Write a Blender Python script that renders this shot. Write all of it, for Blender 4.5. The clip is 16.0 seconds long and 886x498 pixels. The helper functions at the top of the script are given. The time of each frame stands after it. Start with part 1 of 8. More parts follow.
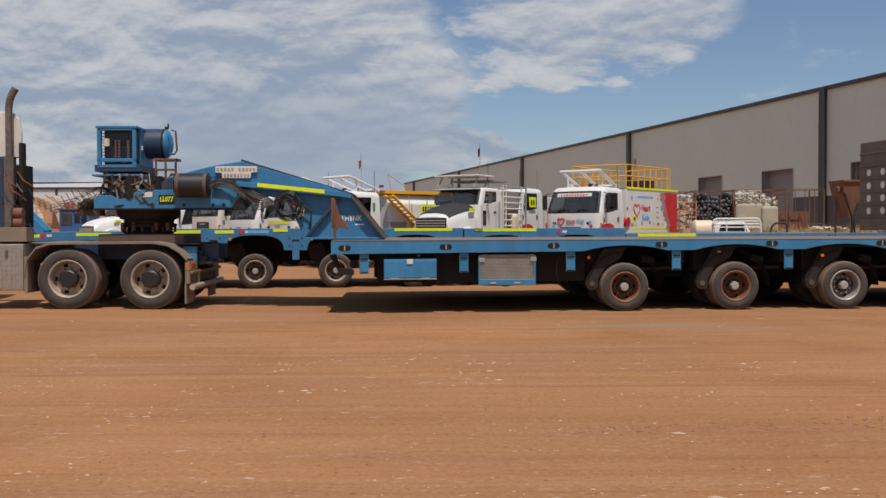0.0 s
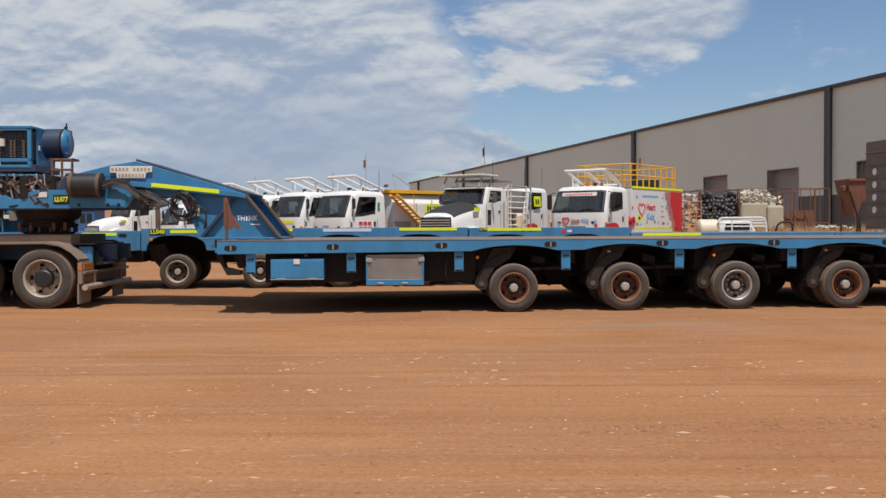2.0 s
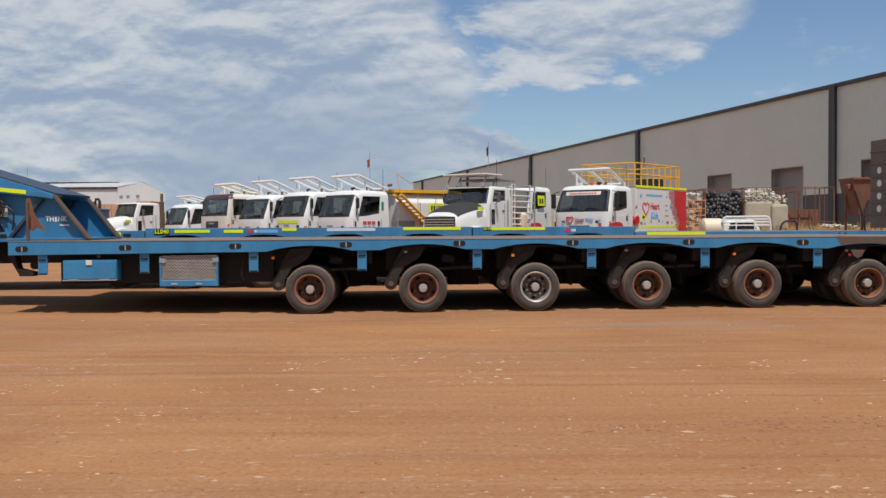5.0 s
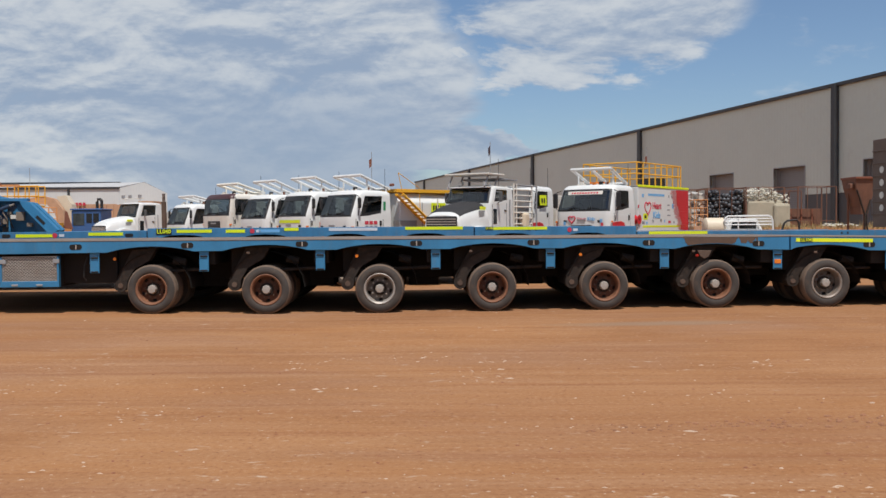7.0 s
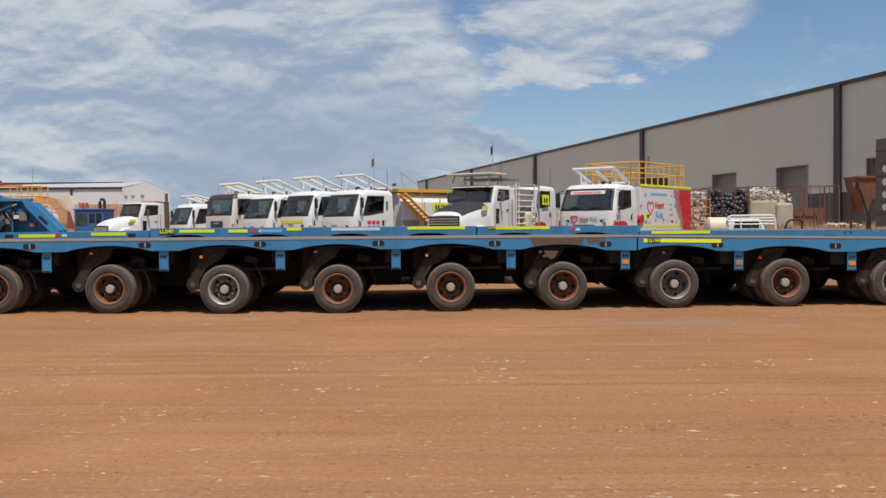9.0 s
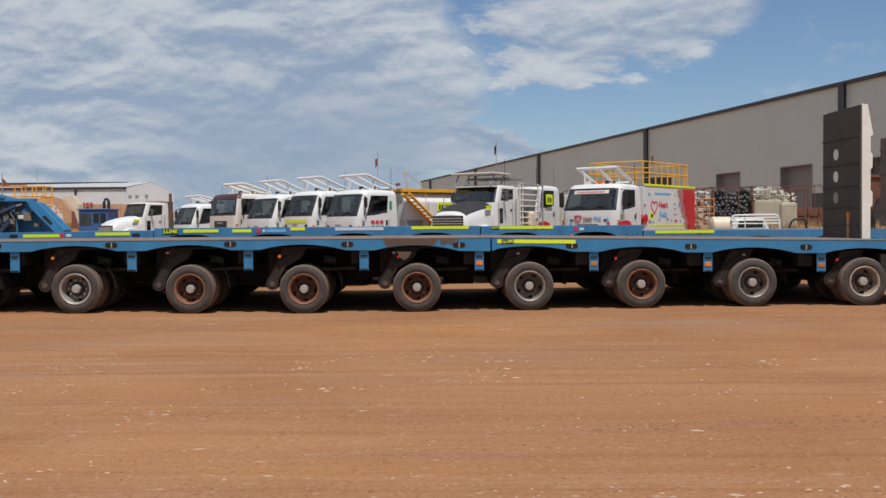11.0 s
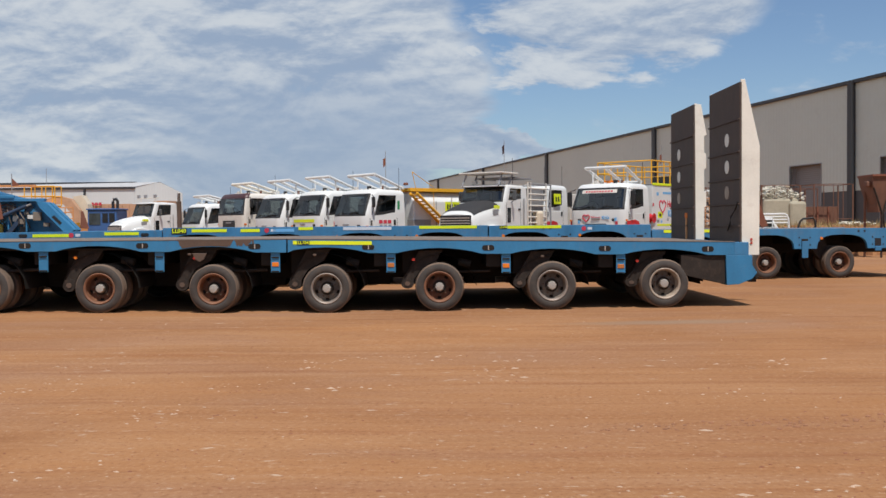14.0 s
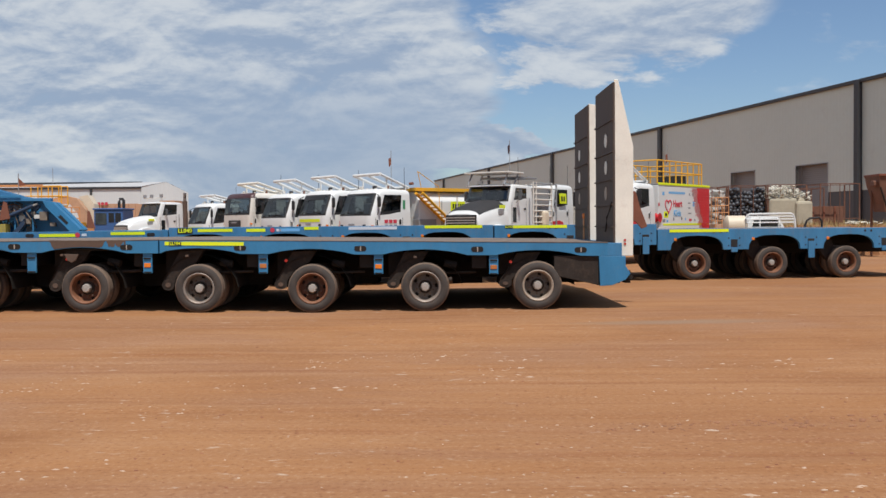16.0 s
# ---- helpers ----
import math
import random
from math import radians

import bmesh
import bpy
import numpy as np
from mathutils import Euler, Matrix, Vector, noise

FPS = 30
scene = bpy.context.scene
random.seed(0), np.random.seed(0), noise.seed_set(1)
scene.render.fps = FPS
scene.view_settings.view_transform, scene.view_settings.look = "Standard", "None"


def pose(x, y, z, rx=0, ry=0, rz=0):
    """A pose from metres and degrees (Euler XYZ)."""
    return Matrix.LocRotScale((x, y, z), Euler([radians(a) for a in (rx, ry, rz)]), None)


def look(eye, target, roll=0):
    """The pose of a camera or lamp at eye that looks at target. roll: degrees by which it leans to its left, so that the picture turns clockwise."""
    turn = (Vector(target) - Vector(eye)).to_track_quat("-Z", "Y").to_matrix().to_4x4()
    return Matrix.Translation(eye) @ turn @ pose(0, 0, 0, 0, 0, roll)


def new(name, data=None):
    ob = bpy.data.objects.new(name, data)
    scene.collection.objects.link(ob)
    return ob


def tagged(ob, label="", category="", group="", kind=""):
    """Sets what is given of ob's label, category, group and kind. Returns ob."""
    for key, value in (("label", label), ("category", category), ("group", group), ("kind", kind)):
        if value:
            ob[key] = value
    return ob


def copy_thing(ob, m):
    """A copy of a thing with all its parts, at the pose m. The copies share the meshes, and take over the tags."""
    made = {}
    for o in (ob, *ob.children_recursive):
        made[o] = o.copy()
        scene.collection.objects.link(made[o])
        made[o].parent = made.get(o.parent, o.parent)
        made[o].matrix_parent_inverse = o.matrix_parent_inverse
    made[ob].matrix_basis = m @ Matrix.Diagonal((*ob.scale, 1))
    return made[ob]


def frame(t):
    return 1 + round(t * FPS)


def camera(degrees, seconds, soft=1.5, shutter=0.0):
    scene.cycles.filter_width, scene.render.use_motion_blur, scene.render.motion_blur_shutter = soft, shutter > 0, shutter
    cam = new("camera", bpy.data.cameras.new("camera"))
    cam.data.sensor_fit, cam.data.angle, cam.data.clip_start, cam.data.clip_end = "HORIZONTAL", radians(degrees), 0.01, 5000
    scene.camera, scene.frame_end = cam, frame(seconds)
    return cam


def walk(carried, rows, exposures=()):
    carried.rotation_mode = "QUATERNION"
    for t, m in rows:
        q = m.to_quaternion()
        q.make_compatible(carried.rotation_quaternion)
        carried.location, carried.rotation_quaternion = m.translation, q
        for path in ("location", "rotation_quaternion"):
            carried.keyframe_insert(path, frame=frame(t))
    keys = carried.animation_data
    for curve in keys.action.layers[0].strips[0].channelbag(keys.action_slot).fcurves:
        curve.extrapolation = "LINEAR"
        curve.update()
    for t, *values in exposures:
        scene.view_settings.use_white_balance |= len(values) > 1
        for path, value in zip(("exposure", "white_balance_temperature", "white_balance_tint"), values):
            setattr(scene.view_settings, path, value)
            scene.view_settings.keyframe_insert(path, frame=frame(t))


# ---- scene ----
HT = 1.40
cam = camera(50.82, 16.0, soft=1.5)
walk(cam, [(t, pose(0, 0, HT, rx, ry, rz)) for t, rx, ry, rz in (
    (0, 88.672, 0.166, -0.653), (1, 88.655, 0.195, -0.491), (2, 88.640, 0.224, -0.363), (3, 88.627, 0.252, -0.264),
    (4, 88.614, 0.281, -0.186), (5, 88.603, 0.308, -0.122), (6, 88.592, 0.335, -0.065), (7, 88.582, 0.361, -0.005),
    (8, 88.573, 0.386, 0.063), (9, 88.565, 0.409, 0.146), (10, 88.556, 0.431, 0.248), (11, 88.548, 0.450, 0.372),
    (12, 88.541, 0.468, 0.518), (13, 88.533, 0.483, 0.682), (14, 88.524, 0.494, 0.857), (15, 88.516, 0.502, 1.034),
    (16, 88.506, 0.505, 1.195))],
     exposures=((0, -0.08, 6800, 12), (0.5, 0.08, 6760, 12), (1.5, 0.12, 6700, 11.5), (3, 0.08, 6600, 11), (4.2, 0.07, 6530, 10), (9.2, 0.06, 6500, 10),
                (11.0, -0.02, 6470, 10), (11.5, -0.03, 6470, 10), (12.1, 0.08, 6480, 10), (16, 0.12, 6480, 10)))

# ---- light: high midday sun from behind the viewer, bright broken cloud ----
SUN_EL, SUN_AZ = 66.0, 168.0      # azimuth measured from +y towards +x
sd = Vector((math.sin(radians(SUN_AZ)) * math.cos(radians(SUN_EL)), math.cos(radians(SUN_AZ)) * math.cos(radians(SUN_EL)), math.sin(radians(SUN_EL))))
sun = new("sun", bpy.data.lights.new("sun", "SUN"))
sun.data.energy, sun.data.angle, sun.data.color = 3.95, radians(0.6), (1.0, 0.955, 0.89)
sun.matrix_world = look(sd * 100, (0, 0, 0))


def make_world():
    w = bpy.data.worlds.new("sky")
    scene.world = w
    w.use_nodes = True
    nt = w.node_tree
    N, L = nt.nodes, nt.links
    bg = N["Background"]
    sky = N.new("ShaderNodeTexSky")
    sky.sky_type, sky.sun_disc = "NISHITA", False
    sky.sun_elevation, sky.sun_rotation = radians(SUN_EL), radians(SUN_AZ)
    sky.air_density, sky.dust_density, sky.ozone_density = 1.0, 0.6, 1.6
    tc = N.new("ShaderNodeTexCoord")
    sep = N.new("ShaderNodeSeparateXYZ")
    L.new(tc.outputs["Generated"], sep.inputs[0])

    def m(op, a, b=None, c=None, clamp=False):
        n = N.new("ShaderNodeMath")
        n.operation, n.use_clamp = op, clamp
        for i, v in enumerate((a, b, c)):
            if v is None:
                continue
            if isinstance(v, (int, float)):
                n.inputs[i].default_value = v
            else:
                L.new(v, n.inputs[i])
        return n.outputs[0]

    def sm(x, lo, hi):
        n = N.new("ShaderNodeMapRange")
        n.interpolation_type = "SMOOTHSTEP"
        L.new(x, n.inputs[0])
        n.inputs[1].default_value, n.inputs[2].default_value = lo, hi
        return n.outputs[0]

    dx, dy, dz = sep.outputs
    ay = m("MAXIMUM", m("ABSOLUTE", dy), 0.05)
    u, v = m("DIVIDE", dx, ay), m("DIVIDE", dz, ay)
    # the cloud sheet, seen in perspective
    h = m("ADD", m("MAXIMUM", dz, 0.0), 0.07)
    comb = N.new("ShaderNodeCombineXYZ")
    L.new(m("DIVIDE", dx, h), comb.inputs[0])
    L.new(m("DIVIDE", dy, h), comb.inputs[1])

    def noise_tex(vec, scale, detail, rough, dist=0.0, off=0.0, up=0.0):
        n = N.new("ShaderNodeTexNoise")
        mp = N.new("ShaderNodeMapping")
        mp.inputs["Location"].default_value = (off, off * 0.7 + up, off * 0.3)
        L.new(vec, mp.inputs[0])
        L.new(mp.outputs[0], n.inputs["Vector"])
        n.inputs["Scale"].default_value, n.inputs["Detail"].default_value = scale, detail
        n.inputs["Roughness"].default_value, n.inputs["Distortion"].default_value = rough, dist
        return n.outputs["Fac"]

    c2 = N.new("ShaderNodeCombineXYZ")
    L.new(u, c2.inputs[0])
    L.new(m("MULTIPLY", v, 2.6), c2.inputs[1])
    big = noise_tex(comb.outputs[0], 0.55, 7, 0.6, 0.4, 3.1)
    fine = noise_tex(c2.outputs[0], 5.5, 9, 0.60, 0.5, 1.7)
    puff = noise_tex(c2.outputs[0], 15.0, 8, 0.60, 0.25, 8.3)
    # the same billows a step higher: their difference lights the tops
    fine_up = noise_tex(c2.outputs[0], 5.5, 9, 0.60, 0.5, 1.7, 0.045)
    puff_up = noise_tex(c2.outputs[0], 15.0, 8, 0.60, 0.25, 8.3, 0.018)
    relief = m("ADD", m("MULTIPLY", m("SUBTRACT", fine, fine_up), 0.8), m("MULTIPLY", m("SUBTRACT", puff, puff_up), 0.55))
    n1 = m("ADD", m("MULTIPLY", big, 0.20), m("ADD", m("MULTIPLY", fine, 0.55), m("MULTIPLY", puff, 0.25)))
    wob = m("MULTIPLY", m("SUBTRACT", fine, 0.5), 0.20)
    wob2 = m("ADD", wob, m("MULTIPLY", m("SUBTRACT", puff, 0.5), 0.07))
    uw, vw = m("ADD", u, wob2), m("ADD", v, m("MULTIPLY", wob2, 0.6))
    # main bank; its edge leans out at mid height
    edge = m("SUBTRACT", uw, m("MULTIPLY", m("SUBTRACT", 0.07, m("ABSOLUTE", m("SUBTRACT", v, 0.15))), 0.8))
    left = sm(edge, 0.055, -0.03)
    ex = m("DIVIDE", m("SUBTRACT", uw, 0.185), 0.18)
    ey = m("DIVIDE", m("SUBTRACT", m("SUBTRACT", vw, m("MULTIPLY", u, 0.12)), 0.212), 0.088)
    ell = sm(m("ADD", m("MULTIPLY", ex, ex), m("MULTIPLY", ey, ey)), 1.25, 0.25)
    lx, ly = m("DIVIDE", m("SUBTRACT", uw, 0.045), 0.075), m("DIVIDE", m("SUBTRACT", vw, 0.085), 0.028)
    low = sm(m("ADD", m("MULTIPLY", lx, lx), m("MULTIPLY", ly, ly)), 1.2, 0.2)
    far_r = m("MULTIPLY", sm(uw, 0.47, 0.60), 0.7)
    cov = m("MAXIMUM", m("MAXIMUM", m("MULTIPLY", left, 0.97), m("MULTIPLY", ell, 0.93)), m("MAXIMUM", m("MULTIPLY", low, 1.05), far_r))
    dens = sm(m("ADD", n1, m("MULTIPLY", m("SUBTRACT", cov, 0.5), 0.46)), 0.44, 0.66)
    wisp = m("MULTIPLY", sm(puff, 0.55, 0.80), m("MULTIPLY", sm(big, 0.40, 0.60), 0.45))
    dens = m("MULTIPLY", m("MAXIMUM", dens, wisp), 0.92)
    # lit tops, grey-blue undersides; the low part of the bank is a flat haze
    hz = m("MULTIPLY", sm(v, 0.19, 0.09), sm(m("ABSOLUTE", m("ADD", u, 0.15)), 0.24, 0.08))
    shade = sm(m("ADD", relief, m("ADD", m("MULTIPLY", fine, 0.50), m("MULTIPLY", puff, 0.40))), 0.24, 0.70)
    shade = m("MULTIPLY", shade, m("SUBTRACT", 1.0, m("MULTIPLY", hz, 0.75)))
    ramp = N.new("ShaderNodeMix")
    ramp.data_type = "RGBA"
    L.new(shade, ramp.inputs[0])
    ramp.inputs[6].default_value, ramp.inputs[7].default_value = (3.10, 3.95, 5.30, 1), (6.2, 6.6, 7.0, 1)
    skyc = N.new("ShaderNodeMix")
    skyc.data_type, skyc.blend_type = "RGBA", "MULTIPLY"
    skyc.inputs[0].default_value = 1.0
    L.new(sky.outputs[0], skyc.inputs[6])
    skyc.inputs[7].default_value = (0.84, 0.92, 1.02, 1)
    mix = N.new("ShaderNodeMix")
    mix.data_type = "RGBA"
    L.new(dens, mix.inputs[0])
    L.new(skyc.outputs[2], mix.inputs[6])
    L.new(ramp.outputs[2], mix.inputs[7])
    L.new(mix.outputs[2], bg.inputs[0])
    bg.inputs[1].default_value = 0.092


make_world()


# ---- materials ----
def surf(name, col, rough=0.6, metal=0.0, var=0.25, big=1.2, fine=35.0, bump=0.15, dust=0.0, dustcol=(0.30, 0.155, 0.085), spec=0.5, aniso=(1, 1, 1), rnd=0.0):
    """Paint, rubber, steel: colour varied at two scales, dust in patches, fine relief."""
    mt = bpy.data.materials.new(name)
    mt.use_nodes = True
    nt = mt.node_tree
    N, L = nt.nodes, nt.links
    b = N["Principled BSDF"]
    tc, mp = N.new("ShaderNodeTexCoord"), N.new("ShaderNodeMapping")
    mp.inputs["Scale"].default_value = aniso
    L.new(tc.outputs["Object"], mp.inputs[0])

    def nz(scale, detail, rough_):
        n = N.new("ShaderNodeTexNoise")
        n.inputs["Scale"].default_value, n.inputs["Detail"].default_value, n.inputs["Roughness"].default_value = scale, detail, rough_
        L.new(mp.outputs[0], n.inputs["Vector"])
        return n

    nb, nf = nz(big, 5, 0.65), nz(fine, 3, 0.6)
    add = N.new("ShaderNodeMath")
    add.operation = "MULTIPLY_ADD"
    L.new(nf.outputs["Fac"], add.inputs[0])
    add.inputs[1].default_value = 0.4
    L.new(nb.outputs["Fac"], add.inputs[2])
    mr = N.new("ShaderNodeMapRange")
    L.new(add.outputs[0], mr.inputs[0])
    mr.inputs[1].default_value, mr.inputs[2].default_value = 0.35, 1.05
    mr.inputs[3].default_value, mr.inputs[4].default_value = 1 - var, 1 + var
    mul = N.new("ShaderNodeMix")
    mul.data_type, mul.blend_type = "RGBA", "MULTIPLY"
    mul.inputs[0].default_value = 1.0
    mul.inputs[6].default_value = (*col, 1)
    L.new(mr.outputs[0], mul.inputs[7])
    out = mul.outputs[2]
    if dust > 0:
        nd = nz(big * 2.3, 6, 0.7)
        md = N.new("ShaderNodeMapRange")
        L.new(nd.outputs["Fac"], md.inputs[0])
        md.inputs[1].default_value, md.inputs[2].default_value = 0.62 - dust * 0.35, 0.86 - dust * 0.3
        md.inputs[3].default_value, md.inputs[4].default_value = dust * 0.25, min(1.0, 0.25 + dust)
        mx = N.new("ShaderNodeMix")
        mx.data_type = "RGBA"
        L.new(md.outputs[0], mx.inputs[0])
        L.new(out, mx.inputs[6])
        mx.inputs[7].default_value = (*dustcol, 1)
        out = mx.outputs[2]
    if rnd > 0:
        oi, rr, mm = N.new("ShaderNodeObjectInfo"), N.new("ShaderNodeMapRange"), N.new("ShaderNodeMix")
        L.new(oi.outputs["Random"], rr.inputs[0])
        rr.inputs[3].default_value, rr.inputs[4].default_value = 1 - rnd, 1 + rnd
        mm.data_type, mm.blend_type = "RGBA", "MULTIPLY"
        mm.inputs[0].default_value = 1.0
        L.new(out, mm.inputs[6])
        L.new(rr.outputs[0], mm.inputs[7])
        out = mm.outputs[2]
    L.new(out, b.inputs["Base Color"])
    ro = N.new("ShaderNodeMapRange")
    L.new(nb.outputs["Fac"], ro.inputs[0])
    ro.inputs[3].default_value, ro.inputs[4].default_value = max(0.03, rough - 0.12), min(1.0, rough + 0.12)
    L.new(ro.outputs[0], b.inputs["Roughness"])
    b.inputs["Metallic"].default_value = metal
    b.inputs["Specular IOR Level"].default_value = spec
    if bump > 0:
        bp = N.new("ShaderNodeBump")
        bp.inputs["Strength"].default_value, bp.inputs["Distance"].default_value = bump, 0.01
        L.new(nf.outputs["Fac"], bp.inputs["Height"])
        L.new(bp.outputs[0], b.inputs["Normal"])
    return mt


def plain(name, col, rough=0.5, metal=0.0, alpha=0, emit=0.0):
    mt = bpy.data.materials.new(name)
    mt.use_nodes = True
    b = mt.node_tree.nodes["Principled BSDF"]
    b.inputs["Base Color"].default_value = (*col, 1)
    b.inputs["Roughness"].default_value, b.inputs["Metallic"].default_value = rough, metal
    if alpha:
        b.inputs["Transmission Weight"].default_value = alpha
    return mt


def clear_glass(name, tint, gloss):
    mt = bpy.data.materials.new(name)
    mt.use_nodes = True
    nt = mt.node_tree
    N, L = nt.nodes, nt.links
    N.remove(N["Principled BSDF"])
    tr, gl, mx = N.new("ShaderNodeBsdfTransparent"), N.new("ShaderNodeBsdfGlossy"), N.new("ShaderNodeMixShader")
    tr.inputs[0].default_value = (*tint, 1)
    gl.inputs["Roughness"].default_value = 0.03
    mx.inputs[0].default_value = gloss
    L.new(tr.outputs[0], mx.inputs[1])
    L.new(gl.outputs[0], mx.inputs[2])
    L.new(mx.outputs[0], N["Material Output"].inputs[0])
    return mt


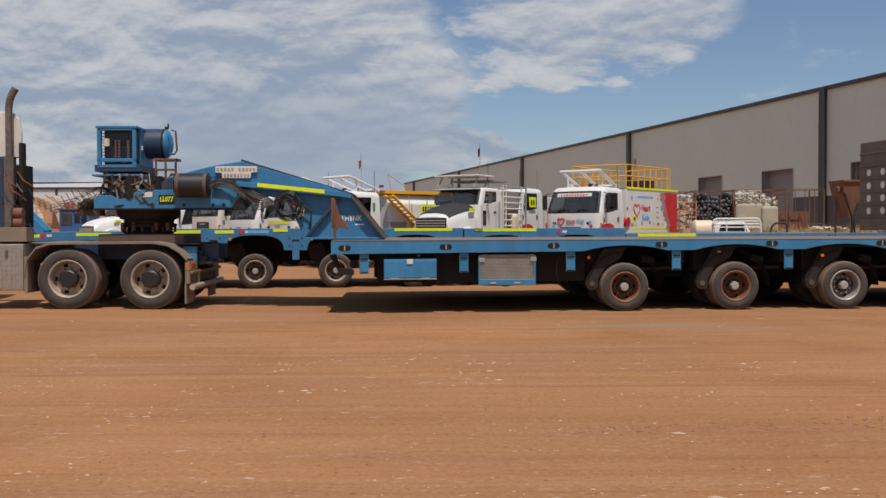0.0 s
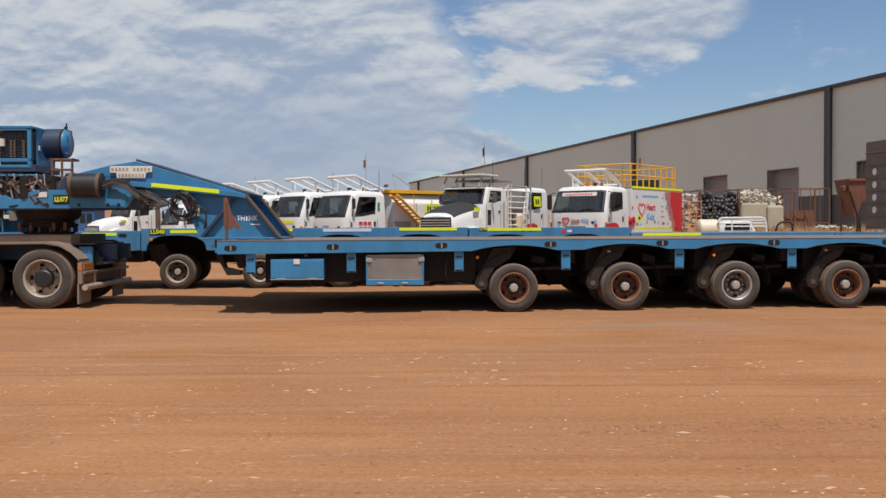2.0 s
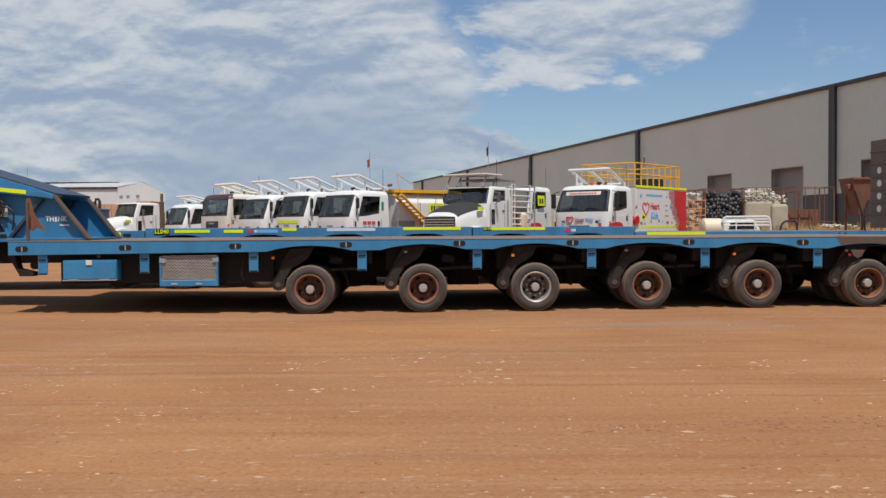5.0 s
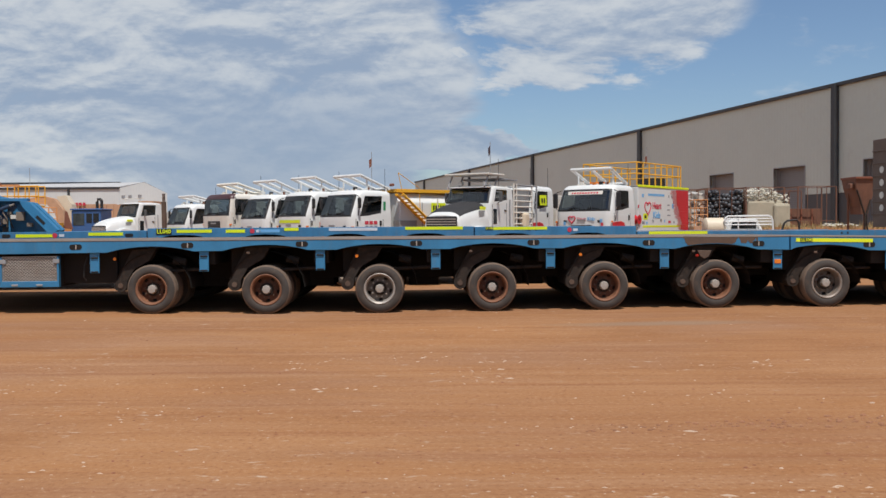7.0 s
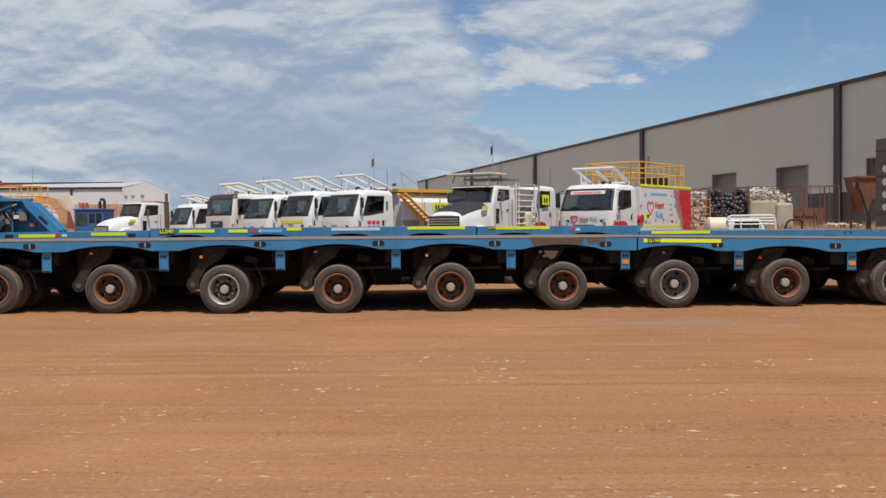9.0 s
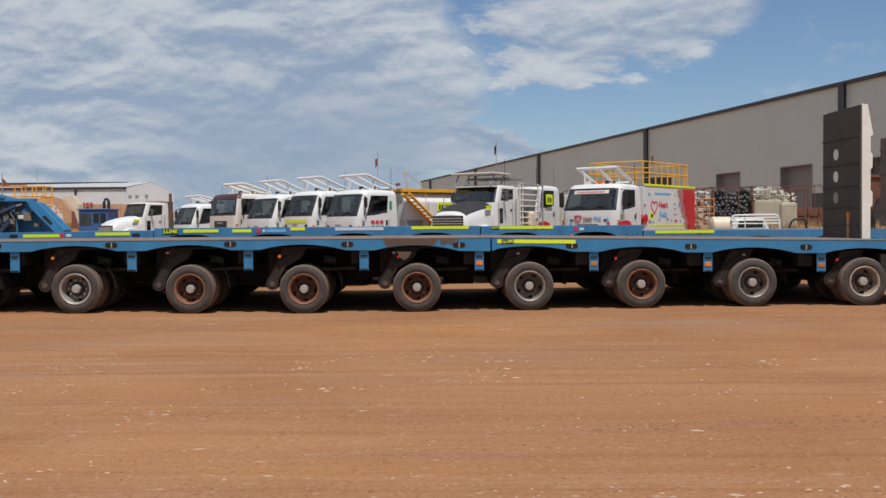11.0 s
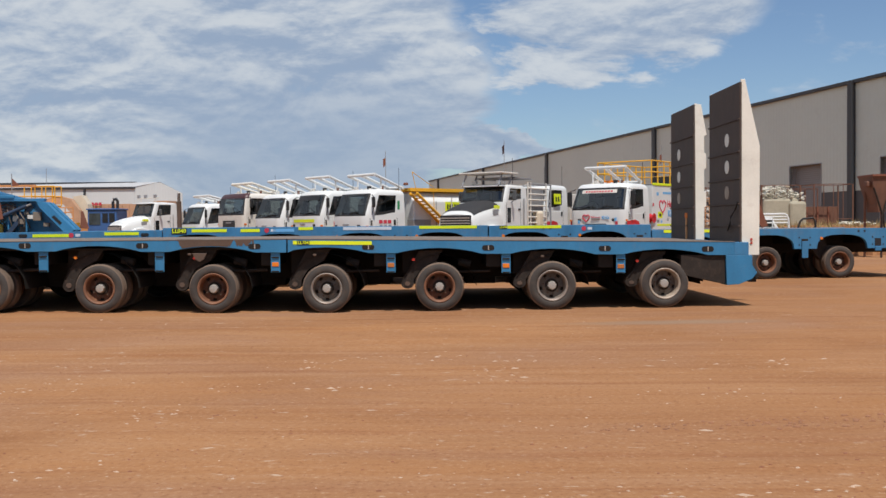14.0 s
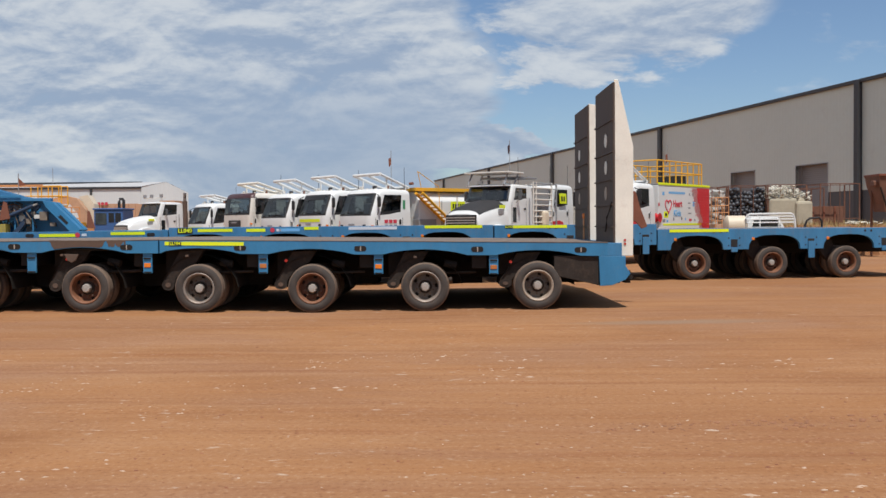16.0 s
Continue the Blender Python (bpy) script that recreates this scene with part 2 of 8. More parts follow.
M = {
    "pane": clear_glass("clear_windscreen", (0.46, 0.52, 0.51), 0.12),
    "pane_side": clear_glass("tinted_side_glass", (0.30, 0.34, 0.34), 0.12),
    "trimgrey": surf("grey_cab_lining", (0.085, 0.088, 0.09), 0.85, var=0.25, bump=0.1),
    "seat": surf("grey_seat_fabric", (0.16, 0.165, 0.17), 0.9, var=0.25, bump=0.2),
    "blue": surf("blue_paint", (0.026, 0.185, 0.366), 0.48, var=0.30, big=1.1, dust=0.20, dustcol=(0.15, 0.16, 0.16), aniso=(2.2, 1, 0.7)),
    "blue_old": surf("worn_blue_paint", (0.031, 0.180, 0.356), 0.55, var=0.35, big=1.3, dust=0.30, dustcol=(0.15, 0.16, 0.17), aniso=(2.2, 1, 0.7)),
    "navy": surf("dark_blue_grease_paint", (0.016, 0.040, 0.085), 0.5, var=0.4, big=2.5, dust=0.25, dustcol=(0.10, 0.07, 0.05)),
    # dusty steel; base and dust tones lowered to carry the shade beneath decks
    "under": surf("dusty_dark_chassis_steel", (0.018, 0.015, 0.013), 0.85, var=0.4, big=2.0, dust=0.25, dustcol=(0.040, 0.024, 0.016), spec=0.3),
    "disc_dull": surf("grimy_steel_disc", (0.16, 0.14, 0.12), 0.6, 0.2, var=0.5, big=8.0, dust=0.3, dustcol=(0.10, 0.07, 0.05)),
    # greasy steel, darker than brown_steel: shade between the wheels is in its colour
    "arm": surf("greasy_suspension_steel", (0.023, 0.018, 0.015), 0.8, var=0.6, big=5.0, dust=0.35, dustcol=(0.085, 0.053, 0.036), spec=0.3),
    "brown_steel": surf("dusty_brown_steel", (0.095, 0.062, 0.045), 0.75, var=0.4, big=2.5, dust=0.3, dustcol=(0.16, 0.085, 0.05)),
    "black": surf("black_plastic", (0.014, 0.014, 0.015), 0.5, var=0.3, dust=0.12, dustcol=(0.07, 0.045, 0.03)),
    "tyre": surf("dusty_tyre_rubber", (0.046, 0.040, 0.036), 0.85, var=0.35, big=3.0, fine=60, dust=0.35, dustcol=(0.115, 0.075, 0.05)),
    "tread": surf("dust_caked_tread", (0.135, 0.095, 0.070), 0.95, var=0.35, big=4.0, fine=50, dust=0.35, dustcol=(0.20, 0.135, 0.095)),
    "tan": surf("sun_bleached_tan_paint", (0.52, 0.31, 0.19), 0.6, var=0.2, dust=0.25),
    "rim_rust": surf("rusty_painted_rim", (0.17, 0.070, 0.035), 0.7, var=0.5, big=5.0, dust=0.5, dustcol=(0.27, 0.125, 0.065)),
    "rim_disc": surf("rust_stained_disc", (0.105, 0.042, 0.022), 0.75, var=0.6, big=9.0, dust=0.4, dustcol=(0.20, 0.085, 0.045)),
    "rim_silver": surf("silver_rim", (0.36, 0.34, 0.31), 0.45, 0.2, var=0.3, big=5.0, dust=0.45, dustcol=(0.24, 0.15, 0.10)),
    "rim_dull": surf("dull_silver_rim", (0.26, 0.23, 0.20), 0.5, 0.2, var=0.35, big=5.0, dust=0.5, dustcol=(0.19, 0.11, 0.07)),
    "rim_cream": surf("dusty_pale_rim", (0.40, 0.335, 0.265), 0.55, 0.1, var=0.35, big=4.0, dust=0.5, dustcol=(0.22, 0.14, 0.09)),
    "hub": surf("bare_alloy_hub", (0.44, 0.41, 0.37), 0.4, 0.3, var=0.25, big=6.0, dust=0.25),
    "alu": surf("chequer_aluminium", (0.36, 0.33, 0.29), 0.45, 0.4, var=0.25, big=2.0, dust=0.4, dustcol=(0.25, 0.19, 0.14)),
    "guard": surf("dusty_mudguard", (0.21, 0.17, 0.13), 0.6, var=0.3, big=2.0, dust=0.6, dustcol=(0.22, 0.16, 0.115)),
    "chrome": surf("heat_stained_chrome", (0.28, 0.22, 0.185), 0.28, 0.9, var=0.4, big=3.0, dust=0.3, dustcol=(0.13, 0.075, 0.05)),
    "cream": surf("cream_paint", (0.78, 0.75, 0.66), 0.5, var=0.13, big=1.5, dust=0.14, dustcol=(0.36, 0.24, 0.16)),
    "white": surf("white_truck_paint", (0.69, 0.70, 0.685), 0.35, var=0.06, big=1.0, bump=0.04, dust=0.07, dustcol=(0.55, 0.43, 0.33)),
    "offwhite": surf("dusty_white_paint", (0.66, 0.63, 0.57), 0.5, var=0.12, big=1.3, dust=0.25, dustcol=(0.42, 0.30, 0.21)),
    "grey": surf("grey_steel", (0.30, 0.31, 0.32), 0.5, 0.2, var=0.2, dust=0.2),
    "yellow": surf("yellow_paint", (0.78, 0.40, 0.02), 0.5, var=0.15, bump=0.05, dust=0.15),
    "yellow_dirty": surf("grimy_yellow_paint", (0.42, 0.34, 0.04), 0.7, var=0.4, big=3.0, dust=0.5, dustcol=(0.20, 0.15, 0.09)),
    "orange": surf("faded_orange_paint", (0.62, 0.28, 0.10), 0.6, var=0.2, dust=0.3),
    "tape": surf("fluoro_yellow_tape", (0.72, 0.82, 0.015), 0.5, var=0.10, bump=0.05, dust=0.05, dustcol=(0.4, 0.35, 0.1)),
    "tape_w": surf("white_reflective_tape", (0.62, 0.66, 0.72), 0.5, var=0.12, dust=0.1),
    "red": surf("red_paint", (0.55, 0.025, 0.035), 0.4, var=0.15, bump=0.04),
    "redtext": plain("red_lettering", (0.55, 0.04, 0.07), 0.5),
    "bluetext": plain("pale_blue_lettering", (0.16, 0.42, 0.72), 0.5),
    "greytext": plain("grey_lettering", (0.25, 0.26, 0.28), 0.5),
    "whitetext": plain("white_lettering", (0.82, 0.84, 0.86), 0.5),
    "blacktext": plain("black_lettering", (0.02, 0.02, 0.02), 0.5),
    "rustred": surf("rust_red_rubber_flap", (0.20, 0.065, 0.036), 0.75, var=0.3, big=2.5, dust=0.2),
    "rust": surf("rusty_steel", (0.15, 0.070, 0.045), 0.8, var=0.45, big=2.0, dust=0.3, dustcol=(0.24, 0.10, 0.05)),
    "ramp": surf("worn_dark_ramp_plate", (0.066, 0.046, 0.037), 0.75, 0.0, var=0.45, big=1.6, dust=0.35, dustcol=(0.115, 0.072, 0.052), aniso=(1, 2, 0.6)),
    "deck": surf("dusty_timber_deck", (0.15, 0.115, 0.092), 0.85, var=0.35, big=1.5, dust=0.45, dustcol=(0.25, 0.195, 0.155)),
    "hose": surf("black_hose_rubber", (0.018, 0.017, 0.016), 0.55, var=0.3, dust=0.2, dustcol=(0.08, 0.055, 0.04)),
    "amber": plain("amber_lens", (0.75, 0.20, 0.02), 0.25),
    "redlens": plain("red_lens", (0.45, 0.03, 0.02), 0.25),
    "orangelens": surf("faded_orange_lens", (0.50, 0.16, 0.035), 0.4, var=0.25, dust=0.3),
    "glass": surf("dark_cab_glass", (0.012, 0.015, 0.017), 0.14, var=0.8, big=1.8, fine=5.0, bump=0.0),
    "glass_clear": surf("windscreen_glass", (0.035, 0.046, 0.048), 0.14, var=0.95, big=1.6, fine=4.0, bump=0.0),
    "plant_dry": surf("dry_grass", (0.34, 0.25, 0.11), 0.9, var=0.35, big=3.0, bump=0.0),
    "bag": surf("woven_white_bag", (0.40, 0.36, 0.27), 0.85, var=0.2, big=3.0, bump=0.3),
    "ramp_brown": surf("dusty_brown_ramp", (0.15, 0.105, 0.082), 0.7, var=0.4, big=1.6, dust=0.35, dustcol=(0.20, 0.13, 0.09)),
    "ball": surf("black_poly_ball", (0.055, 0.058, 0.066), 0.5, var=0.2, rnd=0.4),
    "poly": surf("cream_poly_tank", (0.66, 0.56, 0.42), 0.5, var=0.12),
    "maroon": surf("maroon_cab_trim", (0.055, 0.018, 0.020), 0.4, var=0.2),
    "cabblue": surf("mid_blue_cab_paint", (0.035, 0.115, 0.30), 0.45, var=0.2, dust=0.12),
}


# ---- mesh helpers ----
def box(bm, x0, x1, y0, y1, z0, z1, m=None):
    vs = [bm.verts.new((x, y, z)) for x in (x0, x1) for y in (y0, y1) for z in (z0, z1)]
    for f in ((0, 1, 3, 2), (4, 6, 7, 5), (0, 4, 5, 1), (2, 3, 7, 6), (0, 2, 6, 4), (1, 5, 7, 3)):
        bm.faces.new([vs[i] for i in f])
    if m:
        bmesh.ops.transform(bm, matrix=m, verts=vs)
    return vs


def prism(bm, pts, y0, y1):
    """A plate of the outline pts (x, z), from y0 to y1."""
    a = [bm.verts.new((x, y0, z)) for x, z in pts]
    b = [bm.verts.new((x, y1, z)) for x, z in pts]
    n = len(pts)
    bm.faces.new(a)
    bm.faces.new(b[::-1])
    for i in range(n):
        bm.faces.new((a[i], b[i], b[(i + 1) % n], a[(i + 1) % n]))
    return a + b


def cyl(bm, p0, p1, r, seg=12, r2=None, caps=True):
    p0, p1 = Vector(p0), Vector(p1)
    q = (p1 - p0).to_track_quat("Z", "Y")
    r2 = r if r2 is None else r2
    ring = lambda p, rr: [bm.verts.new(p + q @ Vector((rr * math.cos(2 * math.pi * i / seg), rr * math.sin(2 * math.pi * i / seg), 0))) for i in range(seg)]
    a, b = ring(p0, r), ring(p1, r2)
    for i in range(seg):
        bm.faces.new((a[i], a[(i + 1) % seg], b[(i + 1) % seg], b[i]))
    if caps:
        bm.faces.new(a[::-1])
        bm.faces.new(b)
    return a + b


def tube(bm, pts, r, seg=7):
    """A bent pipe through pts."""
    pts = [Vector(p) for p in pts]
    prev = None
    for i, p in enumerate(pts):
        d = (pts[min(i + 1, len(pts) - 1)] - pts[max(i - 1, 0)]).normalized()
        q = d.to_track_quat("Z", "Y")
        ring = [bm.verts.new(p + q @ Vector((r * math.cos(2 * math.pi * k / seg), r * math.sin(2 * math.pi * k / seg), 0))) for k in range(seg)]
        if prev:
            off = min(range(seg), key=lambda o: (ring[o].co - prev[0].co).length)
            ring = ring[off:] + ring[:off]
            for k in range(seg):
                bm.faces.new((prev[k], prev[(k + 1) % seg], ring[(k + 1) % seg], ring[k]))
        else:
            bm.faces.new(ring[::-1])
        prev = ring
    bm.faces.new(prev)


def lathe(bm, prof, seg=32, skip=None):
    """Turns the profile (y, r) round the y axis."""
    rings = [[bm.verts.new((r * math.cos(2 * math.pi * k / seg), y, r * math.sin(2 * math.pi * k / seg))) for k in range(seg)] for y, r in prof]
    for j in range(len(prof) - 1):
        for k in range(seg):
            if skip and skip(j, k):
                continue
            bm.faces.new((rings[j][k], rings[j][(k + 1) % seg], rings[j + 1][(k + 1) % seg], rings[j + 1][k]))
    return rings


def part(name, bm, material, parent=None, label="", bevel=0.0, smooth=False, at=None):
    """Links a bmesh as one mesh object under a thing or a part."""
    bmesh.ops.recalc_face_normals(bm, faces=bm.faces)
    me = bpy.data.meshes.new(name)
    bm.to_mesh(me)
    bm.free()
    me.materials.append(M[material] if isinstance(material, str) else material)
    ob = new(name, me)
    if smooth:
        for p in me.polygons:
            p.use_smooth = True
        me.set_sharp_from_angle(angle=radians(38))
    if parent:
        ob.parent = parent
    if at:
        ob.matrix_basis = at
    if bevel:
        md = ob.modifiers.new("edge", "BEVEL")
        md.width, md.segments, md.limit_method, md.angle_limit = bevel, 2, "ANGLE", radians(40)
    return tagged(ob, label) if label else ob


def bx(name, x0, x1, y0, y1, z0, z1, material, parent=None, label="", bevel=0.006, m=None):
    bm = bmesh.new()
    box(bm, x0, x1, y0, y1, z0, z1, m)
    return part(name, bm, material, parent, label, bevel)


def pr(name, pts, y0, y1, material, parent=None, label="", bevel=0.006):
    bm = bmesh.new()
    prism(bm, pts, y0, y1)
    return part(name, bm, material, parent, label, bevel)


def pipe(name, pts, r, material, parent=None, label="", seg=7):
    bm = bmesh.new()
    tube(bm, pts, r, seg)
    return part(name, bm, material, parent, label, smooth=True)


def rod(name, p0, p1, r, material, parent=None, label="", seg=12, r2=None):
    bm = bmesh.new()
    cyl(bm, p0, p1, r, seg, r2)
    return part(name, bm, material, parent, label, smooth=True)


def frame_of(name, rods, r, material, parent=None, label="", seg=6):
    first = None
    for a, b in rods:
        bm = bmesh.new()
        cyl(bm, a, b, r, seg)
        o = part(name, bm, material, parent, "" if first else label, smooth=True)
        first = first or o
    return first


def words(name, text, size, m, material, parent, label="", depth=0.003, width=None):
    """Raised lettering. The text stands in its own x-y plane, set by m."""
    cu = bpy.data.curves.new(name, "FONT")
    cu.body, cu.size, cu.extrude, cu.align_x, cu.align_y = text, size, depth, "CENTER", "CENTER"
    cu.resolution_u = 2
    cu.offset = size * 0.025
    tmp = bpy.data.objects.new(name, cu)
    me = bpy.data.meshes.new_from_object(tmp)
    bpy.data.objects.remove(tmp)
    xs = [v.co.x for v in me.vertices]
    if width and xs:
        k = width / (max(xs) - min(xs))
        for v in me.vertices:
            v.co.x *= k
    me.materials.append(M[material])
    me.name = name
    ob = new(name, me)
    ob.parent = parent
    ob.matrix_basis = m
    return tagged(ob, label) if label else ob


def thing(name, label, category, m=None, group="", kind=""):
    ob = new(name)
    ob.empty_display_size = 0.2
    if m is not None:
        ob.matrix_basis = m
    return tagged(ob, label, category, group, kind)


FACE = pose(0, 0, 0, 90)                 # lettering that faces -y


def at(x, y, z):
    return pose(x, y, z) @ FACE


# ---- ground ----
def ground_material():
    mt = bpy.data.materials.new("red_gravel_hardstand")
    mt.use_nodes = True
    nt = mt.node_tree
    N, L = nt.nodes, nt.links
    b = N["Principled BSDF"]
    geo = N.new("ShaderNodeTexCoord")

    def nz(scale, detail, rough, stretch=(1, 1, 1), dist=0.0):
        mp, n = N.new("ShaderNodeMapping"), N.new("ShaderNodeTexNoise")
        mp.inputs["Scale"].default_value = stretch
        L.new(geo.outputs["Object"], mp.inputs[0])
        L.new(mp.outputs[0], n.inputs["Vector"])
        n.inputs["Scale"].default_value, n.inputs["Detail"].default_value = scale, detail
        n.inputs["Roughness"].default_value, n.inputs["Distortion"].default_value = rough, dist
        return n.outputs["Fac"]

    def rng(x, a, b_, lo=0.0, hi=1.0):
        n = N.new("ShaderNodeMapRange")
        L.new(x, n.inputs[0])
        for i, v in enumerate((a, b_, lo, hi)):
            n.inputs[i + 1].default_value = v
        return n.outputs[0]

    def mixc(f, a, c, blend="MIX"):
        n = N.new("ShaderNodeMix")
        n.data_type, n.blend_type = "RGBA", blend
        if isinstance(f, float):
            n.inputs[0].default_value = f
        else:
            L.new(f, n.inputs[0])
        for i, v in ((6, a), (7, c)):
            if isinstance(v, tuple):
                n.inputs[i].default_value = (*v, 1)
            else:
                L.new(v, n.inputs[i])
        return n.outputs[2]

    patches = nz(0.22, 6, 0.62, (1, 1.6, 1), 0.6)
    tracks = nz(0.9, 6, 0.6, (0.10, 1.5, 1), 0.5)
    streak = nz(2.2, 5, 0.65, (0.07, 2.2, 1), 0.3)
    grit = nz(26, 4, 0.7)
    fine = nz(120, 2, 0.6)
    hue = nz(0.35, 5, 0.6, (0.5, 1.3, 1), 0.8)
    col = mixc(rng(patches, 0.34, 0.66), (0.258, 0.116, 0.049), (0.365, 0.191, 0.092))
    col = mixc(rng(tracks, 0.38, 0.62, 0.0, 0.55), col, (0.313, 0.147, 0.064))
    col = mixc(rng(hue, 0.50, 0.70, 0.0, 0.65), col, (0.279, 0.153, 0.096))
    col = mixc(rng(hue, 0.48, 0.30, 0.0, 0.55), col, (0.377, 0.175, 0.068))
    col = mixc(rng(streak, 0.54, 0.74, 0.0, 0.45), col, (0.403, 0.227, 0.124))
    col = mixc(rng(streak, 0.46, 0.30, 0.0, 0.55), col, (0.222, 0.080, 0.034))
    col = mixc(rng(grit, 0.57, 0.71, 0.0, 0.55), col, (0.481, 0.321, 0.204))
    col = mixc(rng(grit, 0.455, 0.305, 0.0, 0.70), col, (0.189, 0.076, 0.036))
    # chalky crushed patches
    chalk = nz(3.2, 7, 0.72, (0.45, 1.6, 1), 0.2)
    area = nz(0.30, 4, 0.6, (0.6, 1.0, 1), 0.4)
    flake = nz(7.5, 6, 0.7, (0.55, 1.2, 1), 0.3)
    col = mixc(rng(chalk, 0.67, 0.76, 0.0, 0.6), col, (0.532, 0.410, 0.315))
    gate = N.new("ShaderNodeMath")
    gate.operation = "MULTIPLY"
    L.new(rng(flake, 0.612, 0.70, 0.0, 0.85), gate.inputs[0])
    L.new(rng(area, 0.42, 0.58, 0.0, 1.0), gate.inputs[1])
    col = mixc(gate.outputs[0], col, (0.566, 0.464, 0.365))
    # a long pale-grey smear of crushed rock dust
    sep = N.new("ShaderNodeSeparateXYZ")
    L.new(geo.outputs["Object"], sep.inputs[0])

    def mth(op, a, c):
        n = N.new("ShaderNodeMath")
        n.operation = op
        for i, v in enumerate((a, c)):
            if isinstance(v, float):
                n.inputs[i].default_value = v
            else:
                L.new(v, n.inputs[i])
        return n.outputs[0]
    ex, ey = mth("MULTIPLY", mth("SUBTRACT", sep.outputs[0], 3.0), 0.50), mth("MULTIPLY", mth("SUBTRACT", sep.outputs[1], 13.2), 2.6)
    smear = rng(mth("ADD", mth("ADD", mth("MULTIPLY", ex, ex), mth("MULTIPLY", ey, ey)), mth("MULTIPLY", tracks, 1.4)), 1.6, 0.7, 0.0, 0.55)
    col = mixc(smear, col, (0.262, 0.196, 0.138))
    L.new(col, b.inputs["Base Color"])
    b.inputs["Roughness"].default_value = 0.95
    b.inputs["Specular IOR Level"].default_value = 0.15
    hgt = N.new("ShaderNodeMath")
    hgt.operation = "MULTIPLY_ADD"
    L.new(grit, hgt.inputs[0])
    hgt.inputs[1].default_value = 0.5
    L.new(rng(streak, 0, 1, 0, 1.2), hgt.inputs[2])
    bp = N.new("ShaderNodeBump")
    bp.inputs["Strength"].default_value, bp.inputs["Distance"].default_value = 0.55, 0.02
    L.new(hgt.outputs[0], bp.inputs["Height"])
    b2 = N.new("ShaderNodeBump")
    b2.inputs["Strength"].default_value, b2.inputs["Distance"].default_value = 0.35, 0.004
    L.new(fine, b2.inputs["Height"])
    L.new(bp.outputs[0], b2.inputs["Normal"])
    L.new(b2.outputs[0], b.inputs["Normal"])
    return mt


M["ground"] = ground_material()


def dip(x):
    """Shallow hollow of the hardstand along the outfit's line."""
    return 0.010 - 0.043 * math.exp(-((x + 2.2) / 3.0) ** 2) - 0.018 * math.exp(-((x - 2.0) / 1.7) ** 2)


def ground_height(x, y):
    """Low ridges and scuffs of the hardstand; level where things stand."""
    d = dip(x) * max(0.0, min(1.0, (y - 9.0) / 5.0, (21.6 - y) / 1.0, (26 - abs(x)) / 8))
    if y < 2.5 or y > 14.4 or abs(x) > 13:
        return d
    k = min(1.0, (y - 2.5) / 1.5, (14.4 - y) / 1.5, (13 - abs(x)) / 2)
    n = noise.fractal(Vector((x * 0.35, y * 1.5, 0.3)), 0.9, 2.1, 4) * 0.012
    n += noise.fractal(Vector((x * 3.0, y * 4.0, 5.3)), 0.8, 2.1, 3) * 0.006
    return d + k * n


def make_ground():
    def axis(lo, hi, step, ends):
        a = list(np.arange(lo, hi + 1e-6, step))
        return [-e for e in ends[::-1]] + a + list(ends)
    xs = axis(-13.0, 13.0, 0.13, (20, 45, 100, 300, 900, 2500))
    ys = [-2500, -600, -100, -20, -5, 0] + list(np.arange(2.0, 14.6, 0.09)) + [15.2, 16, 17, 18, 19, 20, 20.6, 21.1, 21.6, 24, 30, 40, 60, 100, 200, 500, 1200, 2500]
    verts = [(x, y, ground_height(x, y)) for y in ys for x in xs]
    w = len(xs)
    faces = [(j * w + i, j * w + i + 1, (j + 1) * w + i + 1, (j + 1) * w + i) for j in range(len(ys) - 1) for i in range(w - 1)]
    me = bpy.data.meshes.new("ground")
    me.from_pydata(verts, [], faces)
    me.materials.append(M["ground"])
    for p in me.polygons:
        p.use_smooth = True
    tagged(new("ground", me), "dry red gravel hardstand with pale chalky scuffs", "ground", kind="structure")


make_ground()


def make_stones():
    rng = random.Random(5)
    mats = [surf("pale_stone", (0.50, 0.36, 0.26), 0.9, var=0.2, bump=0.2), surf("red_stone", (0.24, 0.095, 0.05), 0.9, var=0.3, bump=0.2)]
    for mt, n, big in ((mats[0], 170, 0.013), (mats[1], 1300, 0.010)):
        verts, faces = [], []
        for _ in range(n):
            y = 3.2 + 11 * rng.random() ** 1.4
            x = rng.uniform(-0.52, 0.52) * y
            r = big * (0.25 + 0.9 * rng.random() ** 3)
            o = len(verts)
            z0 = ground_height(x, y)
            a0, e = rng.random() * 6.3, rng.uniform(1.0, 2.0)
            for k in range(6):
                a = a0 + k * math.pi / 3
                verts.append((x + r * e * math.cos(a) * rng.uniform(0.8, 1.2), y + r * math.sin(a) * rng.uniform(0.8, 1.2), z0 - r * 0.3))
            for k in range(6):
                a = a0 + k * math.pi / 3
                verts.append((x + 0.6 * r * e * math.cos(a), y + 0.6 * r * math.sin(a), z0 + r * rng.uniform(0.3, 0.6)))
            faces += [(o + k, o + (k + 1) % 6, o + 6 + (k + 1) % 6, o + 6 + k) for k in range(6)] + [tuple(o + 6 + k for k in range(6))]
        me = bpy.data.meshes.new("loose_stones")
        me.from_pydata(verts, [], faces)
        me.materials.append(mt)
        tagged(new("loose_stones", me), "loose small stones scattered over red gravel", "stones", kind="stuff")


make_stones()


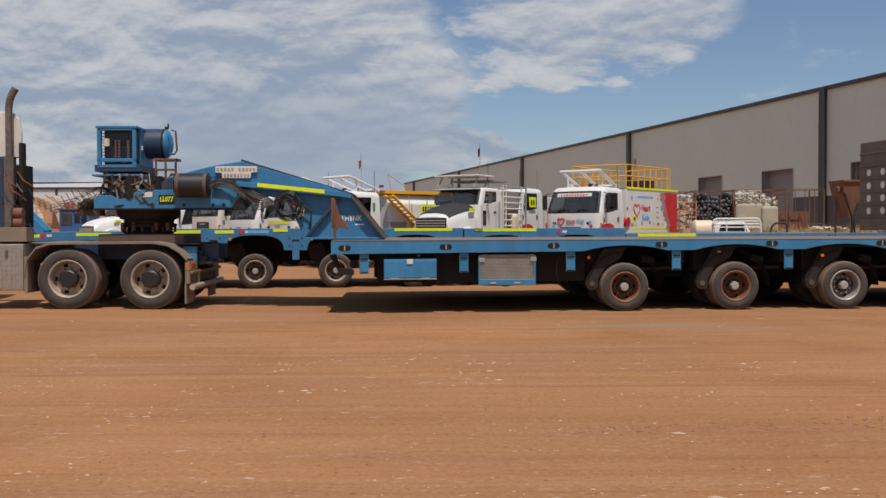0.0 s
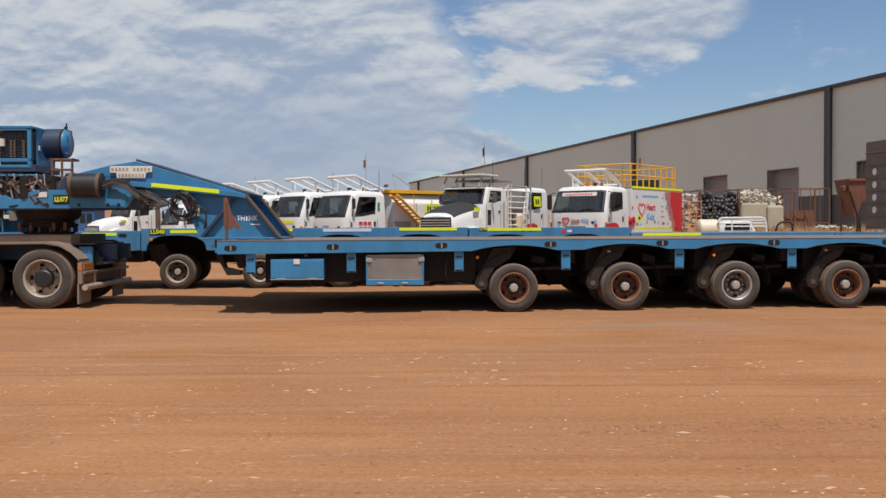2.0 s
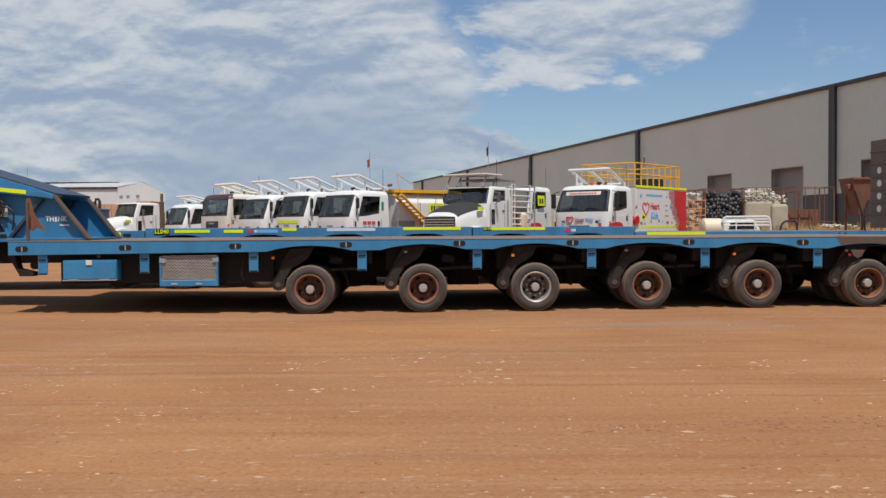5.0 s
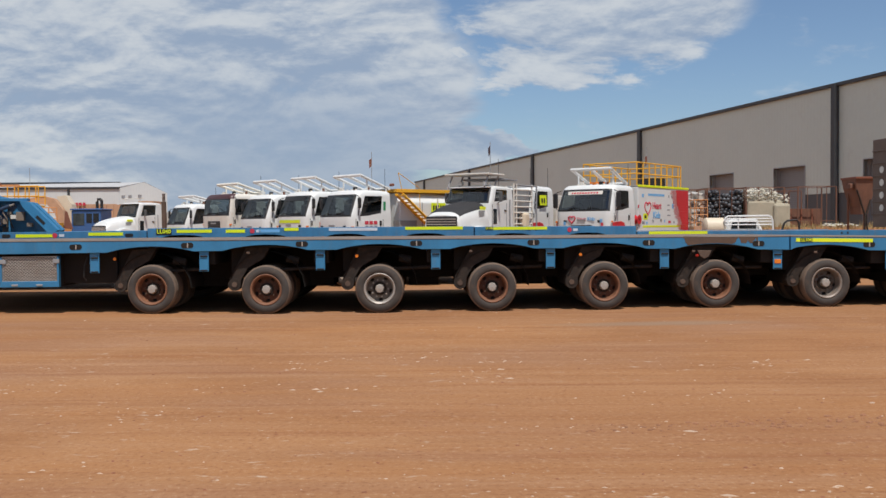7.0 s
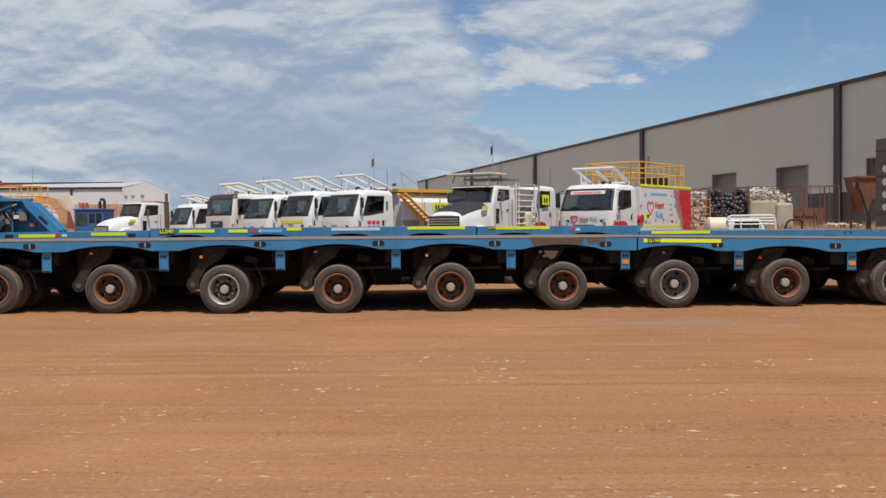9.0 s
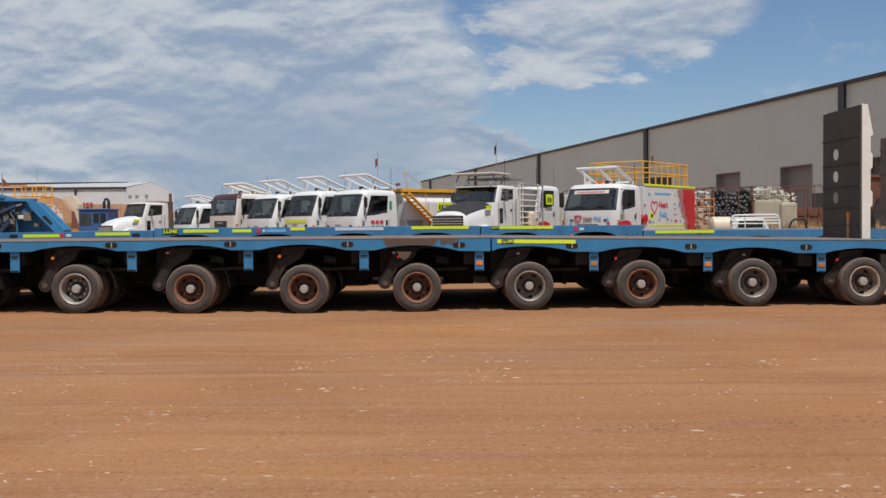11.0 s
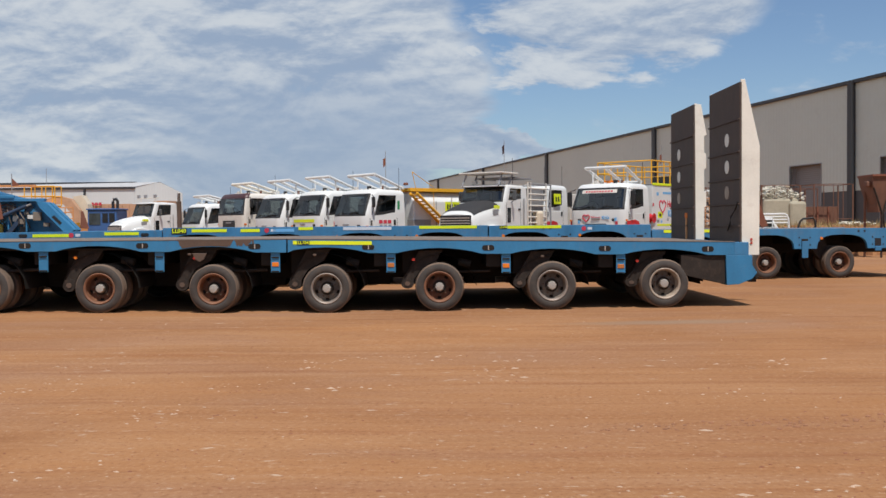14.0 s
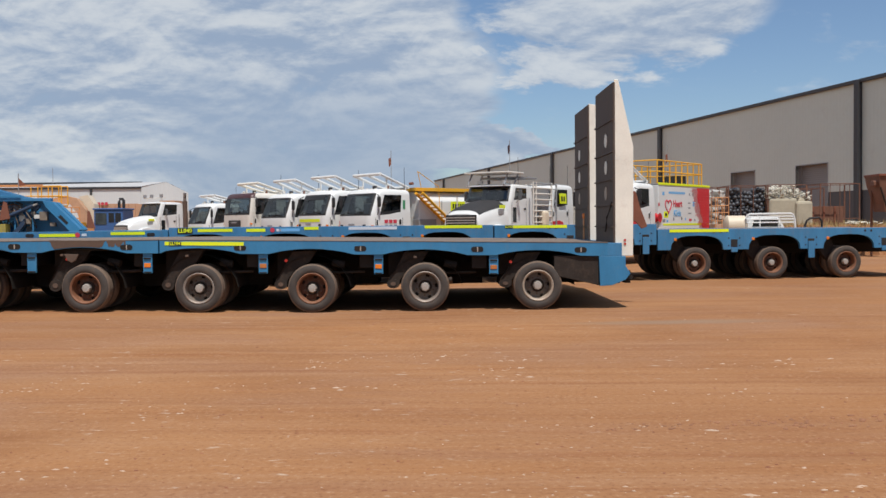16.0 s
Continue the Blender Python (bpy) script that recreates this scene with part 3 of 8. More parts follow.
def make_chalk():
    """Crushed flakes of pale rock pressed into the gravel, in loose drifts."""
    rg = random.Random(17)
    verts, faces = [], []
    drifts = [(rg.uniform(-0.5, 0.5), 3.4 + 6.5 * rg.random() ** 1.3) for _ in range(34)]
    for u, yc in drifts:
        xc, spread = u * yc, rg.uniform(0.12, 0.45)
        for _ in range(rg.randint(4, 13)):
            x, y = xc + rg.gauss(0, spread), yc + rg.gauss(0, spread * 0.35)
            if y < 3.0:
                continue
            r = rg.uniform(0.003, 0.010) * (2.2 if rg.random() < 0.10 else 1.0)
            e, a0, o = rg.uniform(1.2, 3.2), rg.uniform(-0.25, 0.25), len(verts)
            z = ground_height(x, y) + 0.003
            n = 9
            for k in range(n):
                a = 2 * math.pi * k / n
                q = r * rg.uniform(0.55, 1.25)
                px, py = q * e * math.cos(a), q * math.sin(a)
                verts.append((x + px * math.cos(a0) - py * math.sin(a0), y + px * math.sin(a0) + py * math.cos(a0), z - 0.004))
            verts.append((x, y, z + r * 0.35))
            faces += [(o + k, o + (k + 1) % n, o + n) for k in range(n)]
    me = bpy.data.meshes.new("chalk_flakes")
    me.from_pydata(verts, [], faces)
    me.materials.append(surf("pale_rock_flake", (0.44, 0.31, 0.22), 0.95, var=0.25, big=6.0, bump=0.2))
    tagged(new("chalk_flakes", me), "pale crushed rock flakes pressed into red gravel", "stones", kind="stuff")
    # a ridge of clods along one rut
    verts, faces = [], []
    for _ in range(420):
        t = rg.random() ** 0.7
        x, y = 0.9 + 3.4 * t, 6.35 + 0.35 * t + rg.gauss(0, 0.05 + 0.10 * t)
        r = 0.016 * (0.3 + rg.random() ** 3)
        o, z = len(verts), ground_height(x, y)
        for zz, k_ in ((-0.3, 1.0), (0.35, 0.8)):
            for k in range(6):
                a = k * math.pi / 3 + rg.random() * 0.5
                verts.append((x + 1.3 * r * k_ * math.cos(a), y + r * k_ * math.sin(a), z + zz * r))
        verts.append((x, y, z + 0.75 * r))
        faces += [(o + k, o + (k + 1) % 6, o + 6 + (k + 1) % 6, o + 6 + k) for k in range(6)] + [(o + 6 + k, o + 6 + (k + 1) % 6, o + 12) for k in range(6)]
    me = bpy.data.meshes.new("clods")
    me.from_pydata(verts, [], faces)
    me.materials.append(surf("red_clod", (0.27, 0.125, 0.065), 0.95, var=0.35, bump=0.2))
    tagged(new("clods", me), "small red clods along a wheel rut", "stones", kind="stuff")


make_chalk()


# ---- warehouse: long grey shed on a dark base, dark downpipes, roller doors ----
def ribbed(name, col, period, axis_dir, rough=0.5, var=0.08):
    """Profiled sheeting: upright ribs as relief."""
    mt = surf(name, col, rough, 0.0, var=var, big=0.15, fine=3.0, bump=0.0, dust=0.1, dustcol=(0.30, 0.24, 0.20))
    nt = mt.node_tree
    N, L = nt.nodes, nt.links
    tc, wv, bp = N.new("ShaderNodeTexCoord"), N.new("ShaderNodeTexWave"), N.new("ShaderNodeBump")
    wv.bands_direction, wv.wave_profile = axis_dir, "SIN"
    wv.inputs["Scale"].default_value = 2 * math.pi / period / 20 * 1.0
    L.new(tc.outputs["Object"], wv.inputs["Vector"])
    bp.inputs["Strength"].default_value, bp.inputs["Distance"].default_value = 0.22, 0.03
    L.new(wv.outputs["Fac"], bp.inputs["Height"])
    L.new(bp.outputs[0], N["Principled BSDF"].inputs["Normal"])
    return mt


M["sheet"] = ribbed("grey_profiled_sheeting", (0.55, 0.60, 0.545), 0.3, "X")
M["sheet_pale"] = ribbed("pale_profiled_sheeting", (0.60, 0.63, 0.63), 0.4, "X")
M["precast"] = surf("dark_precast_concrete", (0.095, 0.095, 0.098), 0.8, var=0.2, big=0.4)
M["trim"] = surf("charcoal_trim", (0.035, 0.036, 0.040), 0.5, var=0.15)
M["roller"] = ribbed("roller_door_slats", (0.20, 0.20, 0.205), 0.12, "Z")
M["roof"] = surf("grey_roof_sheeting", (0.42, 0.42, 0.42), 0.5, var=0.1)

WA, WB = Vector((24.15, 41.0, 0)), Vector((-4.75, 162.0, 0))     # the long wall's foot
WLEN = (WB - WA).length
WANG = math.degrees(math.atan2(WB.y - WA.y, WB.x - WA.x))


def wpos(x, y):
    """Distance along the long wall of a point near it."""
    return (Vector((x, y, 0)) - WA).dot((WB - WA).normalized())


def make_warehouse():
    # local x along the wall going away, local -y inwards; outer face at y = 0
    wh = thing("warehouse", "long grey metal-clad warehouse with dark downpipes", "warehouse", pose(WA.x, WA.y, 0, 0, 0, WANG))
    x0, x1, eave, base = -26.0, WLEN, 9.0, 3.08
    doors = [(wpos(*p), w, h) for p, w, h in DOORS]
    doors.sort()
    # wall in bays between the door openings
    xs = [x0]
    for c, w, h in doors:
        xs += [c - w / 2, c + w / 2]
    xs.append(x1)
    for i in range(0, len(xs), 2):
        bx("wall_panel", xs[i], xs[i + 1], -0.2, 0, base, eave, "sheet", wh, bevel=0)
        bx("base_panel", xs[i], xs[i + 1], -0.22, -0.03, 0, base, "precast", wh, "dark precast concrete base panel", bevel=0)
    for c, w, h in doors:
        bx("wall_panel", c - w / 2, c + w / 2, -0.2, 0, h, eave, "sheet", wh, bevel=0)
        d = bx("roller_door", c - w / 2, c + w / 2, -0.45, -0.40, 0, h, "roller", wh, "closed grey roller door", bevel=0)
        bx("door_jamb", c - w / 2 - 0.05, c - w / 2, -0.40, 0.03, 0, h, "grey", d, bevel=0)
        bx("door_jamb", c + w / 2, c + w / 2 + 0.05, -0.40, 0.03, 0, h, "grey", d, bevel=0)
        bx("door_head", c - w / 2 - 0.05, c + w / 2 + 0.05, -0.40, 0.03, h, h + 0.05, "grey", d, bevel=0)
    for yy in (26.9, 51.35, 75.2, 100.9, 126.5, 154.4):
        x = wpos(WA.x + (yy - WA.y) * (WB.x - WA.x) / (WB.y - WA.y), yy)
        bx("downpipe", x - 0.17, x + 0.17, 0.0, 0.30, 0, eave + 0.05, "trim", wh, "charcoal boxed downpipe", bevel=0.02)
    bx("gutter", x0, x1, 0.0, 0.18, eave - 0.10, eave + 0.10, "trim", wh, "charcoal eaves gutter", bevel=0.02)
    bm = bmesh.new()
    a = [bm.verts.new(p) for p in ((x0, 0.1, eave + 0.1), (x1, 0.1, eave + 0.1), (x1, -30, eave + 2.6), (x0, -30, eave + 2.6))]
    c = [bm.verts.new(p) for p in ((x0, -60, eave + 0.1), (x1, -60, eave + 0.1))]
    bm.faces.new(a)
    bm.faces.new((a[3], a[2], c[1], c[0]))
    part("roof", bm, "roof", wh)
    for x in (x0, x1):
        bm = bmesh.new()
        pts = [(x, -0.2, 0), (x, -0.2, eave), (x, -30, eave + 2.5), (x, -60, eave), (x, -60, 0)]
        bm.faces.new([bm.verts.new(p) for p in pts])
        part("end_wall", bm, "sheet", wh)


DOORS = (((20.8, 55.7), 3.1, 4.75), ((19.0, 63.2), 3.0, 4.75), ((22.6, 47.7), 3.1, 4.75))
make_warehouse()


# ---- moving outfit: its own frame has x along the deck to the rear, y away, z up ----
PITCH, R_T = 1.861, 0.402


def make_wheel(parent, x, y, rim, r=R_T, w=0.235, dual=True, lug=False, near=1, seg=36):
    """A (dual) wheel turning on an axle along y; the outer face is at y for near=1, and faces away for near=-1."""
    wl = new("wheel")
    wl.parent = parent
    wl.matrix_basis = pose(x, y, r)
    s = near
    rr = r * 0.615
    n_t = 2 if dual else 1
    for k in range(n_t):
        o = k * (w + 0.075)
        bm = bmesh.new()
        prof = [(o + 0.03, rr), (o + 0.004, rr + 0.03), (o, r * 0.80), (o + 0.018, r * 0.94), (o + 0.04, r * 0.985), (o + 0.055, r)]
        g = 4
        for i in range(g):
            a = o + 0.055 + (w - 0.11) * (i + 0.35) / g
            prof += [(a, r), (a + 0.004, r - 0.012), (a + 0.014, r - 0.012), (a + 0.018, r)]
        prof += [(o + w - 0.055, r), (o + w - 0.04, r * 0.985), (o + w - 0.018, r * 0.94), (o + w, r * 0.80), (o + w - 0.004, rr + 0.03), (o + w - 0.03, rr)]
        lathe(bm, [(s * a, b) for a, b in prof], seg)
        for f in bm.faces:
            c = f.calc_center_median()
            if math.hypot(c.x, c.z) > r * 0.955:
                f.material_index = 1
        ty = part("tyre", bm, "tyre", wl, smooth=True)
        ty.data.materials.append(M["tread"])
    # rim: rolled lip, barrel and a dished disc with hand holes
    bm = bmesh.new()
    d = 0.15 if dual else 0.08
    prof = [(0.03, rr - 0.004), (0.012, rr + 0.012), (0.006, rr), (0.02, rr - 0.022), (d, rr - 0.035), (d + 0.02, rr * 0.84), (d + 0.012, rr * 0.66), (d - 0.005, rr * 0.50), (d - 0.005, rr * 0.05)]
    lathe(bm, [(s * a, b) for a, b in prof], 40, skip=lambda j, k: j == 5 and k % 8 in (2, 3))
    for f in bm.faces:
        c = f.calc_center_median()
        if math.hypot(c.x, c.z) < rr * 0.80:
            f.material_index = 1
    ri = part("rim", bm, rim, wl, smooth=True)
    ri.data.materials.append(M[rim if lug else "disc_dull" if rim in ("rim_silver", "rim_dull", "rim_cream") else "rim_disc"])
    bm = bmesh.new()
    lathe(bm, [(s * 0.19, rr * 0.97), (s * 0.20, 0.02)], 24)
    part("brake_drum", bm, "under", wl)
    bm = bmesh.new()
    hubm = "black" if lug else "hub"
    q = 0.5 if lug else 0.31
    lathe(bm, [(s * d, rr * q), (s * (d - 0.10), rr * q * 0.96), (s * (d - 0.118), rr * q * 0.8), (s * (d - 0.122), 0.002)], 8 if not lug else 20)
    hc = part("hub_cap", bm, hubm, wl)
    bm = bmesh.new()
    lathe(bm, [(s * (d - 0.004), rr * 0.46), (s * (d - 0.03), rr * 0.45), (s * (d - 0.032), rr * 0.30)], 20)
    part("hub_flange", bm, "arm" if not lug else "black", hc, smooth=True)
    bm = bmesh.new()
    cyl(bm, (0, s * 0.01, 0), (0, -s * 0.03, 0), 0.014, 6)
    nut = part("wheel_nut", bm, "brown_steel" if rim != "rim_silver" else "hub", wl)
    nut.location = (rr * 0.57, s * d, 0)
    for k in range(1, 10):
        a = k * math.pi / 5
        o = new("wheel_nut", nut.data)
        o.parent = wl
        o.location = (rr * 0.57 * math.cos(a), s * d, rr * 0.57 * math.sin(a))
    return wl


SPIN = []        # (wheel, x, y, radius) of the wheels that roll


def arch_outline(x0, x1, top, bot, axles, rad, rise):
    """Side beam outline: level top, bottom edge with shallow arches over the axles."""
    pts = [(x0, top), (x0, bot)]
    for a in axles:
        if x0 < a < x1:
            for k in range(9):
                u = -1 + 2 * k / 8
                xx = a + u * rad
                if x0 < xx < x1:
                    pts.append((xx, bot + rise * math.cos(u * math.pi / 2) ** 0.8))
    pts += [(x1, bot), (x1, top)]
    return pts


TW = 4.90          # trailer width, spread for heavy loads


def make_trailer():
    tr = thing("low_loader_trailer", "long blue ten-axle low loader trailer with worn deck", "trailer")
    axles = [k * PITCH for k in range(10)]
    top, bot = 1.235, 1.018
    joint = 10.53
    # side beams, two deck modules, near and far
    for y0, y1 in ((0.0, 0.10), (TW - 0.10, TW)):
        for xa, xb in ((-4.86, joint - 0.012), (joint + 0.012, 17.90)):
            pr("side_beam", arch_outline(xa, xb, top, bot, axles, 0.70, 0.09), y0, y1, "blue", tr)
    for xa, xb in ((-4.86, joint - 0.012), (joint + 0.012, 17.90)):
        n = 9
        for i in range(n):
            ya, yb = 0.11 + (TW - 0.22) * i / n, 0.11 + (TW - 0.22) * (i + 1) / n - 0.012
            bx("deck_plank", xa, xb, ya, yb, top - 0.06, top + 0.006, "deck", tr, bevel=0)
    # unseen sheet, added to block sun slits through the plank gaps
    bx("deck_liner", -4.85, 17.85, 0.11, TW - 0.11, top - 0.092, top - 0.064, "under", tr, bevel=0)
    # rolled top edge with dust on it
    for xa, xb in ((-4.86, joint - 0.012), (joint + 0.012, 17.90)):
        bx("deck_edge", xa, xb, -0.006, 0.11, top, top + 0.014, "deck", tr, "dust-covered deck edge strip")
    # rope slots
    slots = [-4.64, -2.98, -1.20, 0.60, 2.46, 4.33, 6.26, 8.17, 10.0, 11.86, 13.83, 15.75, 17.45]
    for x in slots:
        bm = bmesh.new()
        pts = []
        for k in range(16):
            a = 2 * math.pi * k / 16
            pts.append((x + (0.055 if math.cos(a) > 0 else -0.055) + 0.046 * math.cos(a), 1.118 + 0.046 * math.sin(a)))
        prism(bm, pts, -0.004, 0.02)
        s = part("rope_slot", bm, "under", tr, "dark oval rope slot")
        bx("tie_bar", x - 0.004, x + 0.014, -0.007, -0.002, 1.08, 1.156, "hub", s, bevel=0)
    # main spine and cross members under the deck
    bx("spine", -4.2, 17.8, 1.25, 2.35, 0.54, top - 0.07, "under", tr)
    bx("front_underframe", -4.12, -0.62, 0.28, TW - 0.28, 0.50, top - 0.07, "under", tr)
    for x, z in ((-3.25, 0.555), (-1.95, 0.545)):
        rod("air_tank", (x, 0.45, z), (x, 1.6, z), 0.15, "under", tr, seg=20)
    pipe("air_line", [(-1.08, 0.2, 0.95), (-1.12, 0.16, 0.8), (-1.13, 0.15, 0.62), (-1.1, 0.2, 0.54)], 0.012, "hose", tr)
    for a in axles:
        # added dark block that stands for the shade in the gap between axles
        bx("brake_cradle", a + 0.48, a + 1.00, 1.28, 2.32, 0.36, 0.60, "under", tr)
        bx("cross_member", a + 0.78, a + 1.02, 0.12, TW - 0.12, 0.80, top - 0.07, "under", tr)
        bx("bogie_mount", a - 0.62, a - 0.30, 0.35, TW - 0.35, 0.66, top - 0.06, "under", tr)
        for y in (0.42, TW - 0.42):
            pr("suspension_arm", [(a - 0.34, 1.06), (a + 0.06, 1.08), (a - 0.06, 0.88), (a - 0.31, 0.73), (a - 0.42, 0.54), (a - 0.43, 0.42), (a - 0.49, 0.36), (a - 0.58, 0.37), (a - 0.63, 0.45), (a - 0.61, 0.56), (a - 0.50, 0.76)], y - 0.26 if y < 1 else y + 0.06, y - 0.06 if y < 1 else y + 0.26, "arm", tr)
            rod("air_bag", (a - 0.38, y + 0.2, 0.55), (a - 0.38, y + 0.2, 0.92), 0.12, "black", tr)
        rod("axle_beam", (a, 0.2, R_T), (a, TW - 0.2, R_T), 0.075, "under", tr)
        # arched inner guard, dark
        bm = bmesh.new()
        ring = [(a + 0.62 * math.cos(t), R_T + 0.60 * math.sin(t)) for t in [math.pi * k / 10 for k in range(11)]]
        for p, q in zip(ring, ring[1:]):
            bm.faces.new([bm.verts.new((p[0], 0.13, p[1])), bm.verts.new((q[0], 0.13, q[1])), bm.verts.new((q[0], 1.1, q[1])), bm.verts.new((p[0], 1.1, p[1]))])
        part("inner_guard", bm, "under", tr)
        for yb in (0.14, TW - 0.34):
            rod("pivot_boss", (a - 0.53, yb, 0.455), (a - 0.53, yb + 0.20, 0.455), 0.105, "arm", tr, seg=16)
            rod("pivot_pin", (a - 0.53, yb - 0.012, 0.455), (a - 0.53, yb + 0.21, 0.455), 0.045, "brown_steel", tr, seg=10)
            rod("brake_chamber", (a + 0.32, yb + 0.10, 0.88), (a + 0.52, yb + 0.10, 0.84), 0.065, "under", tr, seg=14)
            rod("steering_link", (a - 0.50, yb + 0.10, 0.66), (a + 0.85, yb + 0.16, 0.72), 0.028, "arm", tr, seg=8)
    # blue drop plates with marker lamps
    for i, x in enumerate([-4.32, -2.68, -0.91] + [0.86 + 1.895 * k for k in range(9)]):
        p = bx("drop_plate", x - 0.075, x + 0.075, 0.03, 0.06, 0.685, bot + 0.01, "blue", tr)
        rod("pin", (x - 0.06, 0.02, 0.705), (x + 0.06, 0.02, 0.705), 0.012, "under", p)
        rod("pin", (x - 0.06, 0.02, 0.94), (x + 0.06, 0.02, 0.94), 0.012, "under", p)
        if i >= 8:
            bx("marker_lamp", x - 0.055, x + 0.055, 0.018, 0.032, 0.79, 0.86, "amber" if i % 2 == 0 else "orangelens", p, "amber marker lamp")
    for i, x in enumerate((-0.60, 3.35, 7.05, 9.0, 12.6, 16.3)):
        rod("side_light", (x, 0.11, 0.915), (x, 0.07, 0.915), 0.026, "amber" if i < 3 else "redlens", tr, "round side marker light")
    for x in (-3.45, 1.55, 5.2, 8.9, 10.95, 14.7):
        bx("lamp_bracket", x, x + 0.055, 0.03, 0.07, 0.965, 1.0, "brown_steel", tr)
    # tool box
    tb = bx("tool_box", -4.0, -3.13, 0.04, 0.75, 0.565, 0.925, "blue", tr)
    bx("lid", -3.99, -3.14, 0.015, 0.042, 0.60, 0.90, "blue", tb)
    bx("latch", -3.62, -3.52, 0.0, 0.018, 0.84, 0.925, "offwhite", tb, "pale steel latch")
    bx("lower_ledge", -4.0, -3.13, -0.005, 0.04, 0.565, 0.585, "grey", tb)
    for x in (-3.9, -3.4):
        bx("hinge", x, x + 0.16, -0.004, 0.02, 0.585, 0.60, "grey", tb)
    # mesh guarded box
    mb = bx("mesh_box", -2.43, -1.5, 0.12, 0.8, 0.45, 0.97, "under", tr)
    bx("bottom_rail", -2.44, -1.49, 0.03, 0.12, 0.45, 0.555, "blue", mb)
    for x in (-2.44, -1.52):
        bx("side_rail", x, x + 0.03, 0.03, 0.12, 0.54, 0.97, "blue", mb)
    bm = bmesh.new()
    rows, cols = 17, 16
    for i in range(rows + 1):
        z = 0.56 + 0.41 * i / rows
        box(bm, -2.41, -1.52, 0.05, 0.056, z - 0.006, z + 0.006)
    for i in range(rows):
        z = 0.56 + 0.41 * i / rows
        for j in range(cols + 1):
            x = -2.41 + 0.89 * (j + (0.5 if i % 2 else 0)) / (cols + 0.5)
            box(bm, x - 0.006, x + 0.006, 0.05, 0.056, z, z + 0.41 / rows)
    tagged(part("expanded_mesh", bm, "hub", mb, "pale expanded metal mesh"), kind="stuff")
    for x in (-2.42, -1.56):
        bx("clamp", x - 0.02, x + 0.08, 0.02, 0.06, 0.86, 0.93, "grey", mb)
    for x in (-2.25, -1.85):
        bx("step_bracket", x, x + 0.1, 0.01, 0.035, 0.47, 0.505, "grey", mb)
    # front end plate under the neck
    pr("front_bracket", [(-4.90, 1.0), (-4.80, 1.02), (-4.74, 0.80), (-4.50, 0.74), (-4.50, 0.66), (-4.72, 0.66)], 0.10, 0.3, "under", tr)
    rod("hose_reel", (-4.50, 0.15, 0.85), (-4.50, 0.35, 0.85), 0.07, "under", tr)
    # joint marks: tape and number tag
    bx("reflective_tape", joint + 0.10, joint + 1.39, -0.006, 0.0, 1.155, 1.215, "tape", tr, "fluorescent yellow reflective strip", bevel=0)
    tag = bx("number_tag", joint + 0.17, joint + 0.37, -0.009, -0.005, 1.152, 1.218, "black", tr, "black number tag with yellow figures", bevel=0)
    words("tag_lettering", "LL104", 0.075, at(joint + 0.27, -0.011, 1.184), "tape", tag, width=0.17)
    # rust patch where the paint is worn
    bm = bmesh.new()
    rg = random.Random(3)
    n = 110
    up = [(8.74 + 1.25 * i / n, 1.228) for i in range(n + 1)]
    arch = lambda x: bot + 0.012 + 0.09 * max(0.0, math.cos(max(-1.0, min(1.0, (x - 5 * PITCH) / 0.70)) * math.pi / 2)) ** 0.8
    dn = []
    for i in range(n + 1):
        x = 8.74 + 1.25 * i / n
        z = 0.96 + 0.16 * abs(noise.fractal(Vector((i * 0.09, 1.3, 0)), 0.7, 2.0, 5)) + 0.025 * rg.random() + 0.13 * min(1, max(0, (i - 60) / 14)) + 0.12 * max(0, (6 - i) / 6)
        dn.append((x, min(1.22, max(z, arch(x)))))
    for i in range(n):
        bm.faces.new([bm.verts.new((p[0], -0.003, p[1])) for p in (up[i], up[i + 1], dn[i + 1], dn[i])])
    part("worn_patch", bm, "brown_steel", tr, "brown patch of worn bare steel")
    pr("lug_plate", [(8.98, 1.0), (9.22, 1.0), (9.17, 0.90), (9.10, 0.86), (9.03, 0.90)], -0.002, 0.03, "brown_steel", tr)
    # rear: sloping tail with ramps
    pr("tail_block", [(17.750, bot), (18.190, bot), (18.190, 0.86), (18.270, 0.72), (18.190, 0.55), (17.970, 0.40), (17.770, 0.38)], 0.0, 0.35, "blue", tr)
    pr("tail_block", [(17.750, bot), (18.190, bot), (18.190, 0.86), (18.270, 0.72), (18.190, 0.55), (17.970, 0.40), (17.770, 0.38)], TW - 0.35, TW, "blue", tr)
    pr("tail_underside", [(17.02, 0.66), (17.75, 0.40), (17.75, bot), (17.02, bot)], 0.04, TW - 0.04, "arm", tr)
    bx("tail_beam", 17.790, 18.170, 0.35, TW - 0.35, 0.42, top, "blue_old", tr)
    bx("tail_cap", 17.880, 18.130, 0.0, TW, bot, top, "blue_old", tr)
    rod("ramp_hinge", (18.250, 0.05, 0.62), (18.250, TW - 0.05, 0.62), 0.07, "under", tr)
    for z in (0.5, 0.62, 0.74):
        bx("tail_lamp", 18.190, 18.290, 0.10, 0.34, z - 0.05, z + 0.04, "arm" if z != 0.62 else "rust", tr, "dust-caked tail lamp")
    for side, ya in ((0, 0.06), (1, TW - 1.92)):
        w = 1.68 if side == 0 else 1.72
        rp = bx("ramp", 17.940, 17.980, ya, ya + w, 1.02, 3.72, "ramp", tr, "upright dark steel loading ramp with pale edge")
        rp.location.x = 0.06 if side == 0 else 0.12
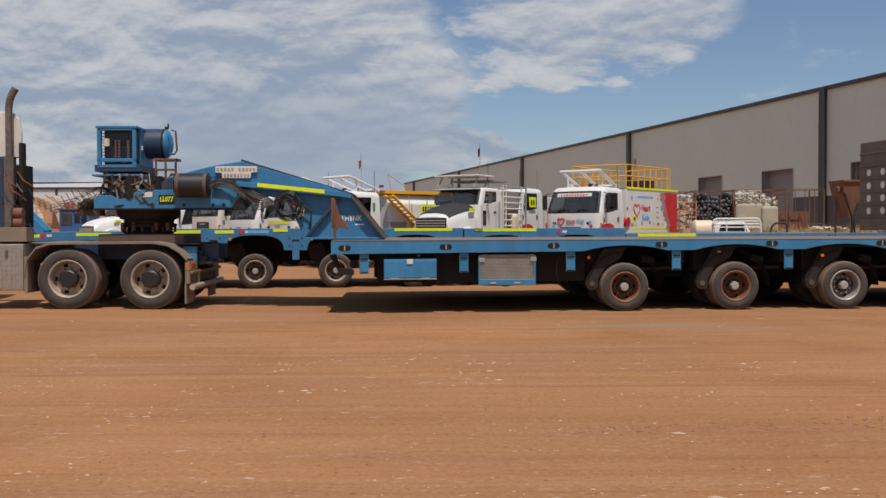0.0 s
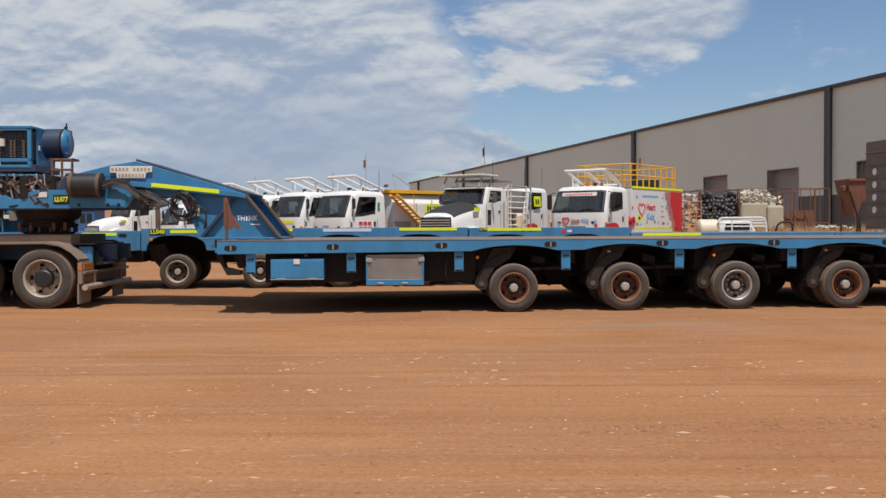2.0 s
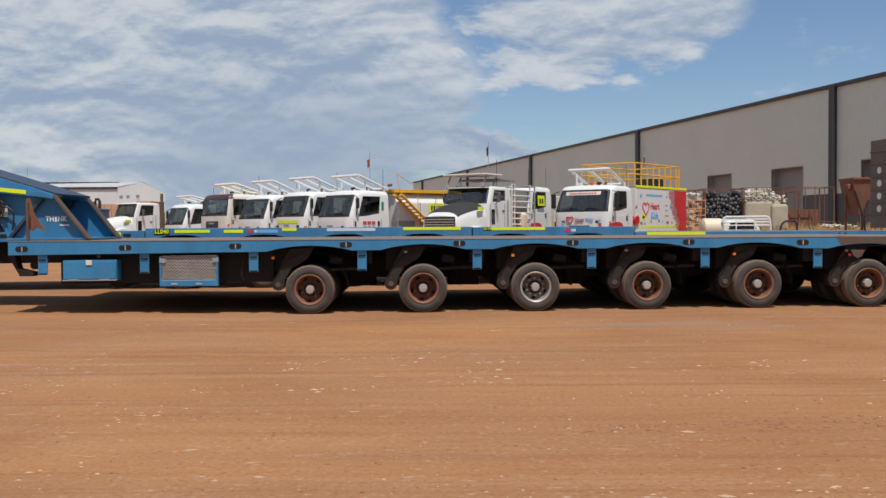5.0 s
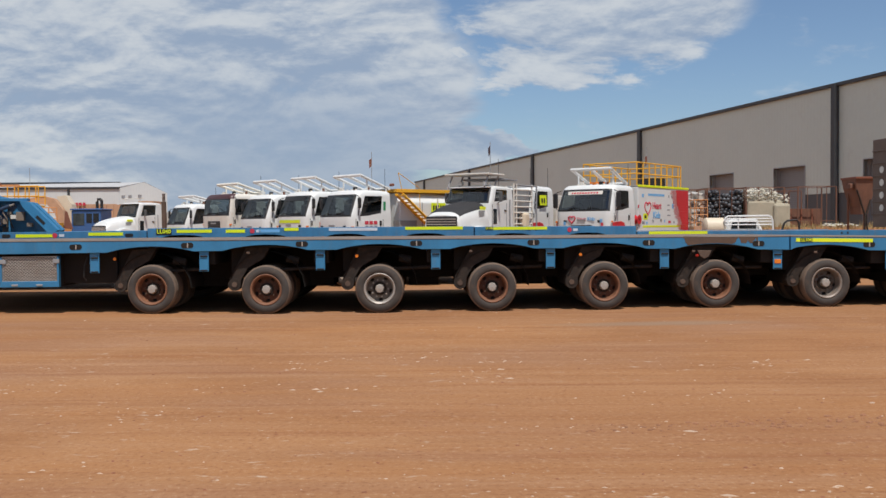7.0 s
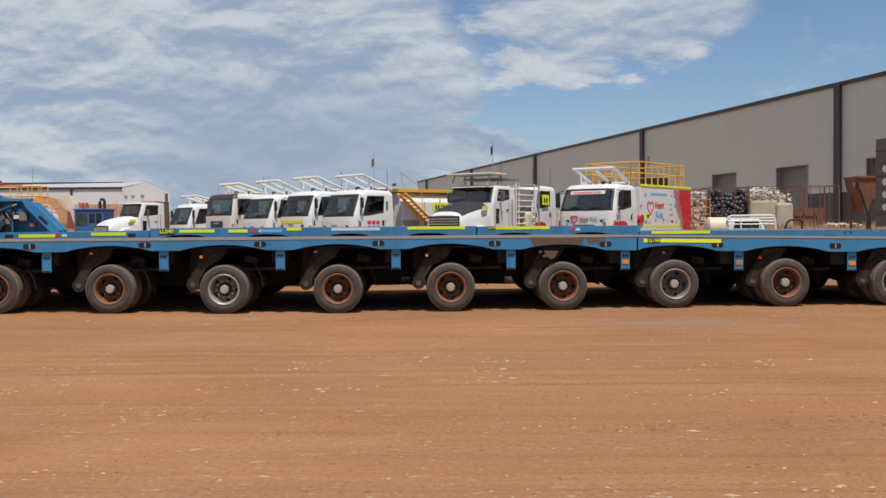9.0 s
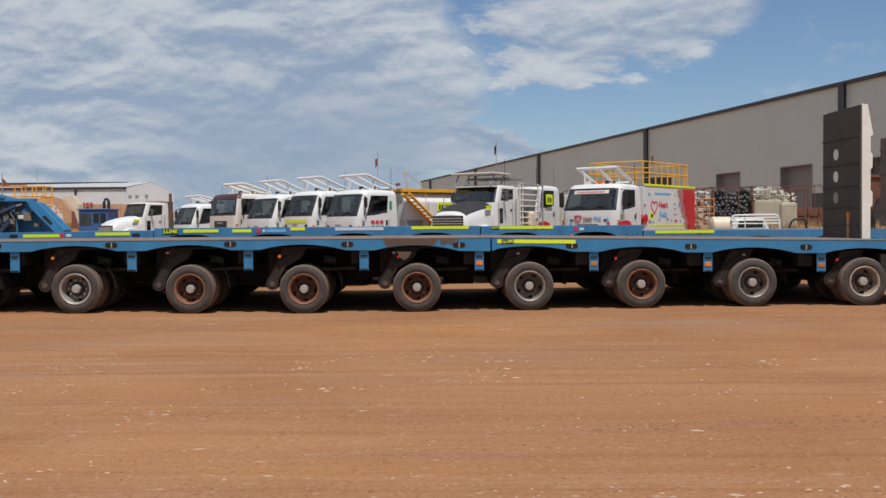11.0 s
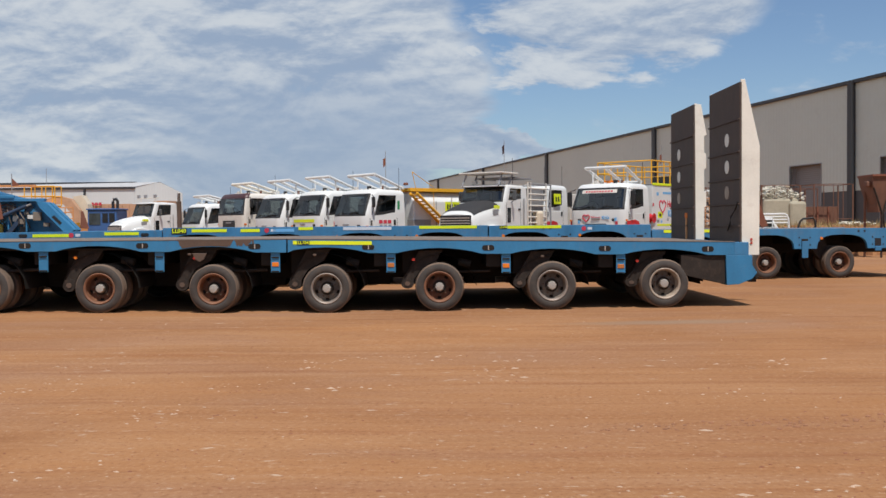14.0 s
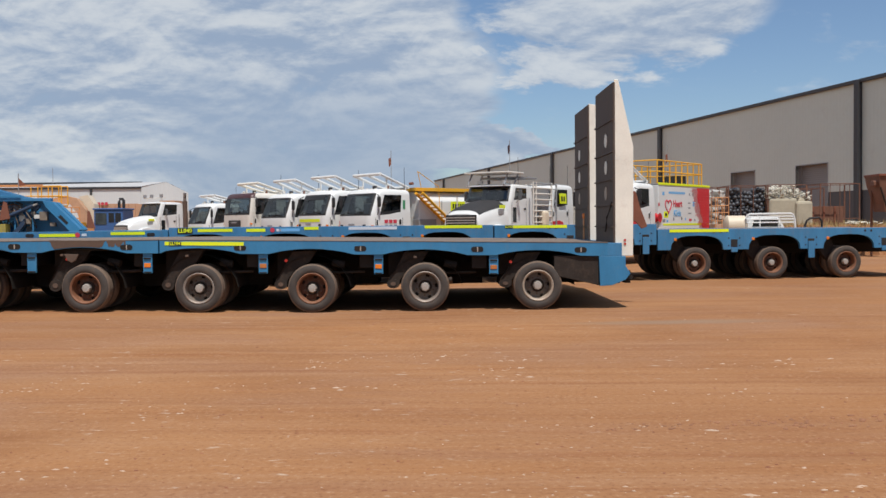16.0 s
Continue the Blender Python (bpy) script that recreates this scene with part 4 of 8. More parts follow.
        for z in (1.33, 1.70, 2.12, 2.57, 3.10):
            bx("cleat", 17.915, 17.942, ya, ya + w, z, z + 0.024, "ramp", rp, bevel=0)
        yh = ya + 0.66 if side == 0 else ya + w - 0.64
        for k, z in enumerate((1.91, 2.35, 2.81)):
            bm = bmesh.new()
            cyl(bm, (17.934, yh, z), (17.980, yh, z), 0.115, 24)
            part("lightening_hole", bm, "cream" if k else "rim_cream", rp, "round hole showing pale paint")
        for yy in (ya, ya + w - 0.03):
            pr("side_plate", [(17.980, 0.86), (18.265, 0.86), (18.275, 2.66), (18.210, 2.95), (18.030, 3.76), (17.960, 3.76), (17.960, 1.25)] if yy == ya and side == 0 else
               [(17.980, 0.95), (18.150, 0.95), (18.150, 1.7), (18.19, 1.72), (18.19, 2.0), (18.150, 2.02), (18.150, 2.45), (18.19, 2.47), (18.19, 2.75), (18.150, 2.78), (18.150, 3.10), (18.20, 3.12), (18.090, 3.72), (17.960, 3.74)], yy, yy + 0.03, "cream", rp, "chipped cream edge plate")
        for z in (1.33, 1.70, 2.12, 2.57, 3.10):
            bx("rung", 17.980, 18.100, ya + 0.03, ya + w - 0.03, z, z + 0.05, "cream", rp)
        if side == 0:
            for z in (1.06, 1.12):
                rod("reflector", (18.130, ya - 0.012, z), (18.130, ya, z), 0.02, "redlens", rp)
            pipe("chain", [(17.920, ya + 0.02, 1.75), (17.900, ya + 0.10, 1.62), (17.890, ya + 0.30, 1.5), (17.890, ya + 0.35, 1.38), (17.900, ya + 0.5, 1.26)], 0.014, "under", rp)
    # wheels: a dual at each end of two half axles
    rims = ["rim_rust", "rim_rust", "rim_silver", "rim_rust", "rim_rust", "rim_rust", "rim_dull", "rim_rust", "rim_dull", "rim_cream"]
    proto = {}
    for k, a in enumerate(axles):
        for y, near in ((0.02, 1), (0.92, 1), (TW - 0.92, -1), (TW - 0.02, -1)):
            key = (rims[k], near)
            if key in proto:
                w = copy_thing(proto[key], pose(a, y, R_T))
            else:
                w = proto[key] = make_wheel(tr, a, y, rims[k], near=near)
            SPIN.append((w, a, y, R_T))
    return tr


NW = 3.60          # width that the neck and the truck are drawn to


def make_gooseneck():
    gn = thing("gooseneck", "blue hydraulic gooseneck with engine pack and hose coils", "gooseneck")
    # two side webs: sloping lower neck down to the deck
    y0, y1 = 0.95, NW - 0.95
    # tapered crest over the main webs
    for yy, ye in ((y0, y0 + 0.05), (y1 - 0.05, y1)):
        pr("neck_web", [(-7.56, 1.74), (-7.56, 2.30), (-6.81, 2.48), (-6.36, 2.55), (-4.80, 2.10), (-4.42, 1.96), (-3.84, 1.22), (-5.20, 1.22), (-5.36, 1.60), (-5.52, 1.86), (-6.10, 2.00), (-6.40, 1.92), (-6.55, 1.74)], yy, ye, "blue", gn)
        pr("flange", [(-6.42, 2.205), (-4.55, 2.015), (-4.42, 1.965), (-4.42, 1.90), (-4.60, 1.93), (-6.42, 2.115)], yy - 0.16, yy + 0.0, "blue", gn)
        bm = bmesh.new()
        prism(bm, [(-6.05, 2.172), (-4.88, 2.053), (-4.88, 1.985), (-6.05, 2.104)], yy - 0.166, yy - 0.160)
        part("reflective_tape", bm, "tape", gn, "fluorescent yellow reflective strip")
        # sloping rear edge bar
        pr("edge_bar", [(-4.46, 1.97), (-4.41, 1.97), (-3.80, 1.22), (-3.86, 1.22)], yy - 0.14, yy + 0.02, "brown_steel", gn, "dust-brown sloping edge bar")
        pr("brace", [(-5.24, 1.24), (-5.17, 1.24), (-4.62, 1.90), (-4.69, 1.90)], yy - 0.10, yy, "navy", gn)
        pr("web_lip", [(-5.56, 1.88), (-5.50, 1.88), (-5.19, 1.24), (-5.25, 1.24)], yy - 0.06, yy, "blue", gn)
    bx("top_plate", -7.5, -6.4, y0, y1, 2.26, 2.30, "blue", gn, m=pose(0, 0, 0))
    bm = bmesh.new()
    prism(bm, [(-6.36, 2.555), (-4.42, 1.97), (-4.40, 2.0), (-6.36, 2.59)], y0 + 0.01, y1 - 0.01)
    part("crest_plate", bm, "navy", gn)
    bx("rear_panel", -4.9, -4.86, y0 + 0.05, y1 - 0.05, 1.24, 1.95, "navy", gn)
    pr("foot_plate", [(-5.25, 1.20), (-3.84, 1.20), (-3.84, 1.235), (-5.25, 1.235)], 0.85, NW - 0.85, "blue_old", gn)
    bx("post", -4.69, -4.645, 0.30, 0.35, 1.0, 1.84, "brown_steel", gn, "dusty brown upright post")
    words("lettering", "TH", 0.125, at(-4.535, y0 - 0.006, 1.56), "whitetext", gn, "white painted lettering", width=0.14)
    words("lettering", "NK", 0.125, at(-4.32, y0 - 0.006, 1.56), "whitetext", gn, width=0.16)
    bx("lettering_bar", -4.445, -4.42, y0 - 0.008, y0 - 0.001, 1.515, 1.60, "whitetext", gn, bevel=0)
    bx("lettering_line", -4.36, -4.2, y0 - 0.008, y0 - 0.001, 1.445, 1.465, "whitetext", gn, bevel=0)
    # stepped name plate, maker's name as bars
    np_ = pr("name_plate", [(-6.80, 2.46), (-6.07, 2.46), (-6.07, 2.36), (-6.17, 2.35), (-6.19, 2.255), (-6.68, 2.255), (-6.69, 2.345), (-6.80, 2.35)], y0 - 0.05, y0 - 0.01, "offwhite", gn, "stepped off-white name plate")
    for i in range(11):
        if i != 5:
            bx("letter_bar", -6.77 + i * 0.063, -6.735 + i * 0.063, y0 - 0.056, y0 - 0.048, 2.385, 2.435, "rim_cream", np_, bevel=0)
    for i in range(8):
        bx("letter_bar", -6.65 + i * 0.058, -6.615 + i * 0.058, y0 - 0.056, y0 - 0.048, 2.28, 2.33, "rim_cream", np_, bevel=0)
    # forward turntable block
    pr("front_frame", [(-8.93, 1.76), (-8.93, 1.90), (-8.80, 1.98), (-8.72, 2.10), (-7.95, 2.10), (-7.55, 2.30), (-6.55, 2.16), (-6.55, 1.76)], 1.0, NW - 1.0, "navy", gn)
    pr("front_cheek", [(-8.92, 1.74), (-8.92, 1.88), (-8.84, 1.97), (-8.62, 1.97), (-8.50, 1.90), (-8.30, 1.92), (-8.22, 2.02), (-8.10, 2.06), (-7.60, 2.06), (-6.60, 2.08), (-6.52, 1.95), (-6.56, 1.74)], 0.93, 0.995, "blue", gn)
    t = bx("number_tag", -7.78, -7.53, 0.918, 0.928, 1.83, 1.96, "black", gn, "black number tag with yellow figures")
    bx("tag_border", -7.795, -7.515, 0.922, 0.932, 1.815, 1.975, "under", t, bevel=0)
    words("tag_lettering", "LL077", 0.115, at(-7.655, 0.914, 1.895), "tape", t, width=0.225)
    bx("notice", -8.06, -7.90, 0.918, 0.93, 1.93, 2.02, "offwhite", gn, "small white and red notice")
    bm = bmesh.new()
    lathe(bm, [(1.28, 0.0), (1.28, 0.40), (1.335, 0.45), (1.345, 0.37), (1.41, 0.36), (1.42, 0.47), (1.475, 0.50), (1.49, 0.44), (1.55, 0.43), (1.565, 0.49), (1.63, 0.54), (1.75, 0.56), (1.75, 0.0)], 40)
    part("turntable_bowl", bm, "arm", gn, "greasy ribbed turntable bowl", smooth=True, at=pose(-8.20, NW / 2, 0, 90, 0, 0))
    for k in range(16):
        a = 2 * math.pi * k / 16
        rod("ring_bolt", (-8.20 + 0.47 * math.cos(a), NW / 2 + 0.47 * math.sin(a), 1.33), (-8.20 + 0.47 * math.cos(a), NW / 2 + 0.47 * math.sin(a), 1.44), 0.022, "brown_steel", gn, seg=6)
    for x in (-8.55, -8.35, -7.95, -7.75):
        rod("grease_pin", (x, 1.35, 1.36), (x, 1.35, 1.5), 0.035, "rust", gn)
    # tow eye arm at the front with hoses
    bx("front_arm", -9.30, -8.90, 1.2, 1.5, 1.62, 1.86, "brown_steel", gn)
    rod("arm_roller", (-9.1, 1.1, 1.82), (-9.1, 1.6, 1.82), 0.10, "under", gn)
    # engine platform, engine pack and fuel tank
    bx("engine_platform", -8.94, -8.14, 1.05, 2.20, 2.38, 2.50, "navy", gn)
    bx("platform_rail", -8.98, -8.10, 1.02, 2.23, 2.30, 2.335, "blue_old", gn)
    for x, y in ((-8.7, 1.15), (-8.1, 1.15), (-8.7, 2.3), (-8.1, 2.3)):
        bx("pedestal", x - 0.10, x + 0.10, y - 0.08, y + 0.08, 2.05, 2.32, "navy", gn)
    bx("valve_block", -8.62, -8.40, 1.00, 1.10, 2.02, 2.22, "guard", gn, "pale grey valve box")
    for x in (-8.16, -8.02):
        rod("filter", (x, 1.02, 1.90), (x, 1.02, 2.28), 0.075, "black", gn)
    eng = bx("engine_box", -8.90, -8.32, 1.16, 2.10, 2.50, 3.12, "navy", gn, "dark engine inside a blue steel canopy")
    for p in ((-9.0, -8.93, 2.56, 3.18), (-8.34, -8.27, 2.56, 3.18)):
        bx("canopy_post", p[0], p[1], 1.04, 1.11, 2.50, p[3], "blue", eng)
    bx("canopy_rail", -9.0, -8.27, 1.04, 1.11, 3.12, 3.18, "blue", eng)
    bx("canopy_rail", -9.0, -8.27, 1.04, 1.11, 2.58, 2.64, "blue", eng)
    bx("canopy_rail", -9.0, -8.27, 1.04, 1.11, 2.48, 2.53, "blue", eng)
    bx("canopy_roof", -9.02, -8.25, 1.03, 2.15, 3.16, 3.20, "blue", eng)
    bx("side_door", -8.31, -8.262, 1.30, 2.15, 2.50, 3.17, "blue", eng)
    bx("side_vent", -8.31, -8.27, 1.13, 1.28, 2.62, 3.10, "black", eng)
    bx("door_handle", -8.265, -8.24, 1.36, 1.40, 2.80, 2.88, "offwhite", eng)
    bm = bmesh.new()
    for i in range(11):
        x = -8.92 + 0.585 * i / 10
        box(bm, x - 0.006, x + 0.006, 1.07, 1.078, 2.64, 3.12)
    for i in range(10):
        z = 2.64 + 0.48 * i / 9
        box(bm, -8.93, -8.33, 1.068, 1.076, z - 0.006, z + 0.006)
    part("grille", bm, "black", eng)
    rod("filter_bowl", (-8.83, 1.085, 2.85), (-8.83, 1.085, 2.98), 0.06, "offwhite", eng)
    for x in (-8.70, -8.62, -8.46):
        bx("radiator_rib", x, x + 0.05, 1.09, 1.12, 2.66, 2.95, "guard", eng)
    bm = bmesh.new()
    prof = [(-0.30, 0.0), (-0.29, 0.16), (-0.25, 0.235), (-0.20, 0.262), (0.30, 0.262), (0.33, 0.2), (0.34, 0.0)]
    lathe(bm, prof, 28)
    tank = part("fuel_tank", bm, "blue", gn, "round blue tank", smooth=True, at=pose(-8.07, 1.78, 2.92, 0, 0, 90))
    bm = bmesh.new()
    lathe(bm, [(-0.17, 0.262), (-0.17, 0.269), (0.30, 0.269), (0.30, 0.262)], 28)
    part("sleeve", bm, "navy", tank, "dark blue tank sleeve", smooth=True)
    bm = bmesh.new()
    lathe(bm, [(-0.20, 0.262), (-0.20, 0.276), (-0.165, 0.276), (-0.165, 0.262)], 28)
    part("strap", bm, "under", tank)
    rod("cap", (0, -0.2, 0.25), (0, -0.2, 0.31), 0.03, "black", tank)
    rod("cap", (-0.25, -0.3, 0.24), (-0.25, -0.3, 0.34), 0.015, "black", tank)
    pipe("guard_rail", [(-7.60, 1.1, 3.10), (-7.53, 1.1, 3.08), (-7.51, 1.1, 2.75), (-7.56, 1.1, 2.68), (-7.64, 1.1, 2.70)], 0.018, "brown_steel", gn)
    for o in (eng, *eng.children):
        for v in o.data.vertices:
            v.co.x, v.co.z = -8.45 + (v.co.x + 8.45) * 0.93 + 0.07, v.co.z - 0.03
    # rusty frame under the tank
    for x in (-7.93, -7.76, -7.58):
        bx("tank_frame", x, x + 0.035, 1.2, 1.24, 2.22, 2.62, "rust", gn)
    bx("tank_frame", -7.95, -7.53, 1.2, 1.5, 2.58, 2.62, "rust", gn)
    bx("tank_frame", -7.93, -7.55, 1.19, 1.22, 2.40, 2.44, "rust", gn)
    pipe("bent_pipe", [(-7.85, 1.05, 2.05), (-7.72, 1.02, 2.12), (-7.66, 1.02, 2.25), (-7.60, 1.05, 2.33), (-7.5, 1.05, 2.34)], 0.025, "brown_steel", gn)
    # air cylinder slung on the side
    bm = bmesh.new()
    lathe(bm, [(-0.30, 0.0), (-0.295, 0.15), (-0.26, 0.205), (0.26, 0.205), (0.295, 0.15), (0.30, 0.0)], 28)
    cylb = part("air_cylinder", bm, "black", gn, "large black air cylinder with brown bands", smooth=True, at=pose(-7.18, 0.80, 2.13, 0, 0, 90))
    for y in (-0.24, 0.22):
        bm = bmesh.new()
        lathe(bm, [(y - 0.03, 0.212), (y + 0.03, 0.212)], 28)
        part("band", bm, "brown_steel", cylb)
    # coiled hoses on a hook and loose lines
    rg = random.Random(9)
    for k in range(11):
        r1, r2 = rg.uniform(0.13, 0.24), rg.uniform(0.14, 0.23)
        cx, cz = -5.50 + rg.uniform(-0.05, 0.05), 1.78 + rg.uniform(-0.05, 0.06)
        ph, tl = rg.random() * 6, rg.uniform(-0.5, 0.5)
        pts = []
        for i in range(25):
            a = 2 * math.pi * i / 24 + ph
            wob = 1 + 0.08 * math.sin(3 * a + k)
            px, pz = r1 * wob * math.cos(a), r2 * wob * math.sin(a)
            pts.append((cx + px * math.cos(tl) - pz * math.sin(tl), 0.80 - 0.012 * k, cz + px * math.sin(tl) + pz * math.cos(tl) - 0.05 * (pz < 0)))
        pipe("coiled_hose", pts, 0.011, "hose", gn, seg=6)
    # greasy swivel housing, pumps and pipework between the deck and the engine platform
    bx("swivel_housing", -8.72, -7.98, 1.10, 2.4, 1.98, 2.34, "under", gn, bevel=0.03)
    for x, y, r_, za, zb in ((-8.62, 1.02, 0.08, 1.86, 2.2), (-8.30, 1.0, 0.10, 1.92, 2.30), (-7.86, 1.05, 0.11, 2.02, 2.30), (-8.74, 1.08, 0.06, 2.05, 2.36)):
        rod("pump", (x, y, za), (x, y, zb), r_, "under", gn, "greasy black pump body", seg=14)
    for k in range(14):
        x, z = -8.85 + rg.random() * 0.75, 1.85 + rg.random() * 0.45
        pipe("hydraulic_line", [(x, 0.98, z), (x + 0.08, 0.93, z - 0.10 * rg.random()), (x + 0.18, 0.92, z + rg.uniform(-0.15, 0.15)), (x + 0.30, 0.97, z + rg.uniform(-0.2, 0.12))], rg.choice((0.010, 0.014, 0.020)), rg.choice(["hose", "under", "brown_steel", "rust"]), gn, seg=6)
    for k in range(22):
        x, z = -8.80 + rg.random() * 0.95, 1.95 + rg.random() * 0.36
        rod("pipe_fitting", (x, 0.93, z), (x + rg.uniform(-0.04, 0.04), 1.05, z), rg.uniform(0.014, 0.032), rg.choice(["grey", "brown_steel", "black", "guard", "rust"]), gn, seg=8)
    for k in range(7):
        x = -8.75 + 0.13 * k
        pipe("feed_pipe", [(x, 0.99, 2.34), (x + 0.02, 0.95, 2.22), (x + rg.uniform(-0.08, 0.08), 0.95, 2.08), (x + rg.uniform(-0.12, 0.12), 0.97, 1.92)], rg.choice((0.012, 0.018)), rg.choice(["grey", "hose", "brown_steel"]), gn, seg=6)
    for k in range(9):
        x, z = -9.55 + 0.09 * k, 1.78 + 0.05 * (k % 4)
        pipe("loose_line", [(x, 1.12, z + 0.18), (x + 0.10, 1.08, z + 0.02), (x + 0.18, 1.10, z + 0.10), (x + 0.34, 1.06, z - 0.02), (x + 0.48, 1.02, z + 0.12)], 0.010, rg.choice(["hose", "rust", "brown_steel"]), gn, seg=5)
    for x in (-7.9, -7.35, -6.85, -6.66):
        rod("bolt_boss", (x, 0.915, 1.80), (x, 0.935, 1.80), 0.03, "black", gn, seg=10)
    bx("lower_lip", -8.9, -6.5, 0.90, 1.02, 1.715, 1.745, "under", gn)
    bx("hose_bracket", -5.45, -5.25, 0.90, 0.94, 1.60, 1.80, "offwhite", gn, "small white notice plate")
    rod("red_tap", (-5.48, 0.78, 1.80), (-5.36, 0.78, 1.80), 0.03, "redtext", gn, seg=8)
    for k in range(5):
        z0 = 2.16 - 0.03 * k
        pipe("slack_hose", [(-6.92, 0.75, z0), (-6.70, 0.72, z0 + 0.08), (-6.45, 0.72, z0 + 0.02), (-6.25, 0.74, z0 - 0.16), (-6.10, 0.78, z0 - 0.26 - 0.02 * k), (-5.95, 0.80, z0 - 0.30), (-5.75, 0.80, 1.80)], 0.013, "hose" if k != 2 else "brown_steel", gn, seg=6)
    for k in range(4):
        z = 0.03 * k
        pipe("hose", [(-6.85, 0.85 + 0.02 * k, 2.12 + z), (-6.6, 0.82, 2.17 + z * 0.5), (-6.4, 0.82, 2.10 + z), (-6.1, 0.83, 1.93 + z), (-5.85, 0.83, 1.82 + z), (-5.6, 0.83, 1.80 - z)], 0.014, "hose", gn, seg=6)
    pipe("hose", [(-5.40, 0.85, 1.78), (-5.22, 0.85, 1.76), (-5.12, 0.85, 1.68), (-5.13, 0.86, 1.5), (-5.17, 0.9, 1.38)], 0.016, "hose", gn)
    for k in range(3):
        pipe("slack_line", [(-9.85 + 0.1 * k, 1.2, 1.98 - 0.03 * k), (-9.6, 1.2, 1.80 + 0.03 * k), (-9.35, 1.2, 1.82 + 0.05 * k), (-9.15, 1.2, 1.98 + 0.04 * k), (-8.95, 1.2, 2.08 + 0.02 * k), (-8.7, 1.15, 2.12)], 0.009, "hose" if k % 2 else "rust", gn, seg=5)
    # triangular rubber flap
    pr("splash_flap", [(-4.74, 1.40), (-4.74, 1.90), (-4.68, 1.90), (-4.60, 1.62), (-4.42, 1.36), (-4.58, 1.42), (-4.64, 1.36)], 0.45, 0.48, "rustred", gn, "rust-red rubber flap")
    return gn


def make_prime_mover():
    pm = thing("prime_mover", "dusty heavy prime mover with chrome stack and twin drive axles", "truck")
    yn = 0.55
    bx("chassis_rail", -12.5, -6.85, 1.35, 1.45, 0.85, 1.12, "navy", pm)
    bx("chassis_rail", -12.5, -6.85, NW - 1.45, NW - 1.35, 0.85, 1.12, "navy", pm)
    bx("turntable_bed", -8.9, -7.4, 1.1, NW - 1.1, 1.10, 1.30, "brown_steel", pm)
    # wheels
    p = make_wheel(pm, -9.26, yn, "rim_cream", r=0.51, w=0.27, lug=True, near=1)
    SPIN.append((p, -9.26, yn, 0.51))
    q = make_wheel(pm, -9.26, NW - yn, "rim_cream", r=0.51, w=0.27, lug=True, near=-1)
    SPIN.append((q, -9.26, NW - yn, 0.51))
    for src, y in ((p, yn), (q, NW - yn)):
        w = copy_thing(src, pose(-7.86, y, 0.51))
        SPIN.append((w, -7.86, y, 0.51))
    for x in (-9.26, -7.86):
        rod("axle_beam", (x, 0.7, 0.51), (x, NW - 0.7, 0.51), 0.11, "under", pm)
        rod("differential", (x, NW / 2 - 0.1, 0.51), (x, NW / 2 + 0.25, 0.51), 0.24, "under", pm)
    # one long mudguard over both axles
    for ya, yb in ((yn - 0.02, yn + 0.62), (NW - yn - 0.62, NW - yn + 0.02)):
        bm = bmesh.new()
        prof = [(-9.98, 0.60), (-9.93, 0.90), (-9.78, 1.09), (-9.55, 1.165), (-7.80, 1.175), (-7.55, 1.13), (-7.36, 1.02), (-7.22, 0.88)]
        a = [(bm.verts.new((x, ya, z)), bm.verts.new((x, yb, z))) for x, z in prof]
        b = [(bm.verts.new((x * 1.0 - 0.0, ya, z - 0.035)), bm.verts.new((x, yb, z - 0.035))) for x, z in prof]
        for i in range(len(prof) - 1):
            bm.faces.new((a[i][0], a[i + 1][0], a[i + 1][1], a[i][1]))
            bm.faces.new((b[i][0], b[i][1], b[i + 1][1], b[i + 1][0]))
            bm.faces.new((a[i][0], b[i][0], b[i + 1][0], a[i + 1][0]))
            bm.faces.new((a[i][1], a[i + 1][1], b[i + 1][1], b[i][1]))
        part("mudguard", bm, "guard", pm, "dust-coated mudguard", smooth=True)
    bx("mud_flap", -9.99, -9.93, yn, yn + 0.58, 0.32, 0.93, "guard", pm)
    # chequer plate side box and strap
    tb = bx("side_box", -10.75, -10.02, yn + 0.05, yn + 0.6, 0.36, 1.14, "alu", pm, "aluminium chequer plate side box", bevel=0.015)
    bm = bmesh.new()
    for i in range(9):
        for j in range(10):
            x, z = -10.70 + 0.08 * i, 0.41 + 0.075 * j
            s = 1 if (i + j) % 2 else -1
            box(bm, -0.022, 0.022, -0.004, 0.004, -0.006, 0.006, pose(x, yn + 0.048, z, 0, 45 * s, 0))
    tagged(part("tread_pattern", bm, "alu", tb), kind="stuff")
    bx("latch", -10.32, -10.27, yn + 0.025, yn + 0.05, 0.92, 1.04, "chrome", tb)
    bx("frame_tank", -12.2, -10.8, yn + 0.1, yn + 0.6, 0.40, 1.1, "alu", pm)
    # rear end: lamp clusters, cross rails, bumper bar and ribbed lead-up ramps
    for y0, y1 in ((yn, yn + 0.62), (NW - yn - 0.62, NW - yn)):
        lc = bx("lamp_cluster", -7.26, -7.18, y0, y1, 0.46, 0.83, "guard", pm, "dusty lamp mounting plate")
        bx("lamp", -7.19, -7.165, y0 + 0.06, y1 - 0.06, 0.69, 0.81, "orangelens", lc, "faded orange tail lamp", bevel=0.01)
        bx("lamp", -7.19, -7.165, y0 + 0.06, y1 - 0.06, 0.48, 0.60, "rust", lc, "dusty red-brown tail lamp", bevel=0.01)
        bx("side_lens", -7.255, -7.19, y0 - 0.008, y0 + 0.01, 0.69, 0.81, "orangelens", lc)
